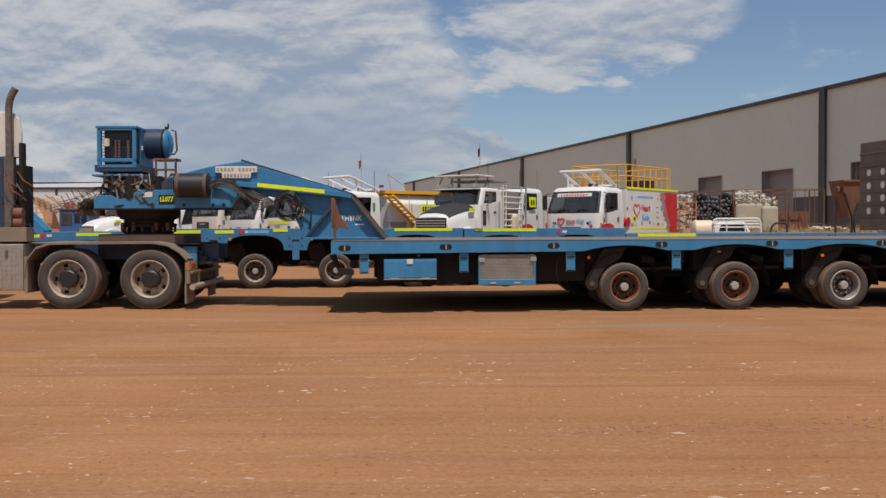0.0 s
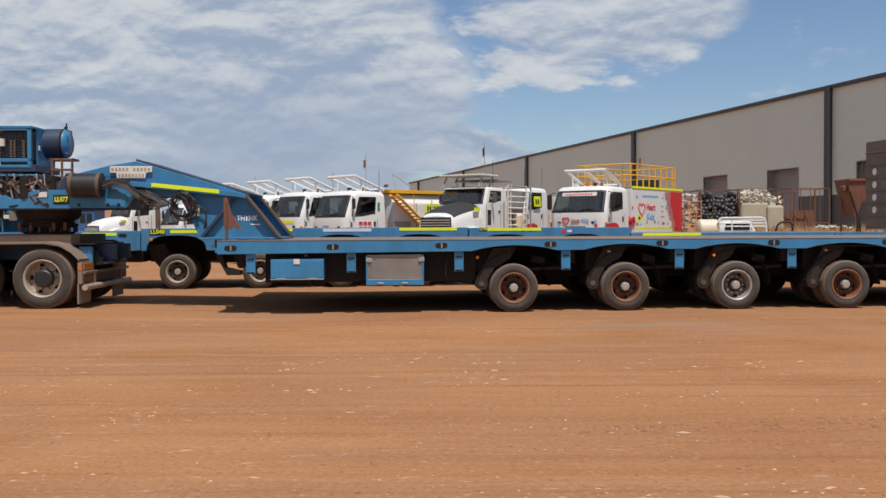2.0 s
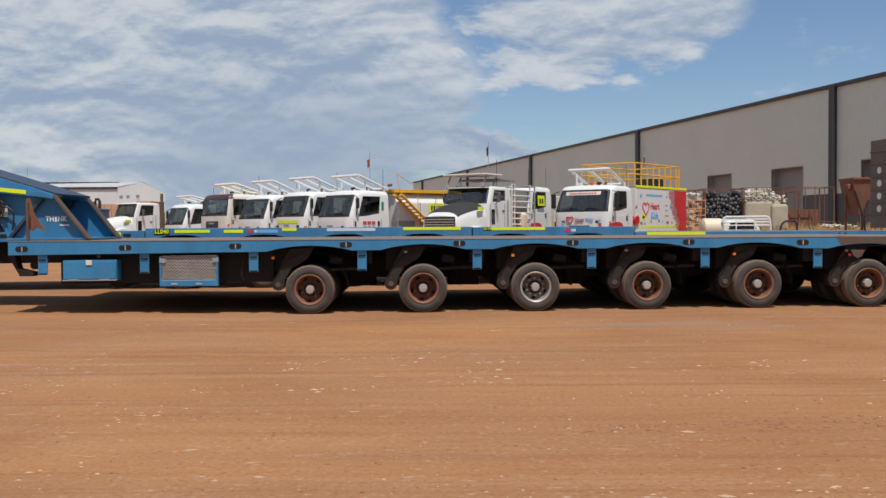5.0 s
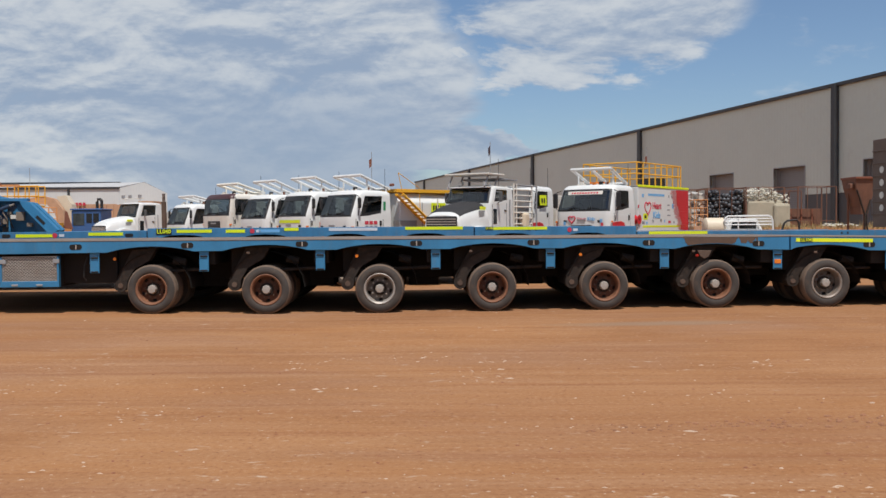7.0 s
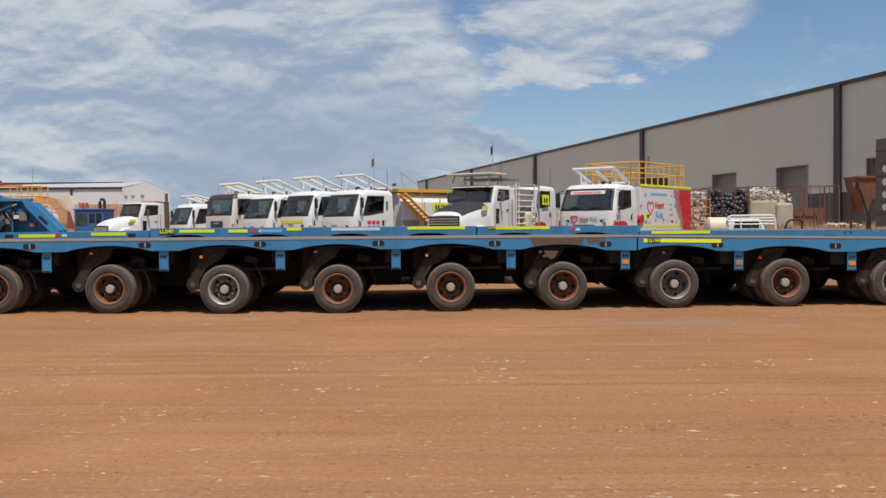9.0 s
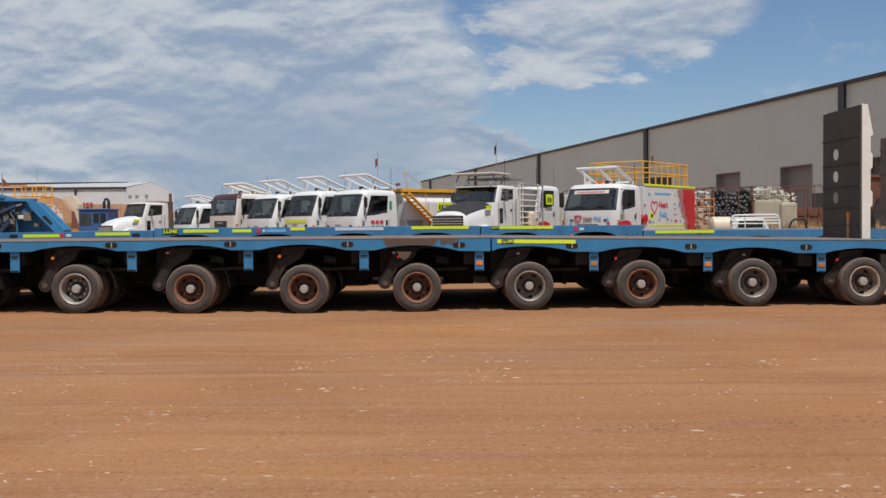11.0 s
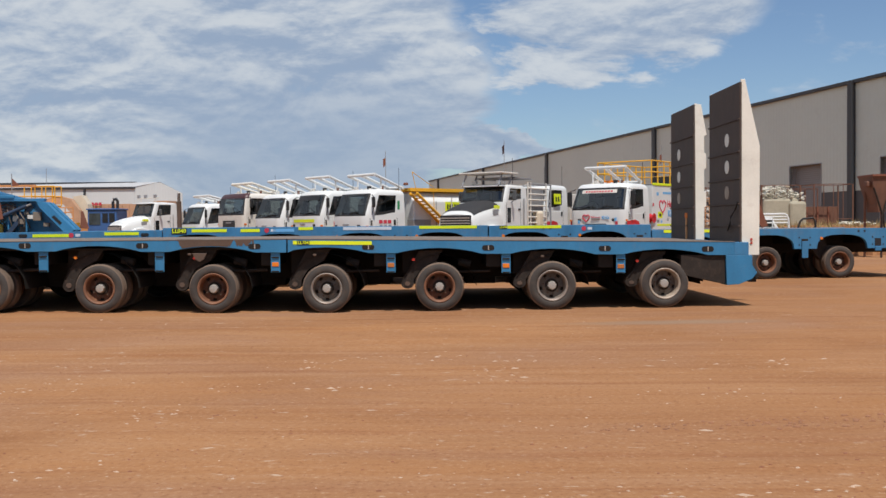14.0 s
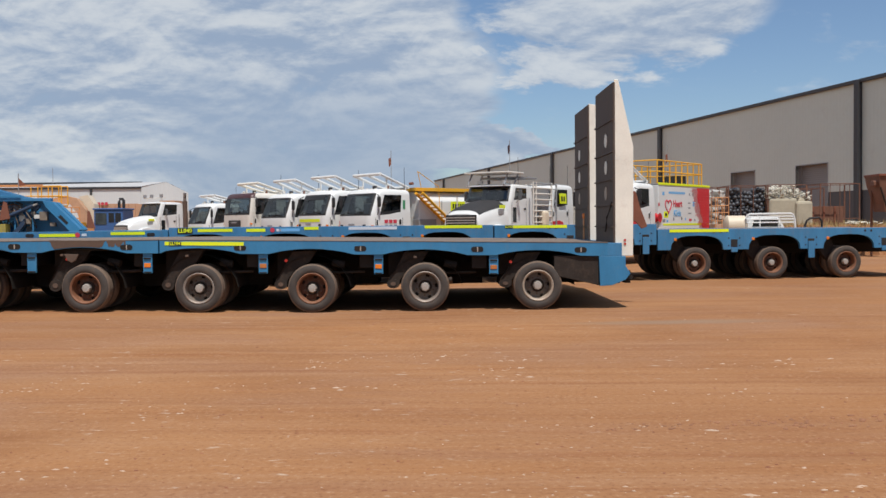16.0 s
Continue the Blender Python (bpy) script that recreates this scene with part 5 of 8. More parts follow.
        bx("mud_flap", -7.27, -7.24, y0, y1, 0.12, 0.46, "guard", pm)
    bx("cross_rail", -7.17, -7.13, yn, NW - yn, 0.625, 0.675, "guard", pm, bevel=0.01)
    bx("cross_plate", -7.24, -7.19, yn + 0.62, NW - yn - 0.62, 0.47, 0.62, "brown_steel", pm)
    rod("bumper_bar", (-7.13, yn - 0.02, 0.405), (-7.13, NW - yn + 0.02, 0.405), 0.052, "rim_cream", pm, "scuffed cream bumper bar")
    for y in (yn + 0.5, NW - yn - 0.5):
        bx("bumper_hanger", -7.2, -7.13, y, y + 0.07, 0.36, 0.66, "guard", pm)
    bx("rear_frame", -7.42, -7.20, 1.1, NW - 1.1, 0.80, 1.10, "navy", pm)
    bx("side_gusset", -7.40, -7.16, 1.02, 1.09, 0.80, 1.08, "blue", pm)
    for k in range(6):
        rod("gusset_bolt", (-7.36 + 0.07 * (k % 3), 1.015, 0.87 + 0.13 * (k // 3)), (-7.36 + 0.07 * (k % 3), 1.022, 0.87 + 0.13 * (k // 3)), 0.013, "hub", pm, seg=6)
    for y0 in (1.16, 1.86):
        rmp = pr("lead_ramp", [(-7.42, 1.12), (-7.22, 1.10), (-6.98, 0.78), (-7.22, 0.74)], y0, y0 + 0.56, "black", pm, "ribbed black lead-up ramp")
        for z, x in ((1.08, -7.20), (0.98, -7.12), (0.88, -7.045), (0.79, -6.98)):
            bx("rib", x - 0.02, x + 0.03, y0 - 0.01, y0 + 0.57, z - 0.018, z + 0.018, "navy", rmp)
    bx("deck_lip", -7.5, -7.1, 0.95, NW - 0.95, 1.115, 1.14, "under", pm)
    # cab back, stack, bulkhead
    bm = bmesh.new()
    box(bm, -13.2, -11.35, 0.72, NW - 0.72, 1.2, 2.9)
    cab = part("sleeper_cab", bm, "offwhite", pm, "white sleeper cab", bevel=0.08)
    bm = bmesh.new()
    prism(bm, [(-13.1, 2.9), (-11.35, 2.9), (-11.35, 3.3), (-12.2, 3.4)], 0.8, NW - 0.8)
    part("roof_fairing", bm, "offwhite", cab, bevel=0.04)
    bx("headboard", -10.17, -10.10, 0.85, 1.0, 1.16, 2.86, "under", pm, "dark upright cab guard")
    st = pipe("exhaust_pipe", [(-10.34, 0.85, 1.3), (-10.33, 0.85, 2.6), (-10.33, 0.85, 3.45), (-10.31, 0.85, 3.58), (-10.27, 0.85, 3.68), (-10.21, 0.85, 3.78)], 0.062, "chrome", pm, "heat-browned chrome exhaust stack", seg=14)
    rod("heat_shield", (-10.32, 0.83, 1.35), (-10.32, 0.83, 2.62), 0.11, "chrome", st)
    bx("service_panel", -10.75, -10.40, 0.8, 0.9, 1.3, 2.62, "navy", pm)
    bx("battery_tray", -10.45, -9.98, 0.65, 1.0, 1.18, 1.42, "guard", pm)
    rg = random.Random(4)
    for k in range(9):
        x, z = -10.45 + rg.random() * 0.35, 1.4 + rg.random() * 1.0
        pipe("suzi_line", [(x, 0.72, z), (x + 0.12, 0.68, z - 0.15), (x + 0.22, 0.72, z - 0.05 - 0.2 * rg.random()), (x + 0.3, 0.78, z - 0.3)], 0.010, rg.choice(["hose", "rustred", "navy"]), pm, seg=5)
    for k in range(3):
        pts = []
        for i in range(46):
            u = i / 45
            pts.append((-10.0 + 1.1 * u, 1.2 + 0.03 * math.sin(i * 1.6), 1.92 - 0.16 * math.sin(u * math.pi) - 0.05 * k + 0.03 * math.cos(i * 1.6)))
        pipe("coiled_air_line", pts, 0.009, ("rustred", "hose", "rust")[k], pm, seg=5)
    for z in (1.5, 1.66):
        rod("canister", (-10.2, 0.72, z), (-10.05, 0.72, z), 0.09, "rust", pm)
    pr("side_fairing", [(-10.70, 2.55), (-10.17, 2.62), (-10.16, 3.05), (-10.20, 3.28), (-10.30, 3.38), (-10.70, 3.42)], 0.95, 1.02, "offwhite", pm, "white curved side fairing", bevel=0.015)
    bx("back_rack", -10.75, -10.22, 1.0, 1.6, 1.2, 2.5, "under", pm)
    bx("deck_step", -10.05, -9.4, 0.9, NW - 0.9, 1.14, 1.165, "guard", pm)
    return pm


trailer = make_trailer()
gooseneck = make_gooseneck()
prime_mover = make_prime_mover()


# ---- the neck and the truck stand near the wide trailer's centre line, at their full size ----
GROW, LONG, BACK, SHIFT = 1.0275, 1.006, -0.158, 0.45


def centre(root):
    seen = set()

    def grow(ob, top):
        # top: coordinates count from the outfit's origin, else from the part's own
        own = ob.matrix_basis.translation.length > 1e-6
        if own or ob.parent != root or ob.type == "MESH":
            q = ob.location
            if own and top:
                ob.location = (q.x * LONG + BACK, q.y + SHIFT, 1.4 + (q.z - 1.4) * GROW)
            elif own:
                ob.location = q * GROW
        inner = top and not own
        if ob.type == "MESH" and ob.data.name not in seen:
            seen.add(ob.data.name)
            for v in ob.data.vertices:
                if inner:
                    v.co = (v.co.x * LONG + BACK, v.co.y + SHIFT, 1.4 + (v.co.z - 1.4) * GROW)
                else:
                    v.co = v.co * GROW
        for c in ob.children:
            grow(c, inner)
    for c in root.children:
        grow(c, True)


centre(gooseneck)
centre(prime_mover)
for i, (w, x, y, r) in enumerate(SPIN):
    if w.parent == prime_mover:
        SPIN[i] = (w, x * LONG + BACK, y + SHIFT, r * GROW)


# ---- flexed deck: the moving trailer sags a little to both ends ----
def sag(x):
    return 0.0145 * max(0.0, x - 7.0) + 0.008 * max(0.0, 2.0 - x)


def flex(root):
    seen = set()
    for ob in root.children_recursive:
        if ob.type != "MESH" or ob.data.name in seen:
            continue
        up = ob
        while up.parent and up.parent != root:
            up = up.parent
        if up.name.startswith(("wheel", "ramp", "splash_flap", "beacon")) and up.name[:6] != "ramp_h":
            continue
        seen.add(ob.data.name)
        off = ob.matrix_basis.translation
        if off.length > 1e-6:
            ob.location.z -= sag(off.x)
            continue
        for v in ob.data.vertices:
            k = min(1.0, max(0.0, (v.co.z - 0.35) / 0.4))
            v.co.z -= k * sag(v.co.x)


# splash flap and beacon on the tail
pr("splash_flap", [(18.42, 1.44), (18.44, 1.96), (18.52, 1.94), (18.60, 1.66), (18.72, 1.34), (18.62, 1.30), (18.52, 1.42)], 0.75, 0.78, "rustred", trailer, "rust-red rubber flap")
rod("beacon", (18.08, TW - 1.42, 1.50), (18.08, TW - 1.42, 1.60), 0.06, "amber", trailer, "amber warning beacon")
bx("beacon_bracket", 18.04, 18.12, TW - 1.46, TW - 1.38, 1.02, 1.50, "orange", trailer)
flex(trailer)


# ---- parked low loader behind ----
def make_parked_trailer():
    pk = thing("parked_low_loader", "parked blue low loader trailer with yellow reflective strips", "trailer", pose(0, 21.9, 0, 0, 0, 7.41))
    W = 3.5
    mods = (("a", -6.72, 0.73, 1.385, [-5.95, -4.10, -2.25, -0.40]), ("b", 0.76, 4.70, 1.372, [1.65, 3.50]), ("c", 4.73, 11.6, 1.235, [5.71, 7.67, 9.58]))
    for mod, xa, xb, top, axles in mods:
        leg = top - 0.50
        pts = [(xa, top), (xa, leg)]
        for a in axles:
            for k in range(13):
                t = math.pi * (1 - k / 12)
                c, s = math.cos(t), math.sin(t)
                px = a + 0.66 * (abs(c) ** 0.7) * (1 if c > 0 else -1)
                pz = leg + 0.345 * (abs(s) ** 0.8)
                if xa + 0.02 < px < xb - 0.02:
                    pts.append((px, pz))
        pts += [(xb, leg), (xb, top)]
        for y0 in (0.0, W - 0.08):
            pr("side_beam", pts, y0, y0 + 0.08, "blue_old", pk, "blue side beam with dark wheel arches")
        bx("deck", xa, xb, 0.08, W - 0.08, top - 0.09, top - 0.01, "deck", pk)
        bx("spine", xa, xb, 1.2, 2.3, 0.6, top - 0.1, "under", pk)
        for i, a in enumerate(axles):
            bx("arch_liner", a - 0.66, a + 0.66, 0.12, 1.2, top - 0.13, top - 0.10, "under", pk)
            bx("cross_member", a + 0.70, a + 1.10, 0.10, W - 0.10, 0.85, top - 0.1, "under", pk)
            pr("suspension_arm", [(a - 0.66, 1.0), (a - 0.32, 1.05), (a - 0.05, 0.45), (a - 0.1, 0.32), (a - 0.36, 0.42), (a - 0.6, 0.7)], 0.35, 0.5, "arm", pk)
            rod("axle_beam", (a, 0.2, R_T), (a, W - 0.2, R_T), 0.07, "under", pk)
            xm = a + 0.93
            if xm < xb - 0.2:
                bx("leg_slot", xm - 0.085, xm + 0.085, -0.005, 0.02, top - 0.44, top - 0.25, "black", pk)
                for dx in (-0.14, 0.14):
                    for dz in (0.22, 0.40):
                        rod("bolt_hole", (xm + dx, -0.006, top - dz), (xm + dx, 0.01, top - dz), 0.018, "black", pk, seg=8)
                bx("drop_plate", xm - 0.08, xm + 0.08, -0.03, 0.0, top - (0.72 if i % 2 else 0.56), top - (0.31 if i % 2 else 0.46), "blue_old", pk)
            rod("side_light", (a - 0.55, -0.02, top - 0.24), (a - 0.55, 0.02, top - 0.24), 0.035, "amber", pk, "round amber side light")
            for dx in (0.42, 0.58):
                if i % 2 == 0:
                    rod("bolt_hole", (a + dx, -0.004, top - 0.07), (a + dx, 0.01, top - 0.07), 0.028, "black", pk, seg=8)
    # tapes and tags
    def tape(x0, x1, z, mat="tape"):
        bx("reflective_strip", x0, x1, -0.006, 0.0, z - 0.035, z + 0.035, mat, pk, bevel=0)
    for x0, x1, z in ((-6.08, -5.30, 1.315), (-4.99, -4.56, 1.31), (-3.68, -3.35, 1.345), (-0.89, 0.47, 1.35), (1.20, 2.50, 1.335), (5.02, 6.50, 1.20), (-9.55, -8.75, 1.235), (-8.0, -7.25, 1.265)):
        tape(x0, x1, z)
    tape(-2.66, -1.54, 1.335, "tape_w")
    tape(-4.25, -3.78, 1.31, "bluetext")
    for x0, txt in ((-6.36, "LL040"), (1.10, "LL110")):
        w = 0.34 if txt == "LL040" else 0.18
        tg = bx("number_tag", x0 - w / 2, x0 + w / 2, -0.008, -0.002, 1.24 if w > 0.2 else 1.30, 1.375, "black", pk, "black number tag with yellow figures", bevel=0)
        words("tag_lettering", txt, 0.13 if w > 0.2 else 0.07, at(x0, -0.011, 1.31 if w > 0.2 else 1.338), "tape", tg, width=w * 0.9)
    for x, z in ((-4.40, 1.31), (3.05, 1.29), (-8.72, 1.24)):
        rod("round_emblem", (x, -0.008, z), (x, 0.0, z), 0.055, "redtext", pk, "faded red round emblem", seg=16)
        bx("emblem_bar", x + 0.09, x + 0.2, -0.006, 0.0, z - 0.03, z + 0.03, "tape_w", pk, bevel=0)
    # front platform and neck
    pr("neck_beam", [(-12.5, 1.30), (-6.74, 1.335), (-6.74, 0.90), (-7.0, 0.88), (-7.1, 1.05), (-7.3, 1.14), (-12.5, 1.06)], 0.0, 0.08, "blue_old", pk)
    pr("neck_beam", [(-12.5, 1.30), (-6.74, 1.335), (-6.74, 0.90), (-7.0, 0.88), (-7.1, 1.05), (-7.3, 1.14), (-12.5, 1.06)], W - 0.08, W, "blue_old", pk)
    bx("neck_deck", -12.5, -6.74, 0.08, W - 0.08, 1.20, 1.29, "deck", pk)
    bx("neck_spine", -12.5, -12.0, 1.1, 2.4, 0.72, 1.2, "under", pk)
    for x in (-8.45, -8.0):
        bx("hanging_bracket", x, x + 0.04, 0.05, 0.09, 0.80, 1.08, "under", pk)
    bx("hanging_rail", -8.45, -7.96, 0.05, 0.09, 0.80, 0.83, "under", pk)
    bx("drop_plate", -7.5, -7.34, 0.02, 0.06, 0.62, 1.10, "blue_old", pk)
    # dark box added to close the sunlit gap and stand for under-neck shade
    bx("neck_underframe", -12.0, -6.74, 0.30, W - 0.3, 0.62, 1.2, "under", pk)
    for x in (-8.3, -7.1, -6.9):
        rod("side_light", (x, 0.03, 1.0), (x, 0.07, 1.0), 0.03, "redlens" if x < -8 else "amber", pk, "round side marker light")
    for x, z in ((-7.15, 0.86), (-6.98, 0.78), (-7.05, 0.95)):
        rod("valve", (x, 0.12, z), (x, 0.3, z), 0.06, "arm", pk, seg=10)
    bx("landing_leg", -12.3, -12.1, 0.3, 0.5, 0.0, 1.08, "blue_old", pk)
    bx("landing_leg", -12.3, -12.1, W - 0.5, W - 0.3, 0.0, 1.08, "blue_old", pk)
    for x in (-9.75, -7.12):
        bm = bmesh.new()
        prism(bm, [(x + (0.05 if math.cos(a) > 0 else -0.05) + 0.042 * math.cos(a), 1.235 + 0.04 * math.sin(a)) for a in [2 * math.pi * k / 14 for k in range(14)]], -0.006, 0.02)
        part("rope_slot", bm, "black", pk)
    for y0 in (0.75, 1.12):
        pr("neck_web", [(-12.5, 1.75), (-12.5, 2.55), (-11.4, 2.50), (-10.15, 2.14), (-9.62, 2.02), (-9.45, 1.93), (-8.82, 1.31), (-9.25, 1.31), (-9.75, 1.86), (-10.0, 1.90), (-10.6, 1.32), (-11.2, 1.32), (-11.6, 1.75)], y0, y0 + 0.06, "blue_old", pk)
        pr("slope_plate", [(-9.62, 2.03), (-9.40, 2.0), (-8.78, 1.36), (-8.86, 1.31), (-9.02, 1.31), (-9.55, 1.88)], y0 - 0.25, y0, "blue", pk)
        pr("brace", [(-10.35, 1.30), (-10.22, 1.30), (-9.72, 1.90), (-9.80, 1.95)], y0 - 0.1, y0, "navy", pk)
        bm = bmesh.new()
        prism(bm, [(-9.28, 1.66), (-9.22, 1.70), (-9.05, 1.52), (-9.10, 1.48)], y0 - 0.256, y0 - 0.252)
        part("oval_slot", bm, "black", pk)
    bx("back_plate", -12.4, -9.7, 0.95, 1.0, 1.31, 2.0, "blue_old", pk)
    pr("back_plate", [(-9.7, 1.31), (-8.95, 1.31), (-9.6, 1.95), (-9.7, 1.95)], 0.95, 1.0, "blue_old", pk)
    bx("flange", -12.5, -9.45, 0.55, 0.75, 2.02, 2.09, "blue_old", pk)
    bx("control_box", -9.72, -9.55, 0.60, 0.72, 1.58, 1.78, "guard", pk, "tan control box")
    bx("control_box", -9.84, -9.72, 0.60, 0.72, 1.62, 1.71, "offwhite", pk)
    bx("notice", -10.20, -10.08, 0.70, 0.74, 1.56, 1.70, "offwhite", pk)
    bx("dark_recess", -10.05, -9.9, 0.70, 0.74, 1.32, 1.45, "black", pk)
    rg = random.Random(12)
    for k in range(7):
        z = 1.75 + 0.04 * k
        pipe("hose", [(-10.9, 0.65, z), (-10.55, 0.62, z - 0.1 * rg.random()), (-10.3, 0.64, z + 0.06 * rg.random()), (-10.1, 0.66, z - 0.05)], 0.014, rg.choice(["hose", "rust", "guard"]), pk, seg=5)
    for k in range(9):
        x, z = -10.95 + 0.13 * k, 1.95 - 0.03 * (k % 3)
        pipe("drop_hose", [(x, 0.66, z), (x + 0.04, 0.60, z - 0.16), (x + 0.16 * rg.random(), 0.60, z - 0.32), (x + 0.10, 0.68, z - 0.48)], rg.choice((0.010, 0.016)), rg.choice(["hose", "black", "guard"]), pk, seg=5)
    for x, z, wd, hd in ((-10.75, 1.62, 0.14, 0.10), (-10.02, 1.50, 0.10, 0.12), (-9.92, 1.72, 0.09, 0.07), (-9.50, 1.44, 0.12, 0.09)):
        bx("valve_block", x, x + wd, 0.62, 0.74, z, z + hd, "guard", pk, bevel=0.01)
    for x in (-11.1, -10.7, -10.3, -9.9):
        bx("web_stiffener", x, x + 0.035, 0.66, 0.75, 1.33, 2.02, "blue", pk, bevel=0)
    bx("top_rail", -12.5, -10.1, 0.52, 0.58, 2.10, 2.16, "blue", pk)
    rod("ram", (-10.9, 0.60, 1.46), (-9.85, 0.60, 1.92), 0.045, "navy", pk)
    rod("ram_rod", (-10.2, 0.60, 1.766), (-9.75, 0.60, 1.963), 0.026, "hub", pk)
    pr("splash_flap", [(-10.56, 1.58), (-10.46, 2.02), (-10.38, 1.98), (-10.32, 1.62)], 0.45, 0.48, "rustred", pk, "rust-red rubber flap")
    pr("splash_flap", [(-8.86, 1.40), (-8.84, 1.80), (-8.79, 1.80), (-8.66, 1.38)], 1.3, 1.33, "rustred", pk, "rust-red rubber flap")
    bx("yellow_box", -10.8, -10.40, 0.4, 0.7, 1.30, 1.50, "yellow_dirty", pk, "dirty yellow box")
    # upright ramps at the tail
    for ya in (0.05,):
        rp = bx("ramp", 11.70, 11.74, ya, ya + 1.35, 1.30, 3.60, "ramp_brown", pk, "upright brown steel ramp with pale holes")
        for z in (1.62, 1.95, 2.28, 2.62, 2.95, 3.28):
            bx("cleat", 11.67, 11.70, ya, ya + 1.35, z, z + 0.035, "ramp_brown", rp)
        for z in (1.80, 2.13, 2.46, 2.80):
            for yy in (ya + 0.35, ya + 0.95):
                rod("lightening_hole", (11.69, yy, z), (11.74, yy, z), 0.09, "cream", rp, seg=16)
    # wheels
    proto = {}
    i = 0
    for mod, xa, xb, top, axles in mods:
        for a in axles:
            rim = "rim_cream" if i in (0, 1, 2, 5) else "rim_rust"
            i += 1
            for y, near in ((0.10, 1), (0.95, 1), (W - 0.95, -1), (W - 0.10, -1)):
                if (rim, near) in proto:
                    copy_thing(proto[(rim, near)], pose(a, y, R_T))
                else:
                    proto[(rim, near)] = make_wheel(pk, a, y, rim, near=near, seg=28)
    return pk


make_parked_trailer()


# ---- parked trucks, all at one angle: own frame x forward, y to the truck's left ----
TRUCK_TURN = 232.0


def truck_at(name, label, corner, w, turn=TRUCK_TURN):
    f = Vector((math.cos(radians(turn)), math.sin(radians(turn)), 0))
    l = Vector((-f.y, f.x, 0))
    o = Vector((*corner, 0)) - l * (w / 2)
    return thing(name, label, "truck", pose(o.x, o.y, 0, 0, 0, turn), group="parked service trucks")


def running_gear(tk, w, length, axles=(-1.1, -5.2)):
    for y in (-0.42, 0.42):
        bx("chassis_rail", -length, -0.3, y - 0.04, y + 0.04, 0.62, 0.86, "under", tk)
    wheels = []
    for x in axles:
        for y, n in ((w / 2 - 0.02, -1), (-w / 2 + 0.02, 1)):
            bm = bmesh.new()
            s = n
            lathe(bm, [(0.03 * s, 0.30), (0.0, 0.34), (0.0, 0.42), (0.03 * s, 0.49), (0.25 * s, 0.49), (0.28 * s, 0.42), (0.28 * s, 0.3)], 20)
            wl = part("wheel", bm, "tyre", tk, smooth=True, at=pose(x, y, 0.49))
            bm = bmesh.new()
            lathe(bm, [(0.03 * s, 0.31), (0.06 * s, 0.28), (0.08 * s, 0.12), (0.03 * s, 0.10), (0.03 * s, 0.0)], 16)
            part("rim", bm, "offwhite", wl, smooth=True)
    bx("mudguard", axles[0] - 0.6, axles[0] + 0.6, -w / 2 + 0.05, w / 2 - 0.05, 0.98, 1.04, "black", tk)


def slab(bm, a, b, c, d, t):
    """A plate on the quad a b c d, t thick along its normal."""
    p = [Vector(q) for q in (a, b, c, d)]
    n = (p[1] - p[0]).cross(p[3] - p[0]).normalized() * t
    v = [bm.verts.new(q) for q in p] + [bm.verts.new(q + n) for q in p]
    for f in ((3, 2, 1, 0), (4, 5, 6, 7), (0, 1, 5, 4), (1, 2, 6, 5), (2, 3, 7, 6), (3, 0, 4, 7)):
        bm.faces.new([v[i] for i in f])


def panel(name, quad, t, material, parent, label="", bevel=0.004):
    bm = bmesh.new()
    slab(bm, *quad, t)
    return part(name, bm, material, parent, label, bevel)


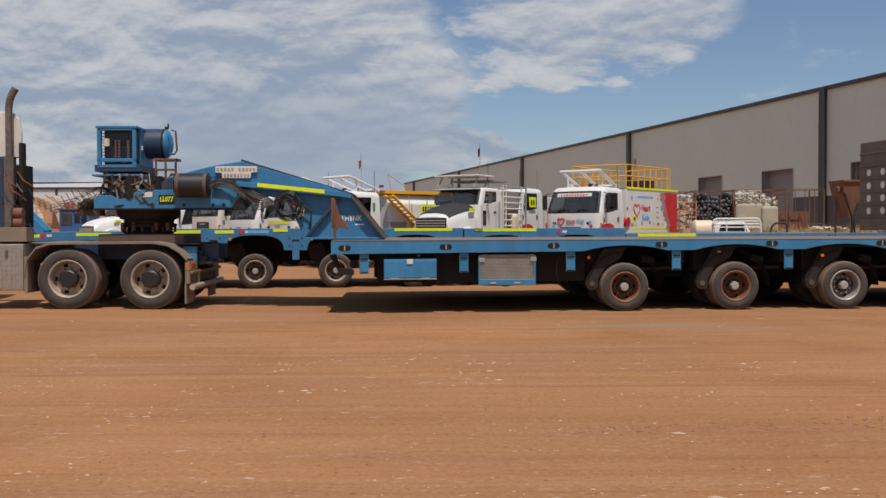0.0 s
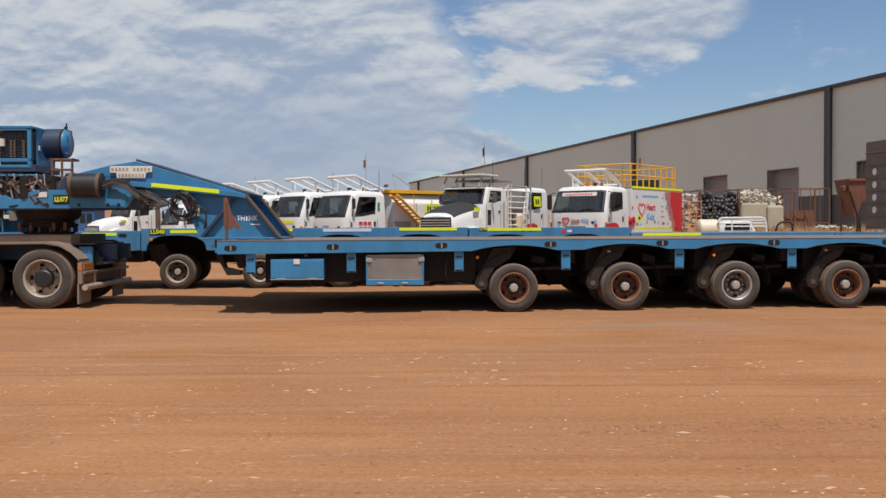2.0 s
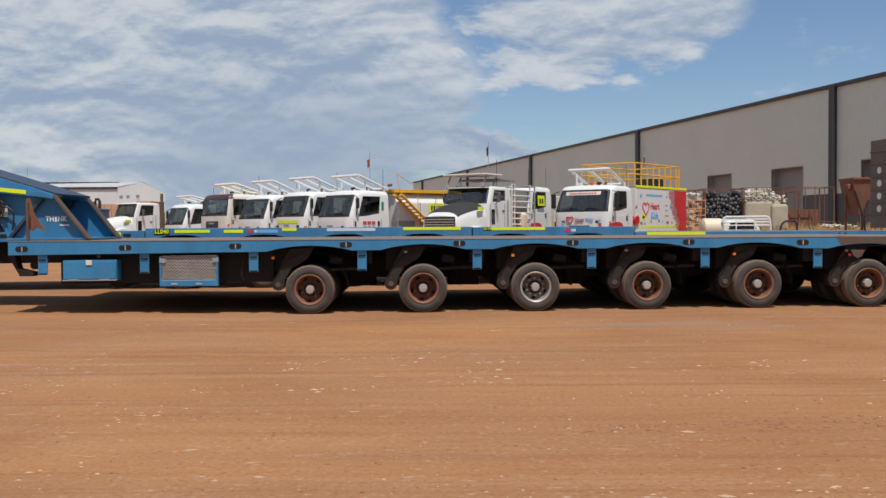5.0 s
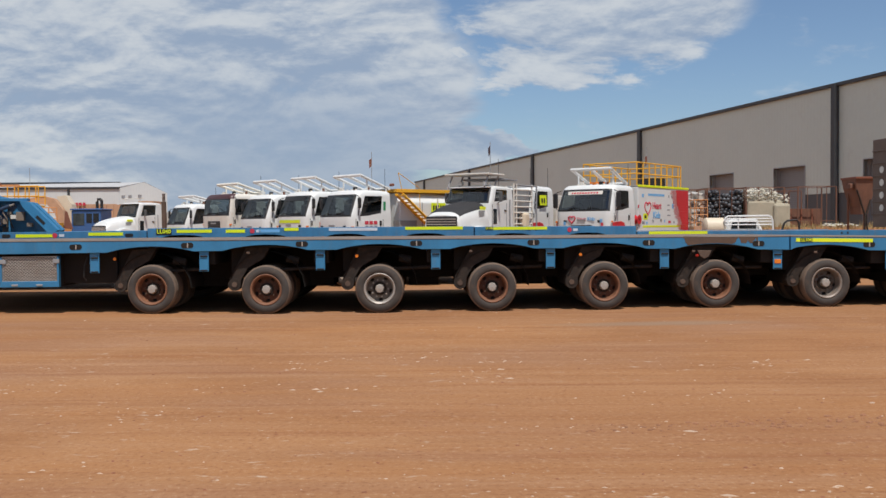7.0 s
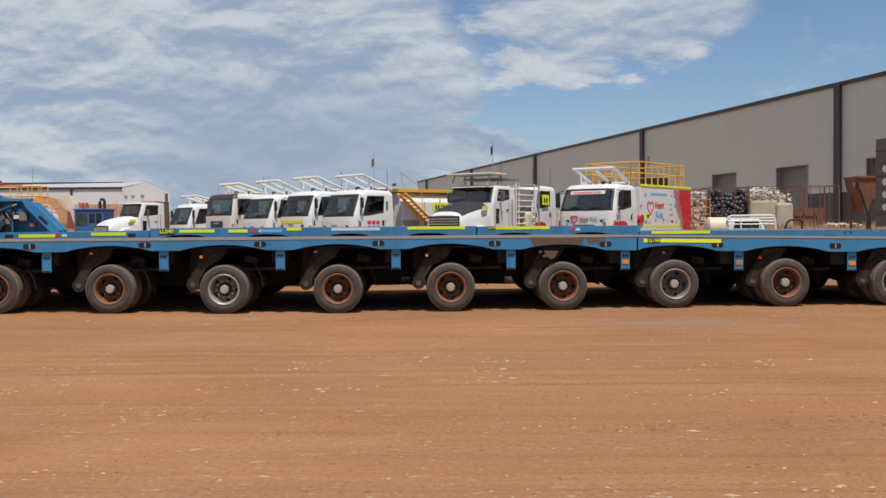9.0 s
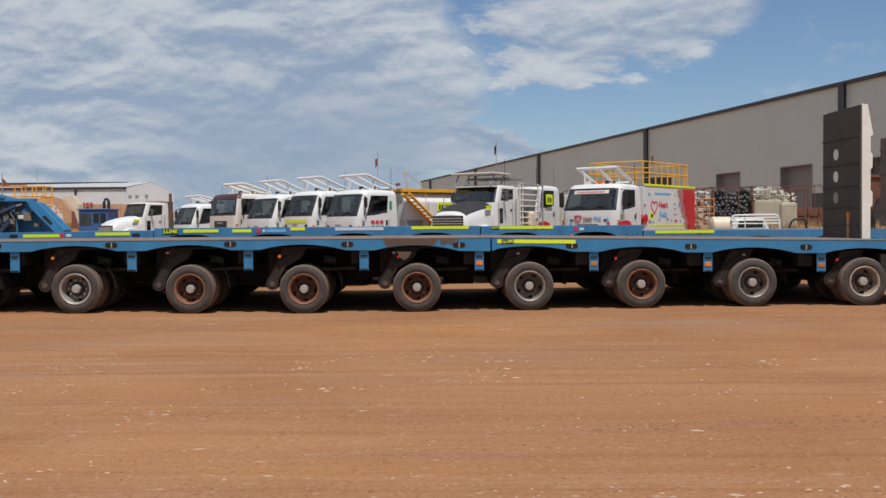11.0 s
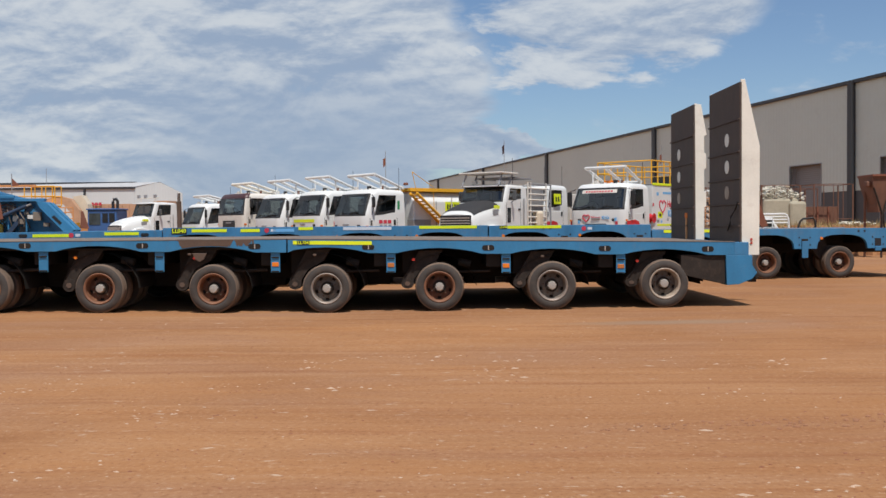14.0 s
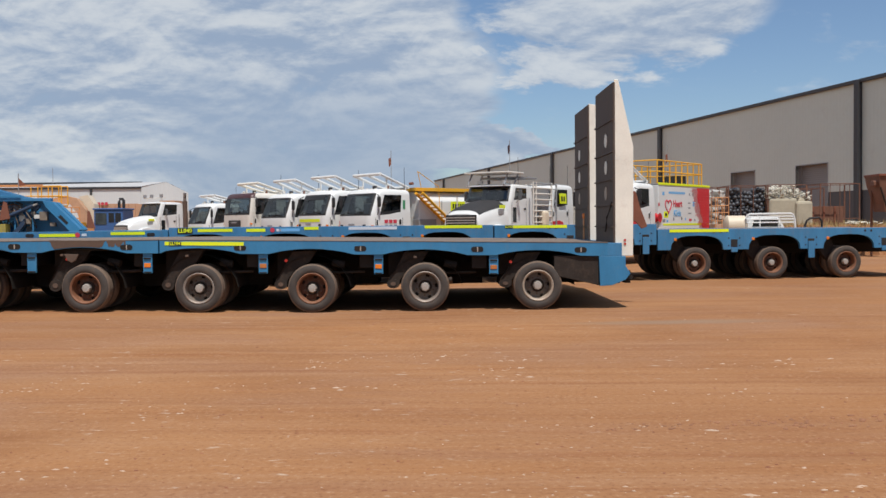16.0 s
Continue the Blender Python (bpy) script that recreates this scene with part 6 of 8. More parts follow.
def cab_shell(tk, h, depth, zb, zw, roof, lean, paint, x0=0.0, rc=0.20, bow=0.07, taper=0.07, drop=0.10, glass_to=0.20, visor_mat=None):
    """Rounded cab: sections lofted from floor to roof, with real openings for windscreen and side windows."""
    z1 = roof - glass_to
    sill = zw
    levels = [zb, zb + 0.30, sill - 0.28, sill - 0.03, sill + 0.035, sill + 0.14, (sill + z1) / 2 + 0.05, z1 - 0.07, z1 - 0.015, z1 + 0.04, roof - 0.07, roof - 0.02, roof]
    inset = [0.0] * 9 + [0.004, 0.035, 0.10, 0.26]
    us = [0.0, 0.06, 0.26, 0.32, 0.58, 0.80, 0.86]
    nc, nf = 6, 6

    def half(z, k):
        t = max(0.0, (z - zw) / (roof - zw))
        w = h * (1.0 - taper * t) - inset[k]
        fx = x0 - lean * max(0.0, (z - zw) / (z1 - zw)) * 0.95 - inset[k] * 1.1
        back = x0 - depth + inset[k] * 0.7
        pts = [(back + (fx - rc - back) * u / us[-1], w) for u in us]
        for i in range(1, nc + 1):
            a_ = math.pi / 2 * i / nc
            pts.append((fx - rc + rc * math.sin(a_), w - rc + rc * math.cos(a_)))
        yf = w - rc
        for i in range(1, nf // 2 + 1):
            pts.append((fx + bow * (1 - ((yf - yf * i / (nf // 2)) / yf) ** 2), yf - yf * i / (nf // 2)))
        return pts
    bm = bmesh.new()
    rows, coords = [], []
    ns = len(us)
    for k, z in enumerate(levels):
        hp = half(z, k)
        ring = [(x, y) for x, y in hp] + [(x, -y) for x, y in hp[-2::-1]]
        m_ = len(hp)
        cz = []
        for j, (x, y) in enumerate(ring):
            jj = j if j < m_ else 2 * m_ - 2 - j
            dz = 0.0
            if k in (3, 4, 5) and jj < ns:
                dz = 0.05 - (drop if jj >= 5 else drop * 0.75 if jj == 4 else 0.0)
            if k in (10, 11, 12):
                dz = -0.02 * (1 - min(1.0, jj / 5))
            cz.append((x, y, z + dz))
        coords.append(cz)
        rows.append([bm.verts.new(c) for c in cz])
    n = len(coords[0])
    scr_lo = ns + 2                     # first corner column of the screen
    gl_scr, gl_side = [], []
    for k in range(len(levels) - 1):
        for j in range(n - 1):
            jj = min(j, n - 2 - j)
            q = (rows[k][j], rows[k][j + 1], rows[k + 1][j + 1], rows[k + 1][j])
            in_scr = jj >= scr_lo and 3 <= k <= 8
            in_side = 2 <= jj <= 4 and 4 <= k <= 7
            if in_scr and jj >= scr_lo + 1 and 4 <= k <= 7:
                gl_scr.append((k, j))
                continue
            if in_side and k >= 5:
                gl_side.append((k, j))
                continue
            f = bm.faces.new(q)
            if in_scr or (in_side and k == 4):
                f.material_index = 1
            if visor_mat and 8 <= k <= 11 and jj >= ns - 1:
                f.material_index = 2
    bm.faces.new(rows[-1])
    bm.faces.new([r[0] for r in rows] + [r[-1] for r in rows[::-1]])
    cab = part("cab", bm, paint, tk, smooth=True)
    cab.data.materials.append(M["black"])
    cab.data.materials.append(M[visor_mat or "black"])
    for nm, cells in (("windscreen", gl_scr), ("side_window", [c for c in gl_side if c[1] < n // 2]), ("side_window", [c for c in gl_side if c[1] > n // 2])):
        g = bmesh.new()
        vs = {}
        for k, j in cells:
            for c in ((k, j), (k, j + 1), (k + 1, j + 1), (k + 1, j)):
                if c not in vs:
                    vs[c] = g.verts.new(coords[c[0]][c[1]])
            g.faces.new((vs[(k, j)], vs[(k, j + 1)], vs[(k + 1, j + 1)], vs[(k + 1, j)]))
        ob = part(nm, g, "pane" if nm == "windscreen" else "pane_side", cab, smooth=True)
        ob.visible_shadow = False
    return cab


def make_cabover(name, label, corner, roof=2.68, w=2.0, trim="white", rack=True, rack_mat="white", rack_up=0.50, body=None, stripe=False, visor=None, length=7.4, depth=1.75, red=False, paint="white", detail=True, turn=TRUCK_TURN, boxy=False):
    tk = truck_at(name, label, corner, w, turn)
    running_gear(tk, w, length)
    h = w / 2
    zb, zw, lean = 0.75, roof - (0.90 if not boxy else 0.86), 0.30 if not boxy else 0.12          # floor, waist, windscreen lean
    cab = cab_shell(tk, h, depth, zb, zw, roof, lean, paint, rc=0.30 if not boxy else 0.20, bow=0.06 if not boxy else 0.04, visor_mat="maroon" if visor == "maroon" else None)
    # lining, dash, seats and wheel behind the glass
    bx("lining", -depth + 0.10, -depth + 0.14, -h + 0.14, h - 0.14, zb + 0.2, roof - 0.12, "trimgrey", cab, bevel=0)
    for s in (1, -1):
        bx("seat", -1.15, -0.95, s * 0.48 - 0.24, s * 0.48 + 0.24, zb + 0.4, zw + 0.42, "seat", cab, bevel=0.06)
        bx("head_rest", -1.12, -1.0, s * 0.48 - 0.13, s * 0.48 + 0.13, zw + 0.44, zw + 0.62, "seat", cab, bevel=0.04)
    bx("head_lining", -depth + 0.2, -0.62, -h + 0.20, h - 0.20, roof - 0.13, roof - 0.11, "trimgrey", cab, bevel=0)
    bx("dashboard", -0.52, -0.13, -h + 0.16, h - 0.16, zb + 0.4, zw + 0.02, "black", cab, bevel=0.05)
    bx("cab_floor", -depth + 0.15, -0.2, -h + 0.1, h - 0.1, zb + 0.36, zb + 0.42, "black", cab, bevel=0)
    bm = bmesh.new()
    lathe(bm, [(-0.02, 0.20), (0.0, 0.22), (0.02, 0.20), (0.0, 0.18), (-0.02, 0.20)], 20)
    part("steering_wheel", bm, "black", cab, smooth=True, at=pose(-0.62, -0.48, zw + 0.12, 35, 0, 90))
    z0, z1 = zw + 0.03, roof - 0.20
    fx = lambda z: -lean * max(0.0, (z - zw) / (z1 - zw)) * 0.95
    bow = 0.06 if not boxy else 0.04
    face = lambda z, y: fx(z) + bow * (1 - min(1.0, abs(y) / (h - 0.3)) ** 2)
    strip = lambda nm, y0, y1, za, zb_, o, mat, par: panel(nm, ((face(za, y0) + o, y0, za), (face(za, y1) + o, y1, za), (face(zb_, y1) + o, y1, zb_), (face(zb_, y0) + o, y0, zb_)), 0.004, mat, par, bevel=0)
    if visor == "text":
        for i in range(-5, 5):
            strip("sun_strip", i * 0.135, (i + 1) * 0.135, z1 - 0.15, z1 - 0.03, 0.008, "offwhite", cab)
            strip("letter_bar", i * 0.108 + 0.015, i * 0.108 + 0.085, z1 - 0.12, z1 - 0.065, 0.016, "redtext", cab)
    elif visor == "black":
        for i in range(-5, 5):
            strip("sun_strip", i * 0.14, (i + 1) * 0.14, z1 - 0.16, z1 - 0.02, 0.008, "black", cab)
    for y in (-0.62, 0.10):
        pipe("wiper", [(face(z0, y) + 0.02, y, z0 - 0.03), (face(z0 + 0.06, y + 0.25) + 0.03, y + 0.25, z0 + 0.06), (face(z0 + 0.05, y + 0.55) + 0.03, y + 0.55, z0 + 0.05)], 0.012, "black", cab, seg=5)
    # sides: door seams, handles, mirrors on arms
    for s in (1, -1):
        xa, xb = -0.26, -depth + 0.42
        d = bx("door", xb - 0.06, xa + 0.02, s * (h + 0.002) - 0.006, s * (h + 0.002) + 0.006, zb + 0.06, zw - 0.16, paint, cab, bevel=0.004)
        for xx in (xa + 0.03, xb - 0.07):
            bx("door_gap", xx - 0.007, xx + 0.007, s * (h + 0.003) - 0.004, s * (h + 0.003) + 0.004, zb + 0.06, zw - 0.10, "trimgrey", d, bevel=0)
        bx("handle", xb + 0.00, xb + 0.09, s * (h + 0.01) - 0.012, s * (h + 0.01) + 0.02, zw - 0.34, zw - 0.16, "black", d, bevel=0.02)
        bx("grab_recess", xa - 0.06, xa + 0.0, s * (h + 0.01) - 0.008, s * (h + 0.01) + 0.008, zw - 0.36, zw - 0.18, "black", d, bevel=0.02)
        big = 1.0 if body is lube_body else 0.72
        m = bx("mirror", -0.34, -0.24, s * (h + 0.13) - 0.09 * big, s * (h + 0.13) + 0.09 * big, zw + 0.66 - 0.56 * big, zw + 0.62, "black", cab, "black side mirror", bevel=0.04)
        frame_of("mirror_arm", [((-0.29, s * (h + 0.12), zw + 0.63), (-0.36, s * (h - 0.07), zw + 0.70)), ((-0.29, s * (h + 0.12), zw + 0.66 - 0.56 * big), (-0.33, s * (h - 0.02), zw - 0.02))], 0.014, "black", m)
        bx("indicator", -0.16, -0.05, s * (h - 0.02) - 0.01, s * (h - 0.02) + 0.02, zw - 0.42, zw - 0.36, "amber", cab)
        if red:
            pr("corner_panel", [(-0.14, zb), (-1.05, zb), (-1.10, zb + 0.52), (-0.95, zb + 0.72), (-0.70, zb + 0.78), (-0.14, zb + 0.74)], min(s * (h - 0.02), s * (h + 0.012)), max(s * (h - 0.02), s * (h + 0.012)), "red", cab, "red lower corner sweep", bevel=0.01)
        if stripe:
            panel("reflective_strip", [(-0.25, s * (h + 0.016), zw - 0.52), (-depth + 0.05, s * (h + 0.016), zw - 0.44), (-depth + 0.05, s * (h + 0.016), zw - 0.35), (-0.25, s * (h + 0.016), zw - 0.43)][::(1 if s < 0 else -1)], 0.004, "tape", cab, bevel=0)
    # front face
    if boxy:
        g = bx("grille", 0.02, 0.06, -0.46, 0.46, zw - 0.66, zw - 0.24, "black", cab, "black barred grille", bevel=0.02)
        for i in range(4):
            bx("grille_bar", 0.055, 0.07, -0.44, 0.44, zw - 0.60 + 0.09 * i, zw - 0.58 + 0.09 * i, "trimgrey", g, bevel=0)
        bx("badge", 0.055, 0.075, -0.20, 0.20, zw - 0.36, zw - 0.30, "grey", g)
    else:
        bx("grille", 0.03, 0.088, -0.40, 0.40, zw - 0.64, zw - 0.50, "black", cab, bevel=0.02)
        bx("badge", 0.05, 0.09, -0.16, 0.16, zw - 0.36, zw - 0.30, "grey", cab)
        for s in (1, -1):
            bx("vent_slot", -0.02, 0.028, s * 0.66 - 0.07, s * 0.66 + 0.07, zw - 0.42, zw - 0.33, "black", cab, bevel=0.01)
    bx("bumper", -0.05, 0.12, -h, h, 0.45, 0.80, paint, tk, bevel=0.04)
    for s in (1, -1):
        bx("headlight", -0.08, 0.05, s * (h - 0.28) - 0.2, s * (h - 0.28) + 0.2, 0.84, 1.02, "tape_w", cab, bevel=0.03)
    if stripe:
        for i in range(-4, 4):
            strip("reflective_strip", i * 0.17, (i + 1) * 0.17, zw - 0.26, zw - 0.15, 0.006, "tape", cab)
    for i in range(5):
        bx("roof_light", -0.66, -0.58, -0.5 + 0.25 * i - 0.03, -0.5 + 0.25 * i + 0.03, roof - 0.02, roof + 0.03, "offwhite", cab, bevel=0.01)
    if rack:
        zt, zr = roof + rack_up, roof + 0.06
        xf, xr = -0.62, -1.85
        ys = (-0.76, 0.0, 0.76)
        rods = [((xf, y, zt), (xr, y * 0.95, zr)) for y in ys] + [((xf, -0.80, zt), (xf, 0.80, zt)), ((xr, -0.78, zr), (xr, 0.78, zr))]
        rk = frame_of("roof_guard_bar", rods, 0.055, rack_mat, tk, "tubular roof guard", seg=8)
        for y in (-0.8, 0.8):
            cyl_rods = [((xr + 0.15, y, zr), (xr + 0.15, y, roof - 0.08)), ((-0.95, y * 0.85, roof - 0.02), (-0.95, y * 0.85, zt - 0.15))]
            frame_of("rack_leg", cyl_rods, 0.03, rack_mat, rk)
        bx("work_lamp", -0.72, -0.62, -0.45, -0.30, roof - 0.01, roof + 0.11, "offwhite", rk, bevel=0.02)
        bx("work_lamp", -0.72, -0.62, 0.30, 0.45, roof - 0.01, roof + 0.11, "black", rk, bevel=0.02)
        rod("beacon", (-1.30, 0.30, roof - 0.01), (-1.30, 0.30, roof + 0.13), 0.05, "rust", rk, seg=12)
    if body:
        body(tk, w, roof)
    else:
        bx("body_box", -length, -depth - 0.25, -h, h, 0.95, roof - 0.35, "offwhite", tk, bevel=0.03)
    rod("aerial", (-depth + 0.1, h - 0.2, roof - 0.05), (-depth + 0.1, h - 0.2, roof + 0.75), 0.008, "black", tk, seg=5)
    return tk


def tank_body(tk, w, roof):
    """White tank with yellow walkway and side stairs."""
    h = w / 2
    bm = bmesh.new()
    pts = [(-h, 1.05), (-h, 2.25), (-h + 0.28, 2.58), (h - 0.28, 2.58), (h, 2.25), (h, 1.05)]
    a = [bm.verts.new((-2.15, y, z)) for y, z in pts]
    b = [bm.verts.new((-7.2, y, z)) for y, z in pts]
    bm.faces.new(a)
    bm.faces.new(b[::-1])
    for i in range(6):
        bm.faces.new((a[i], b[i], b[(i + 1) % 6], a[(i + 1) % 6]))
    t = part("tank", bm, "white", tk, "white steel water tank", bevel=0.04)
    for x in (-3.2, -4.5, -5.8):
        bx("seam", x - 0.02, x + 0.02, -h - 0.006, h + 0.006, 1.05, 2.25, "grey", t)
    bx("walkway", -7.2, -2.05, -h + 0.1, h - 0.05, 2.60, 2.72, "yellow", tk, "yellow tank-top walkway")
    st = frame_of("stairs", [((-1.95, h + 0.04, 2.52), (-3.75, h + 0.04, 1.15)), ((-1.95, h + 0.42, 2.52), (-3.75, h + 0.42, 1.15))], 0.05, "yellow", tk, "yellow side stairs")
    for i in range(12):
        u = (i + 0.5) / 12
        bx("tread", -1.95 - 1.8 * u - 0.09, -1.95 - 1.8 * u + 0.09, h + 0.04, h + 0.42, 2.52 - 1.37 * u - 0.02, 2.52 - 1.37 * u + 0.02, "yellow", st)
    frame_of("handrail", [((-1.95, h + 0.42, 2.52), (-1.75, h + 0.42, 3.25)), ((-1.75, h + 0.42, 3.25), (-2.7, h + 0.42, 2.75)), ((-2.7, h + 0.42, 2.75), (-2.75, h + 0.42, 1.95))], 0.012, "yellow", st)
    panel("number_sign", [(-3.62, h + 0.02, 1.90), (-4.32, h + 0.02, 1.90), (-4.32, h + 0.02, 2.24), (-3.62, h + 0.02, 2.24)][::-1], 0.006, "tape", tk, "yellow fleet number sign")
    for i in range(5):
        panel("number_bar", [(-3.70 - 0.115 * i, h + 0.028, 1.98), (-3.77 - 0.115 * i, h + 0.028, 1.98), (-3.77 - 0.115 * i, h + 0.028, 2.15), (-3.70 - 0.115 * i, h + 0.028, 2.15)][::-1], 0.004, "blacktext", tk, bevel=0)
    frame_of("pipework", [((-5.6, h + 0.06, 1.1), (-5.6, h + 0.06, 2.5)), ((-6.1, h + 0.06, 1.1), (-6.1, h + 0.06, 2.5)), ((-3.9, h + 0.05, 1.1), (-3.9, h + 0.05, 2.4))], 0.025, "offwhite", tk)
    bx("pump_box", -2.9, -2.1, h - 0.3, h + 0.05, 1.05, 1.6, "grey", tk)
    rod("hose_roll", (-1.98, 0.70, 2.86), (-1.98, 0.86, 2.86), 0.05, "rustred", tk)


def lube_body(tk, w, roof):
    """Service body with printed side: heart sign, words and a red rear."""
    h = w / 2 + 0.04
    bx("service_body", -6.3, -1.95, -h, h, 0.95, 2.74, "white", tk, "white printed service body", bevel=0.03)
    bx("top_strip", -6.3, -1.95, h - 0.02, h + 0.02, 2.74, 2.82, "tape", tk)
    bx("top_deck", -6.3, -1.95, -h, h - 0.03, 2.745, 2.79, "grey", tk)
    zz = lambda x0, x1, z0, z1, mat, name="print", o=0.004: panel(name, [(x0, h + o, z0), (x1, h + o, z0), (x1, h + o, z1), (x0, h + o, z1)][::-1], 0.004, mat, tk, bevel=0)
    # red rear with a ragged printed edge
    rg = random.Random(2)
    for i in range(17):
        z = 1.0 + 0.1 * i
        zz(-4.95 - 0.045 * (16 - i) - 0.22 * rg.random(), -6.28, z, z + 0.096, "red", "red_print")
    # thin streaks that fade the red into the white
    for i in range(42):
        z = 1.02 + 0.04 * i
        x = -4.95 - 0.018 * (41 - i)
        zz(x + 0.10 + 0.30 * rg.random(), x - 0.20, z, z + 0.014, "red", "red_streak", 0.010)
    # open heart drawn as a bent ribbon
    pts = []
    for i in range(25):
        t = math.pi * 2 * i / 24
        hx, hz = 16 * math.sin(t) ** 3, 13 * math.cos(t) - 5 * math.cos(2 * t) - 2 * math.cos(3 * t) - math.cos(4 * t)
        pts.append((-2.72 - hx * 0.0160, h - 0.030, 2.00 + hz * 0.0165))
    pipe("heart_outline", pts, 0.050, "redtext", tk, "red heart outline", seg=6)
    side = pose(0, 0, 0, 90, 0, 180)
    words("lettering", "Heart", 0.33, pose(-3.46, h + 0.008, 2.08) @ side, "redtext", tk, width=0.74)
    words("lettering", "Kids", 0.33, pose(-3.44, h + 0.008, 1.74) @ side, "bluetext", tk, width=0.6)
    zz(-2.75, -4.1, 2.44, 2.52, "bluetext", "text_bar")
    for x, z, wd, ht, mat in ((-2.55, 2.38, .22, .16, "bluetext"), (-5.0, 2.40, .12, .12, "greytext"), (-5.3, 2.40, .12, .12, "greytext"), (-4.9, 2.10, .3, .06, "greytext"), (-4.9, 1.92, .3, .06, "greytext"),
                              (-4.9, 1.72, .4, .06, "greytext"), (-5.0, 1.45, .3, .12, "redtext"), (-4.25, 1.5, .12, .14, "blacktext"), (-3.5, 1.48, .14, .14, "greytext"), (-2.55, 1.42, .3, .14, "greytext"),
                              (-5.5, 1.45, .14, .1, "greytext"), (-5.35, 2.0, .22, .24, "bluetext"), (-2.2, 2.0, .14, .14, "redtext"), (-2.9, 1.42, .2, .1, "bluetext"), (-4.6, 1.48, .12, .12, "bluetext")):
        zz(x * 0.9 + 0.05, x * 0.9 + 0.05 - wd * 0.7, z, z + ht * 0.75, mat, "print_mark")
    zz(-2.35, -2.7, 1.58, 1.80, "tape", "fleet_sign")
    zz(-2.44, -2.60, 1.64, 1.74, "blacktext", "sign_bar", 0.009)
    zz(-2.3, -6.25, 1.30, 1.37, "tape", "reflective_strip")
    # hose reel at the front corner
    bm = bmesh.new()
    lathe(bm, [(-0.07, 0.04), (-0.07, 0.17), (-0.04, 0.12), (0.04, 0.12), (0.07, 0.17), (0.07, 0.04)], 20)
    part("hose_reel", bm, "red", tk, "red hose reel", smooth=True, at=pose(-1.95, h - 0.02, 1.58))
    # yellow guard rails on the roof
    z0, z1, z2 = 2.79, 3.22, 3.62
    xs = [-2.0, -2.5, -3.0, -3.5, -4.0, -4.5, -5.0, -5.5, -5.75]
    for y in (-h + 0.08, h - 0.08):
        rods = [((x, y, z0), (x, y, z2)) for x in xs] + [((xs[0], y, z), (xs[-1], y, z)) for z in (z1, z2)]
        frame_of("guard_rail", rods, 0.026, "yellow", tk, "yellow roof guard rail")
    for x in (xs[0], xs[-1]):
        frame_of("guard_rail", [((x, -h + 0.08, z), (x, h - 0.08, z)) for z in (z1, z2)], 0.026, "yellow", tk)
    bx("roof_box", -5.6, -4.8, -0.3, 0.5, 2.79, 3.18, "black", tk)
    bx("beacon_bar", -1.15, -1.0, -0.28, 0.28, roof + 0.0, roof + 0.12, "amber", tk, bevel=0.03)
    rod("flag_pole", (-6.3, -0.6, 2.79), (-6.3, -0.6, 4.5), 0.012, "grey", tk, seg=5)
    pr("flag", [(-6.29, 4.15), (-6.12, 4.1), (-6.16, 3.75), (-6.29, 3.85)], -0.605, -0.595, "rustred", tk, "small red flag", bevel=0)


def cab_signs(tk, w, roof):
    h = w / 2
    bx("body_box", -7.4, -2.0, -h, h, 0.95, 2.4, "offwhite", tk, bevel=0.03)
    for i in range(3):
        panel("red_square", [(-0.62 - 0.19 * i, h + 0.018, roof - 1.27), (-0.77 - 0.19 * i, h + 0.018, roof - 1.27), (-0.77 - 0.19 * i, h + 0.018, roof - 1.14), (-0.62 - 0.19 * i, h + 0.018, roof - 1.14)][::-1], 0.004, "redtext", tk, bevel=0)


def isuzu_tank(tk, w, roof):
    h = w / 2
    tank_body(tk, w, roof)
    for i in range(3):
        panel("red_square", [(-0.60 - 0.19 * i, h + 0.018, roof - 1.19), (-0.75 - 0.19 * i, h + 0.018, roof - 1.19), (-0.75 - 0.19 * i, h + 0.018, roof - 1.07), (-0.60 - 0.19 * i, h + 0.018, roof - 1.07)][::-1], 0.004, "redtext", tk, bevel=0)
        panel("letter_bar", [(-0.62 - 0.19 * i, h + 0.018, roof - 1.36), (-0.75 - 0.19 * i, h + 0.018, roof - 1.36), (-0.75 - 0.19 * i, h + 0.018, roof - 1.24), (-0.62 - 0.19 * i, h + 0.018, roof - 1.24)][::-1], 0.004, "greytext", tk, bevel=0)
    panel("green_mark", [(-1.42, h + 0.002, roof - 0.70), (-1.52, h + 0.002, roof - 0.70), (-1.52, h + 0.002, roof - 0.40), (-1.42, h + 0.002, roof - 0.40)][::-1], 0.004, M["green"], tk, bevel=0)
    rod("flag_pole", (-2.0, -0.4, 2.5), (-2.0, -0.4, 4.1), 0.012, "grey", tk, seg=5)
    pr("flag", [(-1.99, 3.85), (-1.88, 3.8), (-1.90, 3.5), (-1.99, 3.6)], -0.405, -0.395, "rustred", tk, "small red flag", bevel=0)


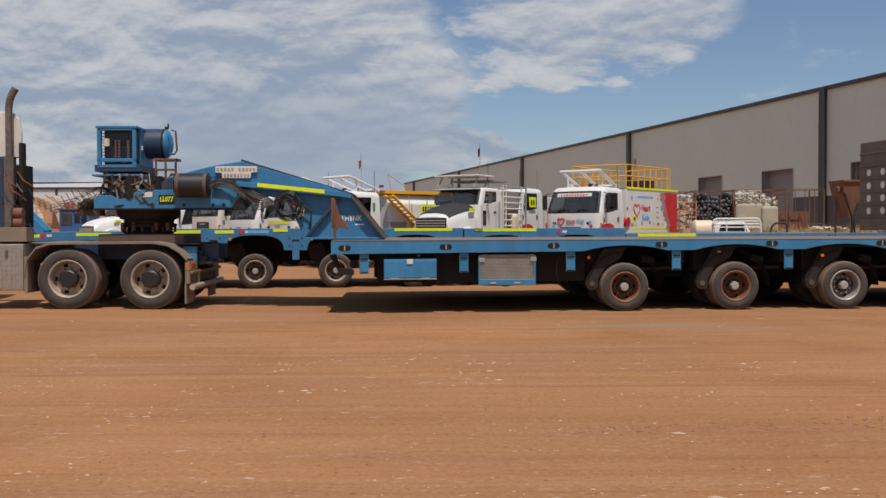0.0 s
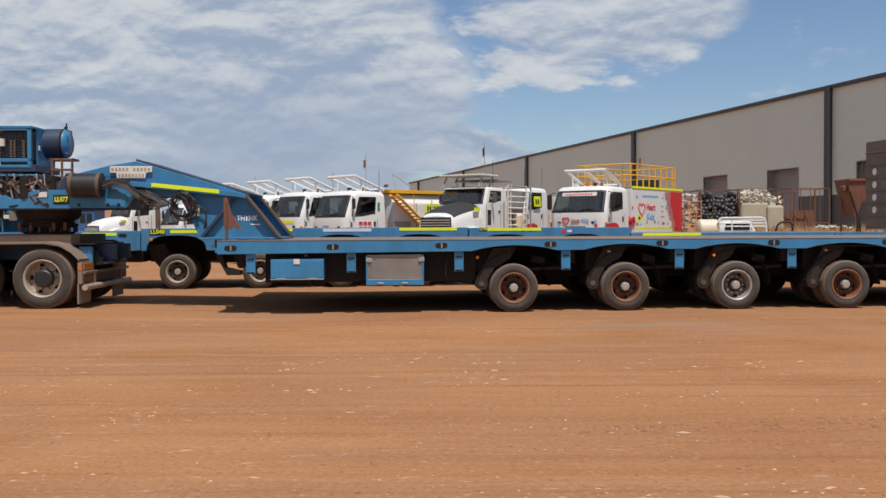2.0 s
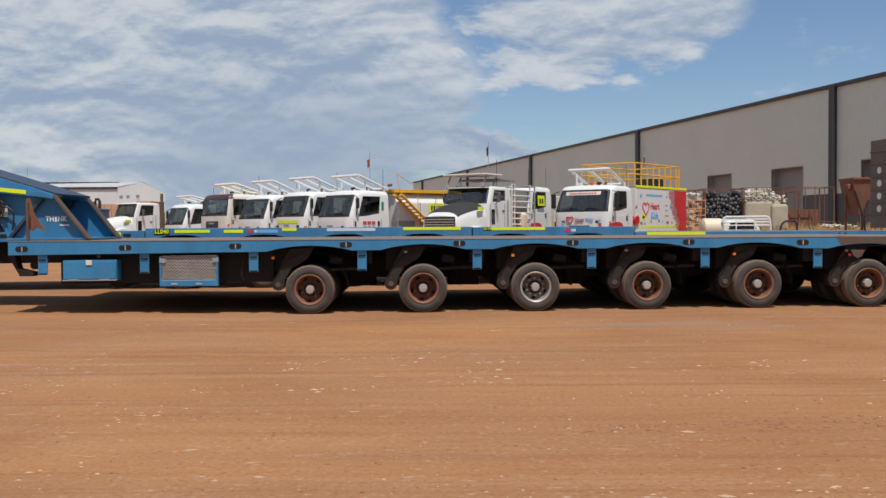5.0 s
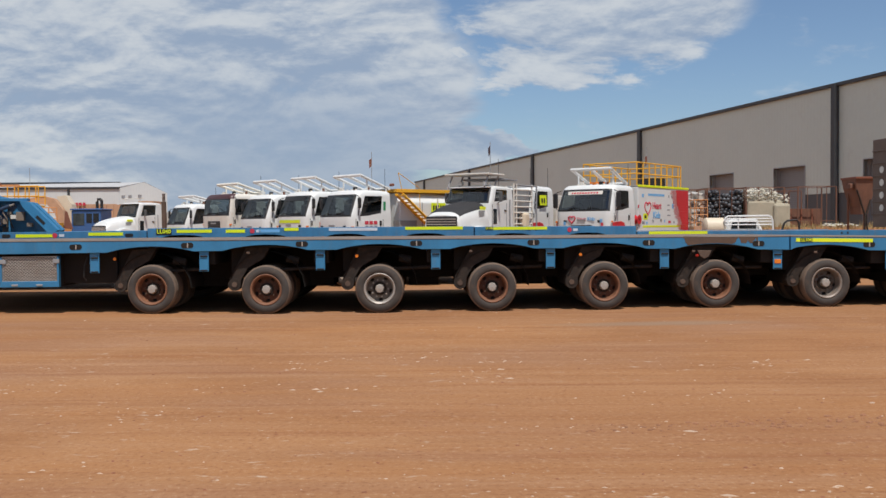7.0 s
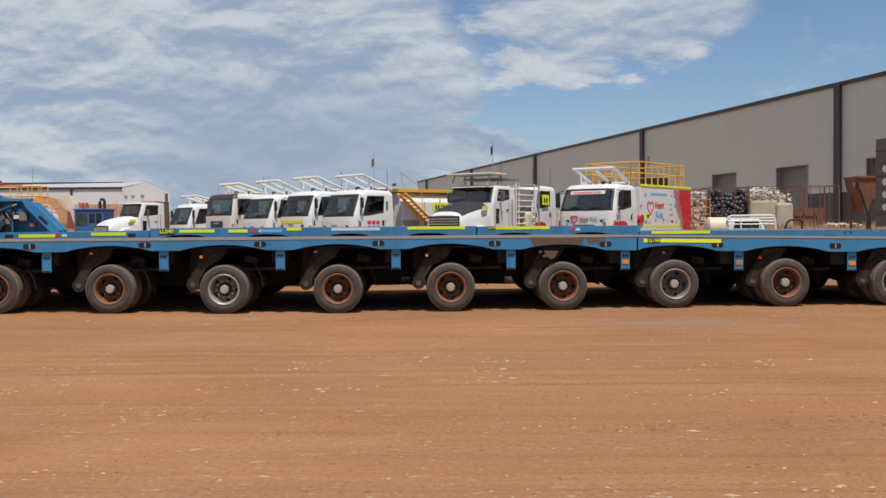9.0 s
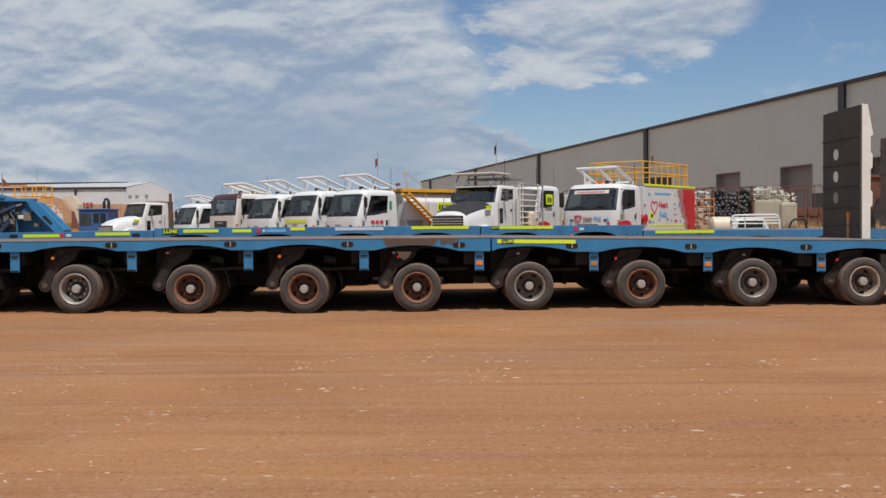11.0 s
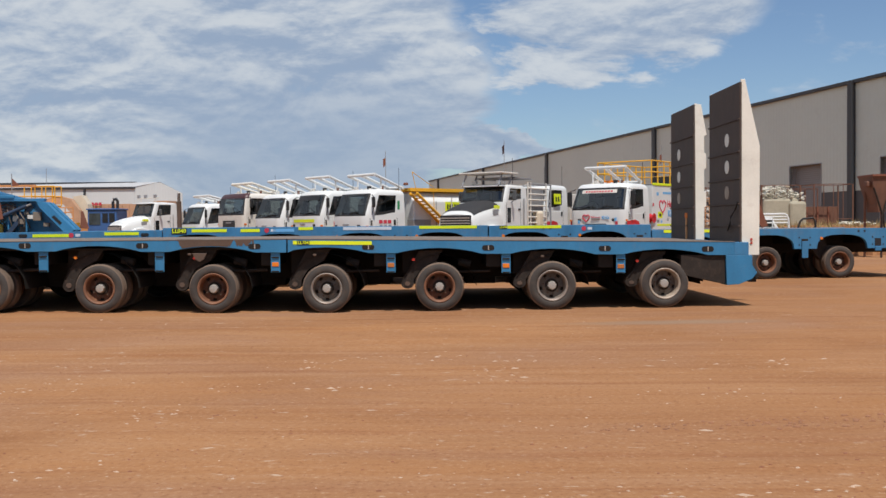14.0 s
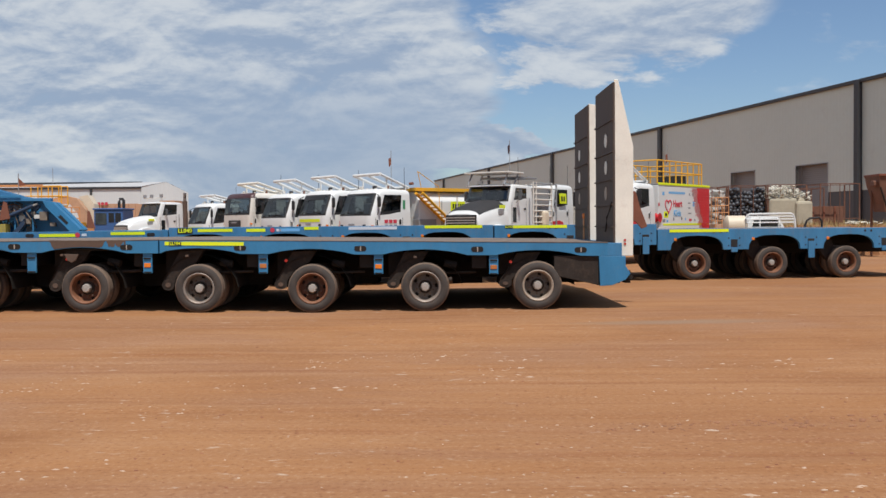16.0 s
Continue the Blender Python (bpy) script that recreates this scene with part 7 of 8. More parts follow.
M["green"] = plain("green_lettering", (0.03, 0.25, 0.10), 0.5)
make_cabover("service_truck", "white cab-over water truck with yellow stairs and roof guard", (-3.12, 31.5), 2.66, body=isuzu_tank, stripe=False, turn=222.0)
make_cabover("service_truck", "white cab-over truck with yellow stripe and roof guard", (-4.95, 33.5), 2.70, stripe=True, visor="black", body=cab_signs, turn=222.0)
make_cabover("service_truck", "white cab-over truck with dark windscreen and roof guard", (-6.68, 35.0), 2.64, rack_up=0.52, turn=222.0)
make_cabover("service_truck", "white cab-over truck with maroon roof visor and roof guard", (-8.50, 37.0), 2.75, visor="maroon", rack_mat="cream", rack_up=0.40, paint="offwhite", w=2.1, turn=224.0, boxy=True)
make_cabover("service_truck", "white cab-over truck with yellow door stripe", (-11.4, 41.0), 2.45, stripe=True, rack_up=0.35, turn=220.0)
make_cabover("service_truck", "white cab-over truck with fleet sign and red corner", (3.35, 36.0), 2.95, rack=False, red=True)
make_cabover("service_truck", "white cab-over lube truck with heart print and yellow rails", (5.68, 31.5), 2.80, w=2.22, rack_up=0.55, body=lube_body, visor="text", red=True)


def make_bonneted(name, label, corner, roof, w=1.95, hood="black", turn=TRUCK_TURN, rack=True, screen=0.58):
    """Conventional truck: corner is the cab's front left corner."""
    tk = truck_at(name, label, corner, w, turn)
    running_gear(tk, w, 4.4, axles=(0.75, -3.4))
    h = w / 2
    zw = roof - screen
    cab = cab_shell(tk, h, 1.65, 0.9, zw, roof, 0.24, "white", x0=0.1, rc=0.22, bow=0.05, taper=0.05, drop=0.06, glass_to=0.13)
    bx("lining", -1.45, -1.41, -h + 0.14, h - 0.14, 1.1, roof - 0.12, "trimgrey", cab, bevel=0)
    bx("dashboard", -0.42, 0.0, -h + 0.14, h - 0.14, 1.1, zw + 0.0, "black", cab, bevel=0.05)
    bx("cab_floor", -1.4, 0.0, -h + 0.1, h - 0.1, 1.08, 1.12, "black", cab, bevel=0)
    for s in (1, -1):
        bx("seat", -1.10, -0.92, s * 0.42 - 0.22, s * 0.42 + 0.22, 1.2, zw + 0.32, "seat", cab, bevel=0.06)
        bx("door_gap", -0.10, -0.085, s * (h + 0.002) - 0.004, s * (h + 0.002) + 0.004, 0.95, zw - 0.06, "trimgrey", cab, bevel=0)
        bx("door_gap", -1.10, -1.085, s * (h + 0.002) - 0.004, s * (h + 0.002) + 0.004, 0.95, zw - 0.02, "trimgrey", cab, bevel=0)
        bx("handle", -1.04, -0.92, s * (h + 0.01) - 0.01, s * (h + 0.01) + 0.015, zw - 0.30, zw - 0.24, "black", cab, bevel=0.01)
        mr = bx("mirror", -0.42, -0.34, s * (h + 0.16) - 0.07, s * (h + 0.16) + 0.07, zw + 0.02, zw + 0.36, "trimgrey", cab, "grey side mirror", bevel=0.03)
        frame_of("mirror_arm", [((-0.38, s * (h + 0.15), zw + 0.34), (-0.42, s * (h - 0.05), zw + 0.36)), ((-0.38, s * (h + 0.15), zw + 0.04), (-0.40, s * (h - 0.01), zw - 0.06))], 0.014, "grey", mr)
        bx("kick_window", -0.40, -0.16, s * (h + 0.004) - 0.006, s * (h + 0.004) + 0.006, zw - 0.72, zw - 0.22, "glass", cab, bevel=0.02)
        rod("hand_rail", (-1.25, s * (h + 0.05), 1.15), (-1.25, s * (h + 0.05), zw + 0.1), 0.018, "grey", cab, seg=6)
    bx("visor", -0.22, 0.06, -h + 0.10, h - 0.10, roof - 0.095, roof - 0.055, "white", cab, bevel=0.02)
    # bonnet: rounded sections falling to the grille
    secs = [(0.05, zw + 0.03, h - 0.05), (0.35, zw - 0.01, h - 0.06), (0.70, zw - 0.07, h - 0.08), (1.05, zw - 0.15, h - 0.11), (1.35, zw - 0.24, h - 0.15), (1.55, zw - 0.33, h - 0.19), (1.66, zw - 0.44, h - 0.25)]
    n = 24

    def section(x, zt, hw, k0=0, k1=n, lift=0.0):
        out = []
        for k in range(k0, k1 + 1):
            t = math.pi * k / n
            c, sn = -math.cos(t), math.sin(t)
            out.append((x, math.copysign(abs(c) ** 0.62, c) * hw, 0.95 + (zt - 0.95) * sn ** 0.42 + lift))
        return out
    bm = bmesh.new()
    rows = [[bm.verts.new(p) for p in section(*sc)] for sc in secs]
    for r0, r1 in zip(rows, rows[1:]):
        for i in range(n):
            bm.faces.new((r0[i], r0[i + 1], r1[i + 1], r1[i]))
    bm.faces.new(rows[-1])
    hd = part("bonnet", bm, "white", tk, smooth=True)
    bm = bmesh.new()
    rows = [[bm.verts.new(p) for p in section(*sc, k0=5, k1=n - 5, lift=0.012)] for sc in secs[:-1]]
    for r0, r1 in zip(rows, rows[1:]):
        for i in range(n - 10):
            bm.faces.new((r0[i], r0[i + 1], r1[i + 1], r1[i]))
    part("bonnet_cover", bm, M["hoodblack"] if hood == "black" else hood, hd, "matt black bonnet top" if hood == "black" else "", smooth=True)
    for s in (1, -1):
        bm = bmesh.new()
        ring = [(0.75 + 0.80 * math.cos(t), 0.62 + 0.78 * math.sin(t)) for t in [math.pi * k / 10 for k in range(11)]]
        prism(bm, ring + [(0.0, 0.62), (1.5, 0.62)][:0], min(s * (h - 0.32), s * (h + 0.08)), max(s * (h - 0.32), s * (h + 0.08)))
        part("fender", bm, "white", tk, bevel=0.05)
        bx("headlight", 1.40, 1.52, s * (h - 0.12) - 0.15, s * (h - 0.12) + 0.15, 0.95, 1.2, "tape_w", tk)
        bx("air_intake", 0.30, 0.62, s * (h - 0.10) - 0.02, s * (h - 0.10) + 0.02, zw - 0.46, zw - 0.28, "grey", hd)
        bx("fleet_sign", 0.2, 0.55, s * (h - 0.10) - 0.012, s * (h - 0.10) + 0.012, zw - 0.26, zw - 0.15, "tape", hd)
    g = bx("grille", 1.62, 1.69, -h + 0.32, h - 0.32, 0.95, zw - 0.47, "black", tk, "black barred grille", bevel=0.03)
    for i in range(6):
        z = 1.20 + i * (zw - 0.56 - 1.20) / 5
        bx("grille_bar", 1.685, 1.71, -h + 0.35, h - 0.35, z - 0.022, z + 0.014, "hub", g)
    bx("bumper", 1.5, 1.78, -h - 0.1, h + 0.1, 0.5, 0.85, "white", tk, bevel=0.04)
    if rack:
        bx("light_board", -1.05, 0.10, -h + 0.05, h - 0.05, roof + 0.34, roof + 0.40, "offwhite", tk, "flat white roof shade", bevel=0.02)
        bx("rear_shade", -2.1, -0.9, -h + 0.1, h - 0.1, roof + 0.20, roof + 0.26, "grey", tk)
        for x in (-0.6, 0.1):
            for y in (-h + 0.2, h - 0.2):
                rod("shade_post", (x, y, roof - 0.05), (x - 0.3, y, roof + 0.35), 0.03, "grey", tk, seg=6)
        for y in (-0.5, 0.45):
            bx("roof_lamp", -0.3, -0.18, y, y + 0.18, roof + 0.01, roof + 0.13, "offwhite", tk)
        # ladder rack behind the cab
        zs = [1.45 + 0.2 * i for i in range(7)]
        rods = [((x, h, 0.9), (x, h, roof + 0.1)) for x in (-1.62, -1.82, -3.02)] + [((-1.62, h, z), (-3.02, h, z)) for z in zs]
        frame_of("ladder_rack", rods, 0.032, "offwhite", tk, "pale steel ladder rack")
        frame_of("rack_rail", [((-1.75, h, roof + 0.05), (-3.4, h, roof + 0.05)), ((-1.75, -h, roof + 0.05), (-3.4, -h, roof + 0.05)), ((-3.4, h, 0.9), (-3.4, h, roof + 0.05)), ((-3.4, -h, roof + 0.05), (-3.4, h, roof + 0.05))], 0.028, "grey", tk)
        bx("equipment_box", -3.3, -1.85, -h + 0.15, h - 0.25, 0.95, roof - 0.1, "grey", tk)
        bx("rolled_cover", -2.65, -2.25, h - 0.15, h + 0.12, 1.3, 1.85, "poly", tk, "rolled tan cover", bevel=0.08)
        rod("aerial", (-2.9, h, roof), (-2.9, h, roof + 0.7), 0.008, "black", tk, seg=5)
        rod("aerial", (-0.9, h - 0.2, roof), (-0.9, h - 0.2, roof + 0.9), 0.008, "black", tk, seg=5)
        rod("flag_pole", (-3.2, -h, roof), (-3.2, -h, roof + 1.75), 0.012, "grey", tk, seg=5)
        pr("flag", [(-3.19, roof + 1.6), (-3.05, roof + 1.5), (-3.08, roof + 1.2), (-3.19, roof + 1.3)], -h - 0.005, -h + 0.005, "maroon", tk, "small dark flag", bevel=0)
    else:
        st = rod("exhaust_stack", (-1.66, h + 0.02, 0.9), (-1.66, h + 0.02, roof + 0.48), 0.08, "chrome", tk, "brown exhaust stack")
        rod("heat_shield", (-1.66, h + 0.02, 1.0), (-1.66, h + 0.02, roof + 0.05), 0.13, "brown_steel", st)
        bx("body_box", -4.4, -1.9, -h, h, 0.95, roof - 0.5, "offwhite", tk)
        frame_of("roof_bar", [((-0.4, -h, roof + 0.22), (-0.4, h, roof + 0.22)), ((-0.4, -0.6, roof), (-0.4, -0.6, roof + 0.22)), ((-0.4, 0.6, roof), (-0.4, 0.6, roof + 0.22))], 0.025, "offwhite", tk)
        for y in (-h, -0.3, 0.5):
            bx("roof_lamp", -0.42, -0.34, y, y + 0.2, roof + 0.24, roof + 0.40, "grey", tk)
    return tk


M["hoodblack"] = surf("matt_black_bonnet", (0.022, 0.022, 0.024), 0.75, var=0.2, dust=0.15, dustcol=(0.08, 0.06, 0.05))
make_bonneted("bonneted_truck", "white bonneted truck with matt black bonnet and ladder rack", (1.60, 31.0), 2.76, w=1.80, turn=238.0)
make_bonneted("bonneted_truck", "white bonneted truck with brown exhaust stack and roof lamps", (-15.72, 48.0), 2.72, w=1.75, hood="white", rack=False, turn=235.0, screen=0.74)
# the fleet sign in the side window of the truck behind
for ob in list(scene.objects):
    if ob.name.startswith("service_truck") and "fleet sign" in ob.get("label", ""):
        sg = panel("fleet_sign", [(-0.62, 1.085, 2.18), (-1.12, 1.085, 2.18), (-1.12, 1.065, 2.58), (-0.62, 1.065, 2.58)][::-1], 0.006, "tape", ob, "yellow fleet number sign")
        for i in range(2):
            panel("number_bar", [(-0.72 - 0.17 * i, 1.096, 2.28), (-0.82 - 0.17 * i, 1.096, 2.28), (-0.82 - 0.17 * i, 1.086, 2.46), (-0.72 - 0.17 * i, 1.086, 2.46)][::-1], 0.004, "blacktext", ob, bevel=0)


# ---- yard clutter on the far right ----
def cage(label, x0, x1, y0, y1, top, nx=3, mat="rust"):
    cg = thing("stillage_cage", label, "cage", pose(x0, y0, 0), group="yard stillages")
    w, d = x1 - x0, y1 - y0
    for x in (0, w):
        for y in (0, d):
            bx("corner_post", x - 0.026, x + 0.026, y - 0.026, y + 0.026, 0.0, top, mat, cg, bevel=0)
    for z in (0.15, top * 0.5, top):
        for y in (0, d):
            bx("rail", 0, w, y - 0.015, y + 0.015, z - 0.016, z + 0.016, mat, cg, bevel=0)
        for x in (0, w):
            bx("rail", x - 0.015, x + 0.015, 0.03, d - 0.03, z - 0.016, z + 0.016, mat, cg, bevel=0)
    for i in range(1, nx):
        bx("upright", w * i / nx - 0.013, w * i / nx + 0.013, -0.013, 0.013, 0.15, top, mat, cg, bevel=0)
    bx("base_tray", 0, w, 0, d, 0.12, 0.2, mat, cg)
    return cg


def make_clutter():
    rg = random.Random(21)
    # balls
    cg = cage("rusty steel cage heaped with black poly balls", 11.75, 13.40, 41.5, 43.2, 3.0)
    bm = bmesh.new()
    bmesh.ops.create_icosphere(bm, subdivisions=2, radius=0.105)
    for f in bm.faces:
        f.smooth = True
    me = bpy.data.meshes.new("ball")
    bm.to_mesh(me)
    bm.free()
    me.materials.append(M["ball"])
    for k in range(13):
        for i in range(9):
            for j in range(2):
                z = 0.95 + 0.155 * k
                if z > 2.82 + 0.12 * math.sin(i * 0.9 + 1.0):
                    continue
                o = new("ball", me)
                o.parent = cg
                o.matrix_basis = pose(0.12 + 0.172 * i + (0.08 if k % 2 else 0) + rg.uniform(-.045, .045), 0.14 + 0.2 * j + rg.uniform(-.07, .07), z + rg.uniform(-.045, .045), rg.random() * 90, 0, 0)
    bx("filler", 0.05, 1.6, 0.42, 1.6, 0.2, 2.45, "ball", cg)
    bx("filler", 0.05, 1.6, 0.05, 1.6, 0.2, 0.86, "ball", cg)
    # white sacks heaped in bulk bags
    cg = cage("rusty cage heaped with folded white sacks", 13.42, 15.1, 41.3, 43.0, 3.02)
    bx("bulk_bag", 0.02, 1.62, -0.10, 1.6, 0.2, 2.45, "bag", cg, "sagging cream bulk bag", bevel=0.12)
    bx("bulk_bag", 1.15, 1.90, -0.25, 0.6, 0.0, 2.30, "bag", cg, bevel=0.12)
    bm = bmesh.new()
    for k in range(340):
        x, y, z = rg.uniform(0.05, 1.85), rg.uniform(-0.15, 1.3), rg.uniform(2.40, 3.02)
        if z > 3.1 - 0.5 * abs(x - 0.75) ** 1.6:
            z -= 0.3
        L_ = rg.uniform(0.06, 0.14)
        m = Matrix.Translation((x, y, z)) @ Euler((rg.uniform(-0.5, 0.5), rg.uniform(-0.45, 0.45), rg.random() * 6)).to_matrix().to_4x4() @ Matrix.Diagonal((L_, 0.05, 0.028, 1))
        r = bmesh.ops.create_icosphere(bm, subdivisions=1, radius=1.0, matrix=m)
    tagged(part("sack_pile", bm, M["sack"], cg, "loose folded white sacks"), kind="stuff")
    # white pipe ends behind, empty rusty cages
    cg = cage("rusty cage with pale plastic pipes", 10.75, 11.7, 41.6, 43.0, 2.95, mat="rust")
    for k in range(46):
        x, z = rg.uniform(0.08, 0.95), rg.uniform(1.2, 2.75)
        rod("pipe", (x, 0.1, z), (x, 1.2, z + 0.1), 0.07, "offwhite", cg, seg=8)
    cage("empty rusty steel stillage cage", 15.75, 17.45, 41.4, 43.0, 3.05, nx=4)
    cage("empty rusty steel stillage cage", 15.2, 16.9, 44.0, 45.6, 2.95, nx=3)
    sk = thing("skip_bin", "rusty pink-brown steel skip bin", "bin", pose(15.9, 43.6, 0))
    bx("shell", 0, 1.8, 0, 1.0, 0.0, 2.1, "rust", sk)
    for x in (0.3, 0.8, 1.3):
        bx("rib", x, x + 0.08, -0.05, 0.0, 0.0, 2.1, "rustred", sk)
    # yellow rail cage
    yc = thing("yellow_rail_stand", "yellow tubular rail stand with side bars", "rail", pose(9.22, 34.2, 0))
    frame_of("stand_frame", [((x, y, 0), (x, y, 2.3)) for x in (0, .24, .48) for y in (0, .6)] + [((0, y, z), (.48, y, z)) for y in (0, .6) for z in (1.45, 1.75, 2.0, 2.3)] + [((x, 0, z), (x, .6, z)) for x in (0, .48) for z in (1.5, 2.3)], 0.016, "orange", yc)
    bx("base_box", -0.03, 0.52, 0, 0.62, 0.0, 1.33, "tan", yc)
    # poly drums
    dr = thing("poly_drum", "cream plastic drum on its stand", "drum", pose(8.55, 30.3, 0))
    bm = bmesh.new()
    lathe(bm, [(-0.34, 0.0), (-0.34, 0.22), (-0.28, 0.31), (0.28, 0.31), (0.34, 0.22), (0.34, 0.0)], 24)
    part("drum", bm, "poly", dr, smooth=True, at=pose(0.25, 0, 1.30, 0, 0, 90))
    bx("stand", -0.2, 0.7, -0.3, 0.3, 0.0, 0.98, "rust", dr)
    # ute with a white tubular rack
    ut = thing("utility_vehicle", "white utility with tubular tray rack", "vehicle", pose(9.05, 30.0, 0))
    rods = []
    for z in (1.38, 1.48, 1.57):
        rods.append(((0.02, 0, z), (1.53, 0, z)))
    frame_of("tray_rack", rods + [((x, 0, 0.8), (x, 0, 1.6)) for x in (0.45, 1.05)], 0.022, "white", ut, "white tubular rack")
    pipe("rack_hoop", [(0, 0, 0.8), (0, 0, 1.5), (0.04, 0, 1.60), (0.12, 0, 1.65), (1.42, 0, 1.66), (1.50, 0, 1.62), (1.55, 0, 1.5), (1.58, 0, 0.8)], 0.032, "white", ut)
    pr("cab", [(0.15, 0.8), (0.15, 1.2), (0.32, 1.55), (1.2, 1.57), (1.42, 1.2), (1.42, 0.8)], 0.5, 2.0, "white", ut, bevel=0.05)
    pr("rear_window", [(0.36, 1.25), (0.42, 1.50), (1.16, 1.51), (1.28, 1.25)], 0.485, 0.498, "glass", ut)
    bx("tray", -0.1, 1.7, -0.3, 0.4, 0.55, 0.85, "white", ut)
    for x in (0.2, 1.4):
        for y in (-0.2, 1.7):
            rod("wheel", (x, y, 0.34), (x, y + 0.22, 0.34), 0.34, "tyre", ut, seg=20)
    bx("underbody", 0.0, 1.6, 0.0, 2.2, 0.3, 0.6, "under", ut)
    # black hoop
    hp = thing("pipe_hoop", "bent black steel hoop standing on the ground", "pipe", pose(10.95, 30.2, 0))
    pipe("hoop", [(0, 0, 0), (0.03, 0, 1.2), (0.10, 0, 1.42), (0.20, 0, 1.50), (0.5, 0, 1.52), (0.58, 0, 1.42), (0.62, 0, 0)], 0.035, "black", hp)
    # hopper
    hp = thing("steel_hopper", "rusty steel hopper on a raking frame", "hopper", pose(15.95, 36.0, 0) @ Matrix.Diagonal((0.62, 1, 1, 1)))
    bm = bmesh.new()
    lv = [(3.20, 0.0, 1.25), (3.12, -0.04, 1.29), (2.78, 0.04, 1.22), (2.05, 0.36, 0.92), (1.75, 0.42, 0.84)]
    rows = [[bm.verts.new(p) for p in ((a, 0.3 * (3.2 - z) * 0.4, z), (b, 0.3 * (3.2 - z) * 0.4, z), (b, 1.3 - 0.3 * (3.2 - z) * 0.4, z), (a, 1.3 - 0.3 * (3.2 - z) * 0.4, z))] for z, a, b in lv]
    for r0, r1 in zip(rows, rows[1:]):
        for i in range(4):
            bm.faces.new((r0[i], r0[(i + 1) % 4], r1[(i + 1) % 4], r1[i]))
    part("bin", bm, "rust", hp)
    bx("rim_plate", -0.06, 1.31, -0.05, 1.36, 3.12, 3.20, "rustred", hp)
    frame_of("leg", [((0.1, 0.1, 2.7), (0.55, 0.0, 1.7)), ((0.55, 0.0, 1.7), (0.42, -0.1, 0.0)), ((0.55, 0.0, 1.7), (1.1, 0.1, 0.0)), ((0.95, 0.1, 2.3), (0.5, 0.0, 1.5))], 0.05, "arm", hp)
    bx("outlet", -0.25, 0.02, 0.2, 0.5, 2.72, 2.95, "rust", hp, bevel=0.05)
    for x in (0.1, 1.15):
        bx("post", x, x + 0.1, 0.9, 1.0, 0, 2.6, "rust", hp)
    # wrapped bundle and low bank with dry grass
    bm = bmesh.new()
    for k in range(30):
        m = Matrix.Translation((16.5 + rg.uniform(0, 1.4), 40.6 + rg.uniform(-.3, .3), 1.24 + rg.uniform(0, 0.12))) @ Euler((rg.uniform(-.5, .5), rg.uniform(-.4, .4), rg.random() * 6)).to_matrix().to_4x4() @ Matrix.Diagonal((0.18, 0.09, 0.05, 1))
        bmesh.ops.create_icosphere(bm, subdivisions=1, radius=1.0, matrix=m)
    tagged(part("plastic_sheeting", bm, M["sack"]), "crumpled white plastic sheeting on a bank", "sheeting", kind="stuff")
    verts, faces = [], []
    n = 60
    for i in range(n + 1):
        x = 10.6 + 9.0 * i / n
        for y, z in ((38.6, 0.0), (39.4, 1.12), (40.0, 1.22), (41.4, 1.18), (46, 0.6), (48, 0.0)):
            verts.append((x, y + 0.2 * math.sin(i * 1.7), z * min(1, i / 4, (n - i) / 4) + (0.06 * math.sin(i * 2.3) if 0 < z else 0)))
    for i in range(n):
        for j in range(5):
            faces.append((i * 6 + j, (i + 1) * 6 + j, (i + 1) * 6 + j + 1, i * 6 + j + 1))
    me = bpy.data.meshes.new("earth_bank")
    me.from_pydata(verts, [], faces)
    me.materials.append(M["ground"])
    tagged(new("earth_bank", me), "low bank of dry red earth", "bank", kind="structure")
    verts, faces = [], []
    for k in range(2600):
        x, y = rg.uniform(11.0, 19.4), rg.uniform(39.0, 41.2)
        a, hgt = rg.random() * 6.3, rg.uniform(0.12, 0.42) * (1.0 if rg.random() < 0.4 else 0.6)
        b0 = (0.9 if y < 39.5 else 1.15)
        o = len(verts)
        dx, dy = 0.018 * math.cos(a), 0.018 * math.sin(a)
        lx, ly = rg.uniform(-.12, .12), rg.uniform(-.12, .12)
        verts += [(x - dx, y - dy, b0), (x + dx, y + dy, b0), (x + lx, y + ly, b0 + hgt)]
        faces.append((o, o + 1, o + 2))
    me = bpy.data.meshes.new("dry_grass")
    me.from_pydata(verts, [], faces)
    me.materials.append(M["plant_dry"])
    tagged(new("dry_grass", me), "dry yellow grass tufts on the bank", "grass", kind="stuff")


M["sack"] = surf("folded_white_sack", (0.62, 0.59, 0.50), 0.8, var=0.15, big=4.0, bump=0.2)
make_clutter()


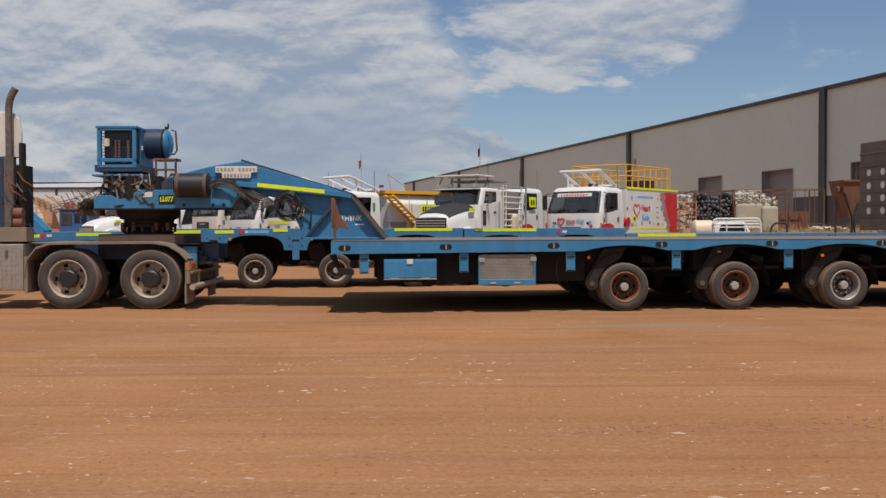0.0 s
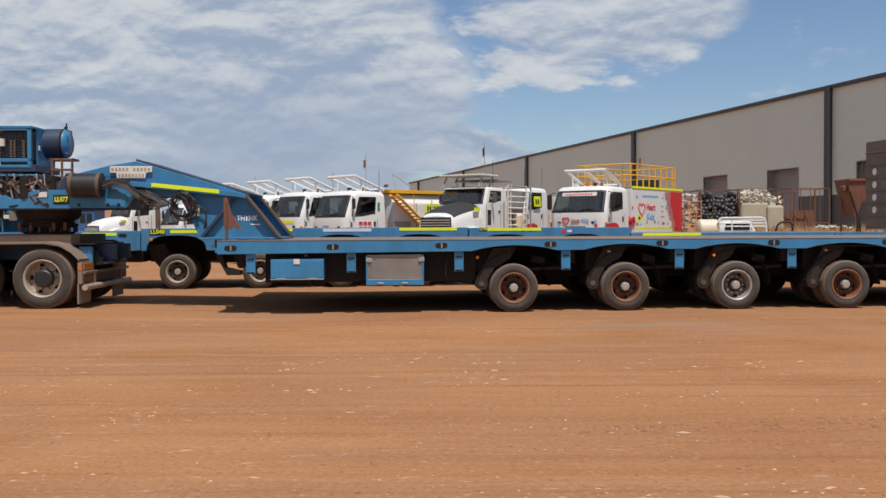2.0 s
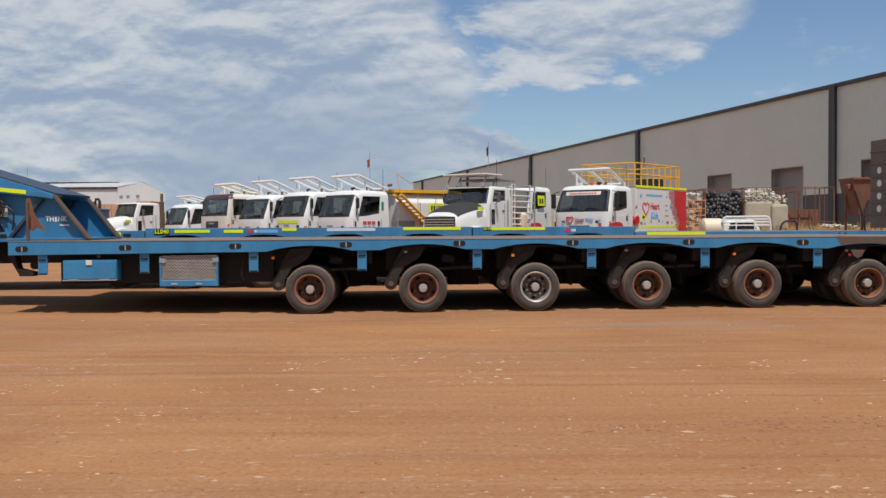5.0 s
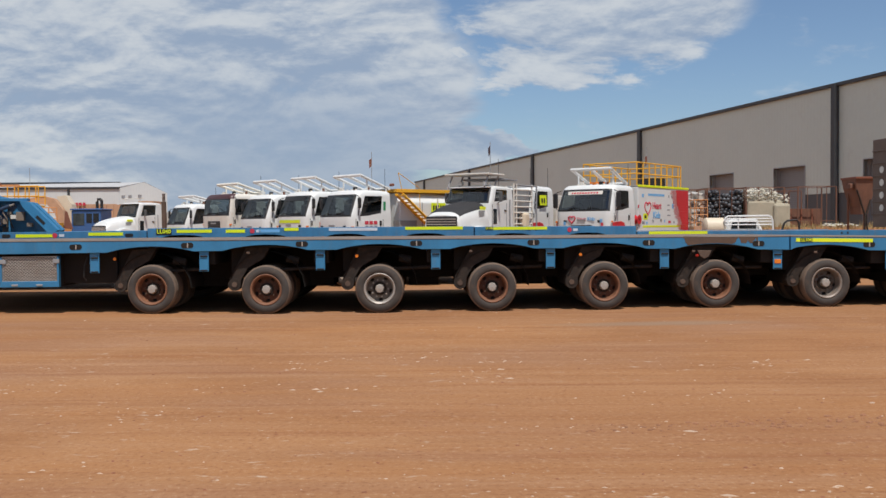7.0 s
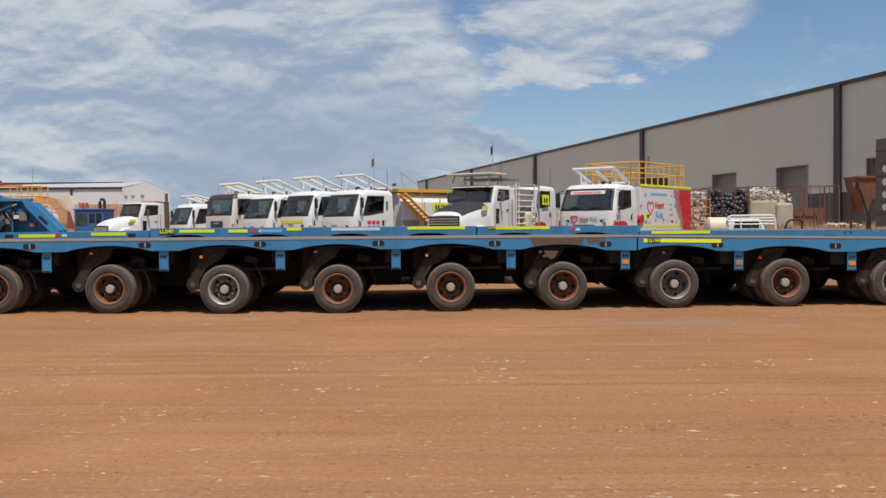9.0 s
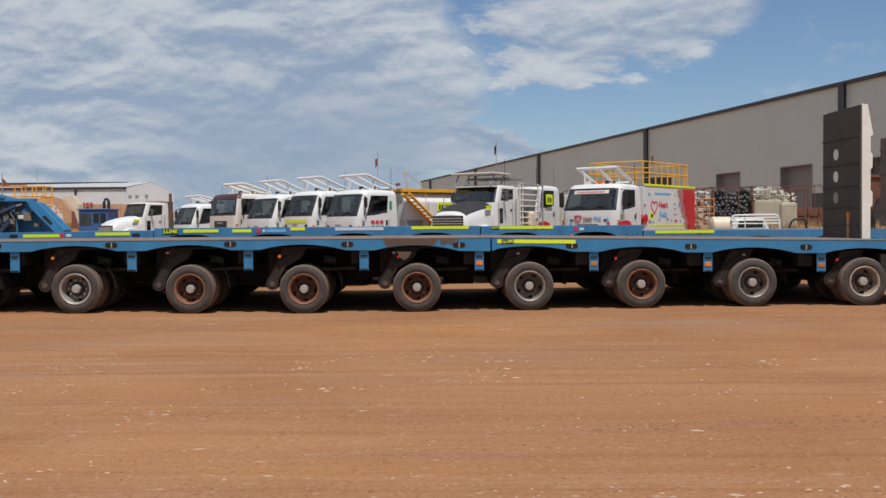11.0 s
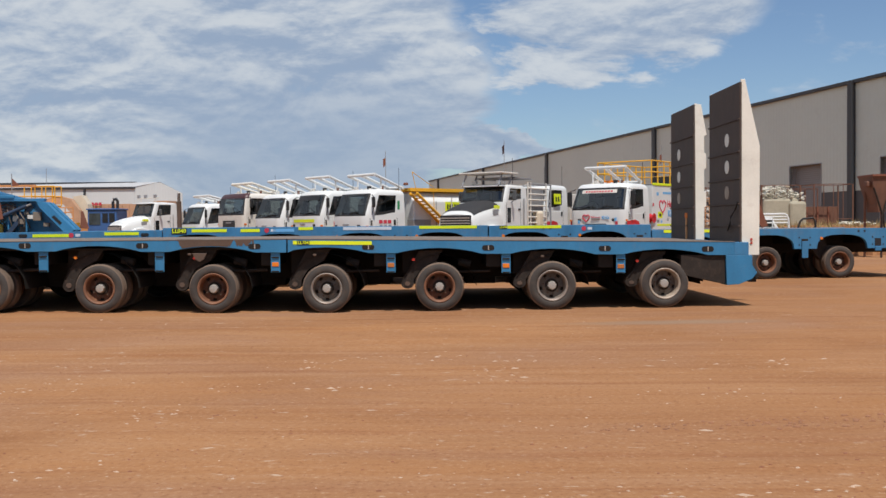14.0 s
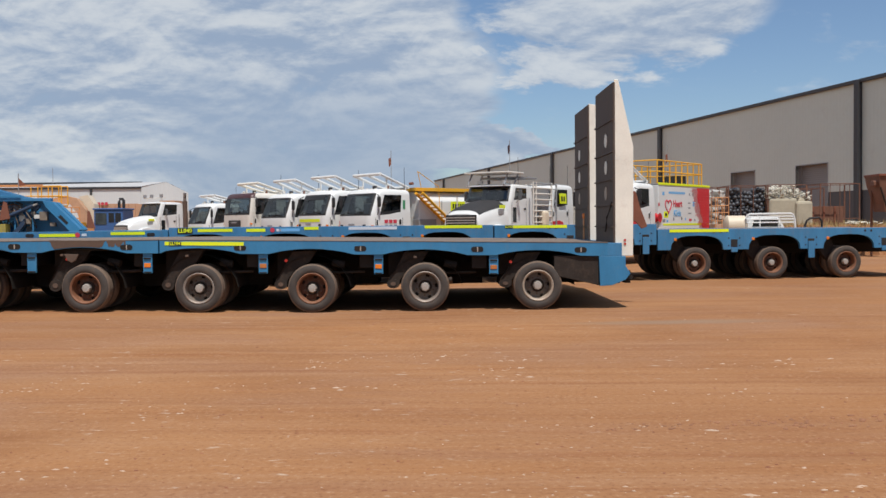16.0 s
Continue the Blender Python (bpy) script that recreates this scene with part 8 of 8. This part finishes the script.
# ---- far left: pale shed and plant ----
def make_far_shed():
    sh = thing("far_shed", "pale metal shed with low gable and dark roof vent", "shed")
    e = 8.0
    bx("long_wall", -95, -52.0, 150, 150.3, 0, e, "sheet_pale", sh, bevel=0)
    bx("fascia", -95, -51.9, 149.8, 150.0, e - 0.35, e, "trim", sh, bevel=0)
    bm = bmesh.new()
    pts = [(-52.0, 150.1, 0), (-45.0, 152.5, 0), (-45.0, 152.5, 7.0), (-48.3, 151.4, 8.75), (-52.0, 150.1, e)]
    f = bm.faces.new([bm.verts.new(p) for p in pts])
    r = bmesh.ops.extrude_face_region(bm, geom=[f])
    bmesh.ops.translate(bm, verts=[v for v in r["geom"] if isinstance(v, bmesh.types.BMVert)], vec=(-0.1, 0.4, 0))
    part("gable_wall", bm, "sheet_pale", sh)
    bm = bmesh.new()
    v = [bm.verts.new(p) for p in ((-95, 150, e), (-52.0, 150, e), (-48.3, 151.4, 8.8), (-95, 162, 8.8), (-45.0, 152.5, 7.0), (-95, 172, 7.0))]
    bm.faces.new((v[0], v[1], v[2], v[3]))
    bm.faces.new((v[3], v[2], v[4], v[5]))
    part("roof", bm, "roof", sh)
    bx("roof_vent", -95, -54, 156, 157, 8.7, 9.1, "trim", sh, "dark ridge vent", bevel=0)
    bx("downpipe", -60.2, -59.9, 149.7, 150.0, 0, e, "trim", sh, bevel=0)
    rod("mast", (-68.5, 155, 8), (-68.5, 155, 11.4), 0.05, "grey", sh, seg=6)


make_far_shed()


def make_plant_yard():
    # blue cab machine
    bc = thing("blue_machine", "blue boxy machine cab with dark windows", "machine", pose(-23.9, 60.0, 0))
    bx("cab", 0, 1.9, 0, 2.0, 0.0, 2.55, "cabblue", bc, bevel=0.06)
    bx("front_window", 0.12, 0.85, -0.03, 0.0, 1.6, 2.35, "glass_clear", bc)
    for x in (0.98, 1.42):
        bx("side_window", x, x + 0.36, -0.03, 0.0, 1.75, 2.35, "glass", bc)
    bx("roof", -0.06, 1.96, -0.08, 2.06, 2.55, 2.66, "cabblue", bc, bevel=0.04)
    pipe("exhaust", [(1.5, 0.5, 2.6), (1.5, 0.5, 3.1), (1.55, 0.5, 3.25), (1.7, 0.5, 3.27), (1.8, 0.5, 3.15), (1.8, 0.5, 2.6)], 0.10, "black", bc, seg=8)
    bx("skid", 0, 4.5, 0.2, 1.8, 0.0, 0.5, "under", bc)
    # tan containers
    tc = thing("tan_bin", "long tan steel bin with signs", "bin", pose(-27.2, 68.0, 0))
    bx("bin_wall", 0, 4.2, 0, 2.2, 0.0, 3.15, "tan", tc)
    for i in range(9):
        bx("rib", 0.1 + 0.5 * i, 0.22 + 0.5 * i, -0.08, 0.0, 0.0, 3.1, "tan", tc)
    bx("sign", -0.75, 0.05, -0.16, -0.1, 2.95, 3.4, "tape", tc, "yellow sign board")
    for i in range(4):
        bx("red_letter_bar", 0.18 + 0.28 * i, 0.38 + 0.28 * i, -0.16, -0.1, 3.05, 3.26, "redtext", tc, bevel=0)
    tc = thing("tan_bin", "tan steel bin with a raised end", "bin", pose(-23.2, 68.5, 0))
    bx("bin_wall", 0, 2.2, 0, 2.2, 0.0, 3.2, "tan", tc)
    bx("raised_end", 0.9, 2.0, -0.1, 2.2, 3.2, 3.36, "tan", tc)
    # yellow platform
    yp = thing("yellow_platform", "yellow railed access platform", "platform", pose(-28.2, 60.5, 0))
    fr = []
    for x in (0.0, 0.7, 1.4, 2.0):
        fr += [((x, 0, 2.9), (x, 0, 4.15)), ((x, 1.0, 2.9), (x, 1.0, 4.15))]
    for z in (3.5, 4.15):
        fr += [((-1.5, 0, z), (2.0, 0, z)), ((0, 1, z), (2.0, 1, z))]
    frame_of("rail", fr, 0.04, "yellow", yp)
    bx("floor", -1.5, 2.0, 0, 1, 2.8, 2.9, "yellow", yp)
    for x in (-1.2, 1.8):
        bx("leg", x, x + 0.12, 0.4, 0.55, 0, 2.8, "yellow", yp)
    bx("banner", -3.5, 0.8, -0.05, 0.0, 4.1, 4.25, "orange", yp)
    # tan boom machine
    bm_ = thing("tan_excavator", "tan crane machine with curved boom", "machine", pose(-26.6, 61.5, 0))
    pr("boom", [(-0.9, 3.3), (0.2, 3.55), (1.0, 3.35), (1.55, 2.6), (1.8, 1.4), (1.35, 1.4), (1.0, 2.4), (0.5, 3.0), (-0.8, 3.0)], 0, 0.5, "tan", bm_)
    pr("bucket", [(0.9, 3.5), (1.5, 3.6), (1.9, 3.0), (2.05, 2.0), (1.8, 1.6), (1.3, 2.8)], 0.6, 1.4, "poly", bm_)
    bx("base", -1.0, 2.2, 0, 2, 0.0, 1.6, "orange", bm_)
    # yellow ladder stand in front
    ys = thing("yellow_steps", "yellow steel access steps", "steps", pose(-25.2, 58.5, 0))
    frame_of("rail", [((x, 0, 0), (x, 0, 2.7)) for x in (0, 0.5, 1.0)] + [((0, 0, z), (1.0, 0, z)) for z in (1.6, 2.0, 2.4, 2.7)], 0.04, "orange", ys)
    bx("tread_block", -0.1, 1.1, 0.1, 0.8, 0.0, 1.75, "yellow", ys)
    # flag and whip
    fp = thing("whip_flag", "orange flag on a thin whip pole", "flag", pose(-28.3, 59.0, 0))
    rod("pole", (0, 0, 0), (0, 0, 4.9), 0.03, "grey", fp, seg=5)
    pr("flag", [(0.03, 4.6), (0.5, 4.15), (0.03, 4.1)], -0.01, 0.01, "rustred", fp, bevel=0)


make_plant_yard()


# heart print and name across the front of the lube truck
for ob in list(scene.objects):
    if "heart print" in ob.get("label", ""):
        pts = []
        for i in range(21):
            t = math.pi * 2 * i / 20
            pts.append((0.055, -0.38 + 16 * math.sin(t) ** 3 * 0.0085, 1.60 + (13 * math.cos(t) - 5 * math.cos(2 * t) - 2 * math.cos(3 * t) - math.cos(4 * t)) * 0.0085))
        pipe("heart_outline", pts, 0.022, "redtext", ob, "small red heart outline", seg=6)
        front = pose(0, 0, 0, 90, 0, 90)
        words("lettering", "Heart", 0.16, pose(0.066, 0.0, 1.60) @ front, "redtext", ob, width=0.34)
        words("lettering", "Kids", 0.16, pose(0.066, 0.38, 1.60) @ front, "bluetext", ob, width=0.28)
        for y, z, mat in ((0.70, 1.54, "bluetext"), (0.74, 1.42, "redtext"), (-0.72, 1.46, "bluetext")):
            panel("print_mark", [(0.035, y, z - 0.06), (0.035, y + 0.09, z - 0.06), (0.035, y + 0.09, z + 0.06), (0.035, y, z + 0.06)], 0.004, mat, ob, bevel=0)


# ---- motions ----
HEAD = 1.59
DRIVE = ((0, 3.20), (1, 2.21), (2, 1.27), (3, 0.26), (4, -0.91), (5, -2.16), (6, -3.46), (7, -4.77), (8, -6.08), (9, -7.36), (10, -8.61), (11, -9.84),
         (12, -11.04), (13, -12.19), (14, -13.32), (15, -14.42), (16, -15.51))


def along(t):
    """Distance of the outfit along its line at t seconds, smooth through the rows."""
    ts = [a for a, b in DRIVE]
    i = min(max(int(t), 0), len(ts) - 2)
    g = lambda j: DRIVE[min(max(j, 0), len(ts) - 1)][1]
    p0, p1, p2, p3 = (2 * g(0) - g(1) if i == 0 else g(i - 1)), g(i), g(i + 1), (2 * g(i + 1) - g(i) if i + 2 > len(ts) - 1 else g(i + 2))
    u = t - ts[i]
    return 0.5 * (2 * p1 + (p2 - p0) * u + (2 * p0 - 5 * p1 + 4 * p2 - p3) * u * u + (3 * p1 - p0 - 3 * p2 + p3) * u ** 3)


def motions():
    c, s = math.cos(radians(HEAD)), math.sin(radians(HEAD))
    times = [i * 0.5 for i in range(33)]
    for ob in (trailer, gooseneck, prime_mover):
        walk(ob, [(t, pose(along(t) * c, 15.31 + along(t) * s, 0, 0, 0, HEAD)) for t in times])
    turns = [round(i * 0.3, 1) for i in range(54)] + [16.0]
    for w, x, y, r in SPIN:
        walk(w, [(t, pose(x, y, r + dip(along(t) + x), 0, math.degrees(along(t) / r), 0)) for t in turns])


motions()
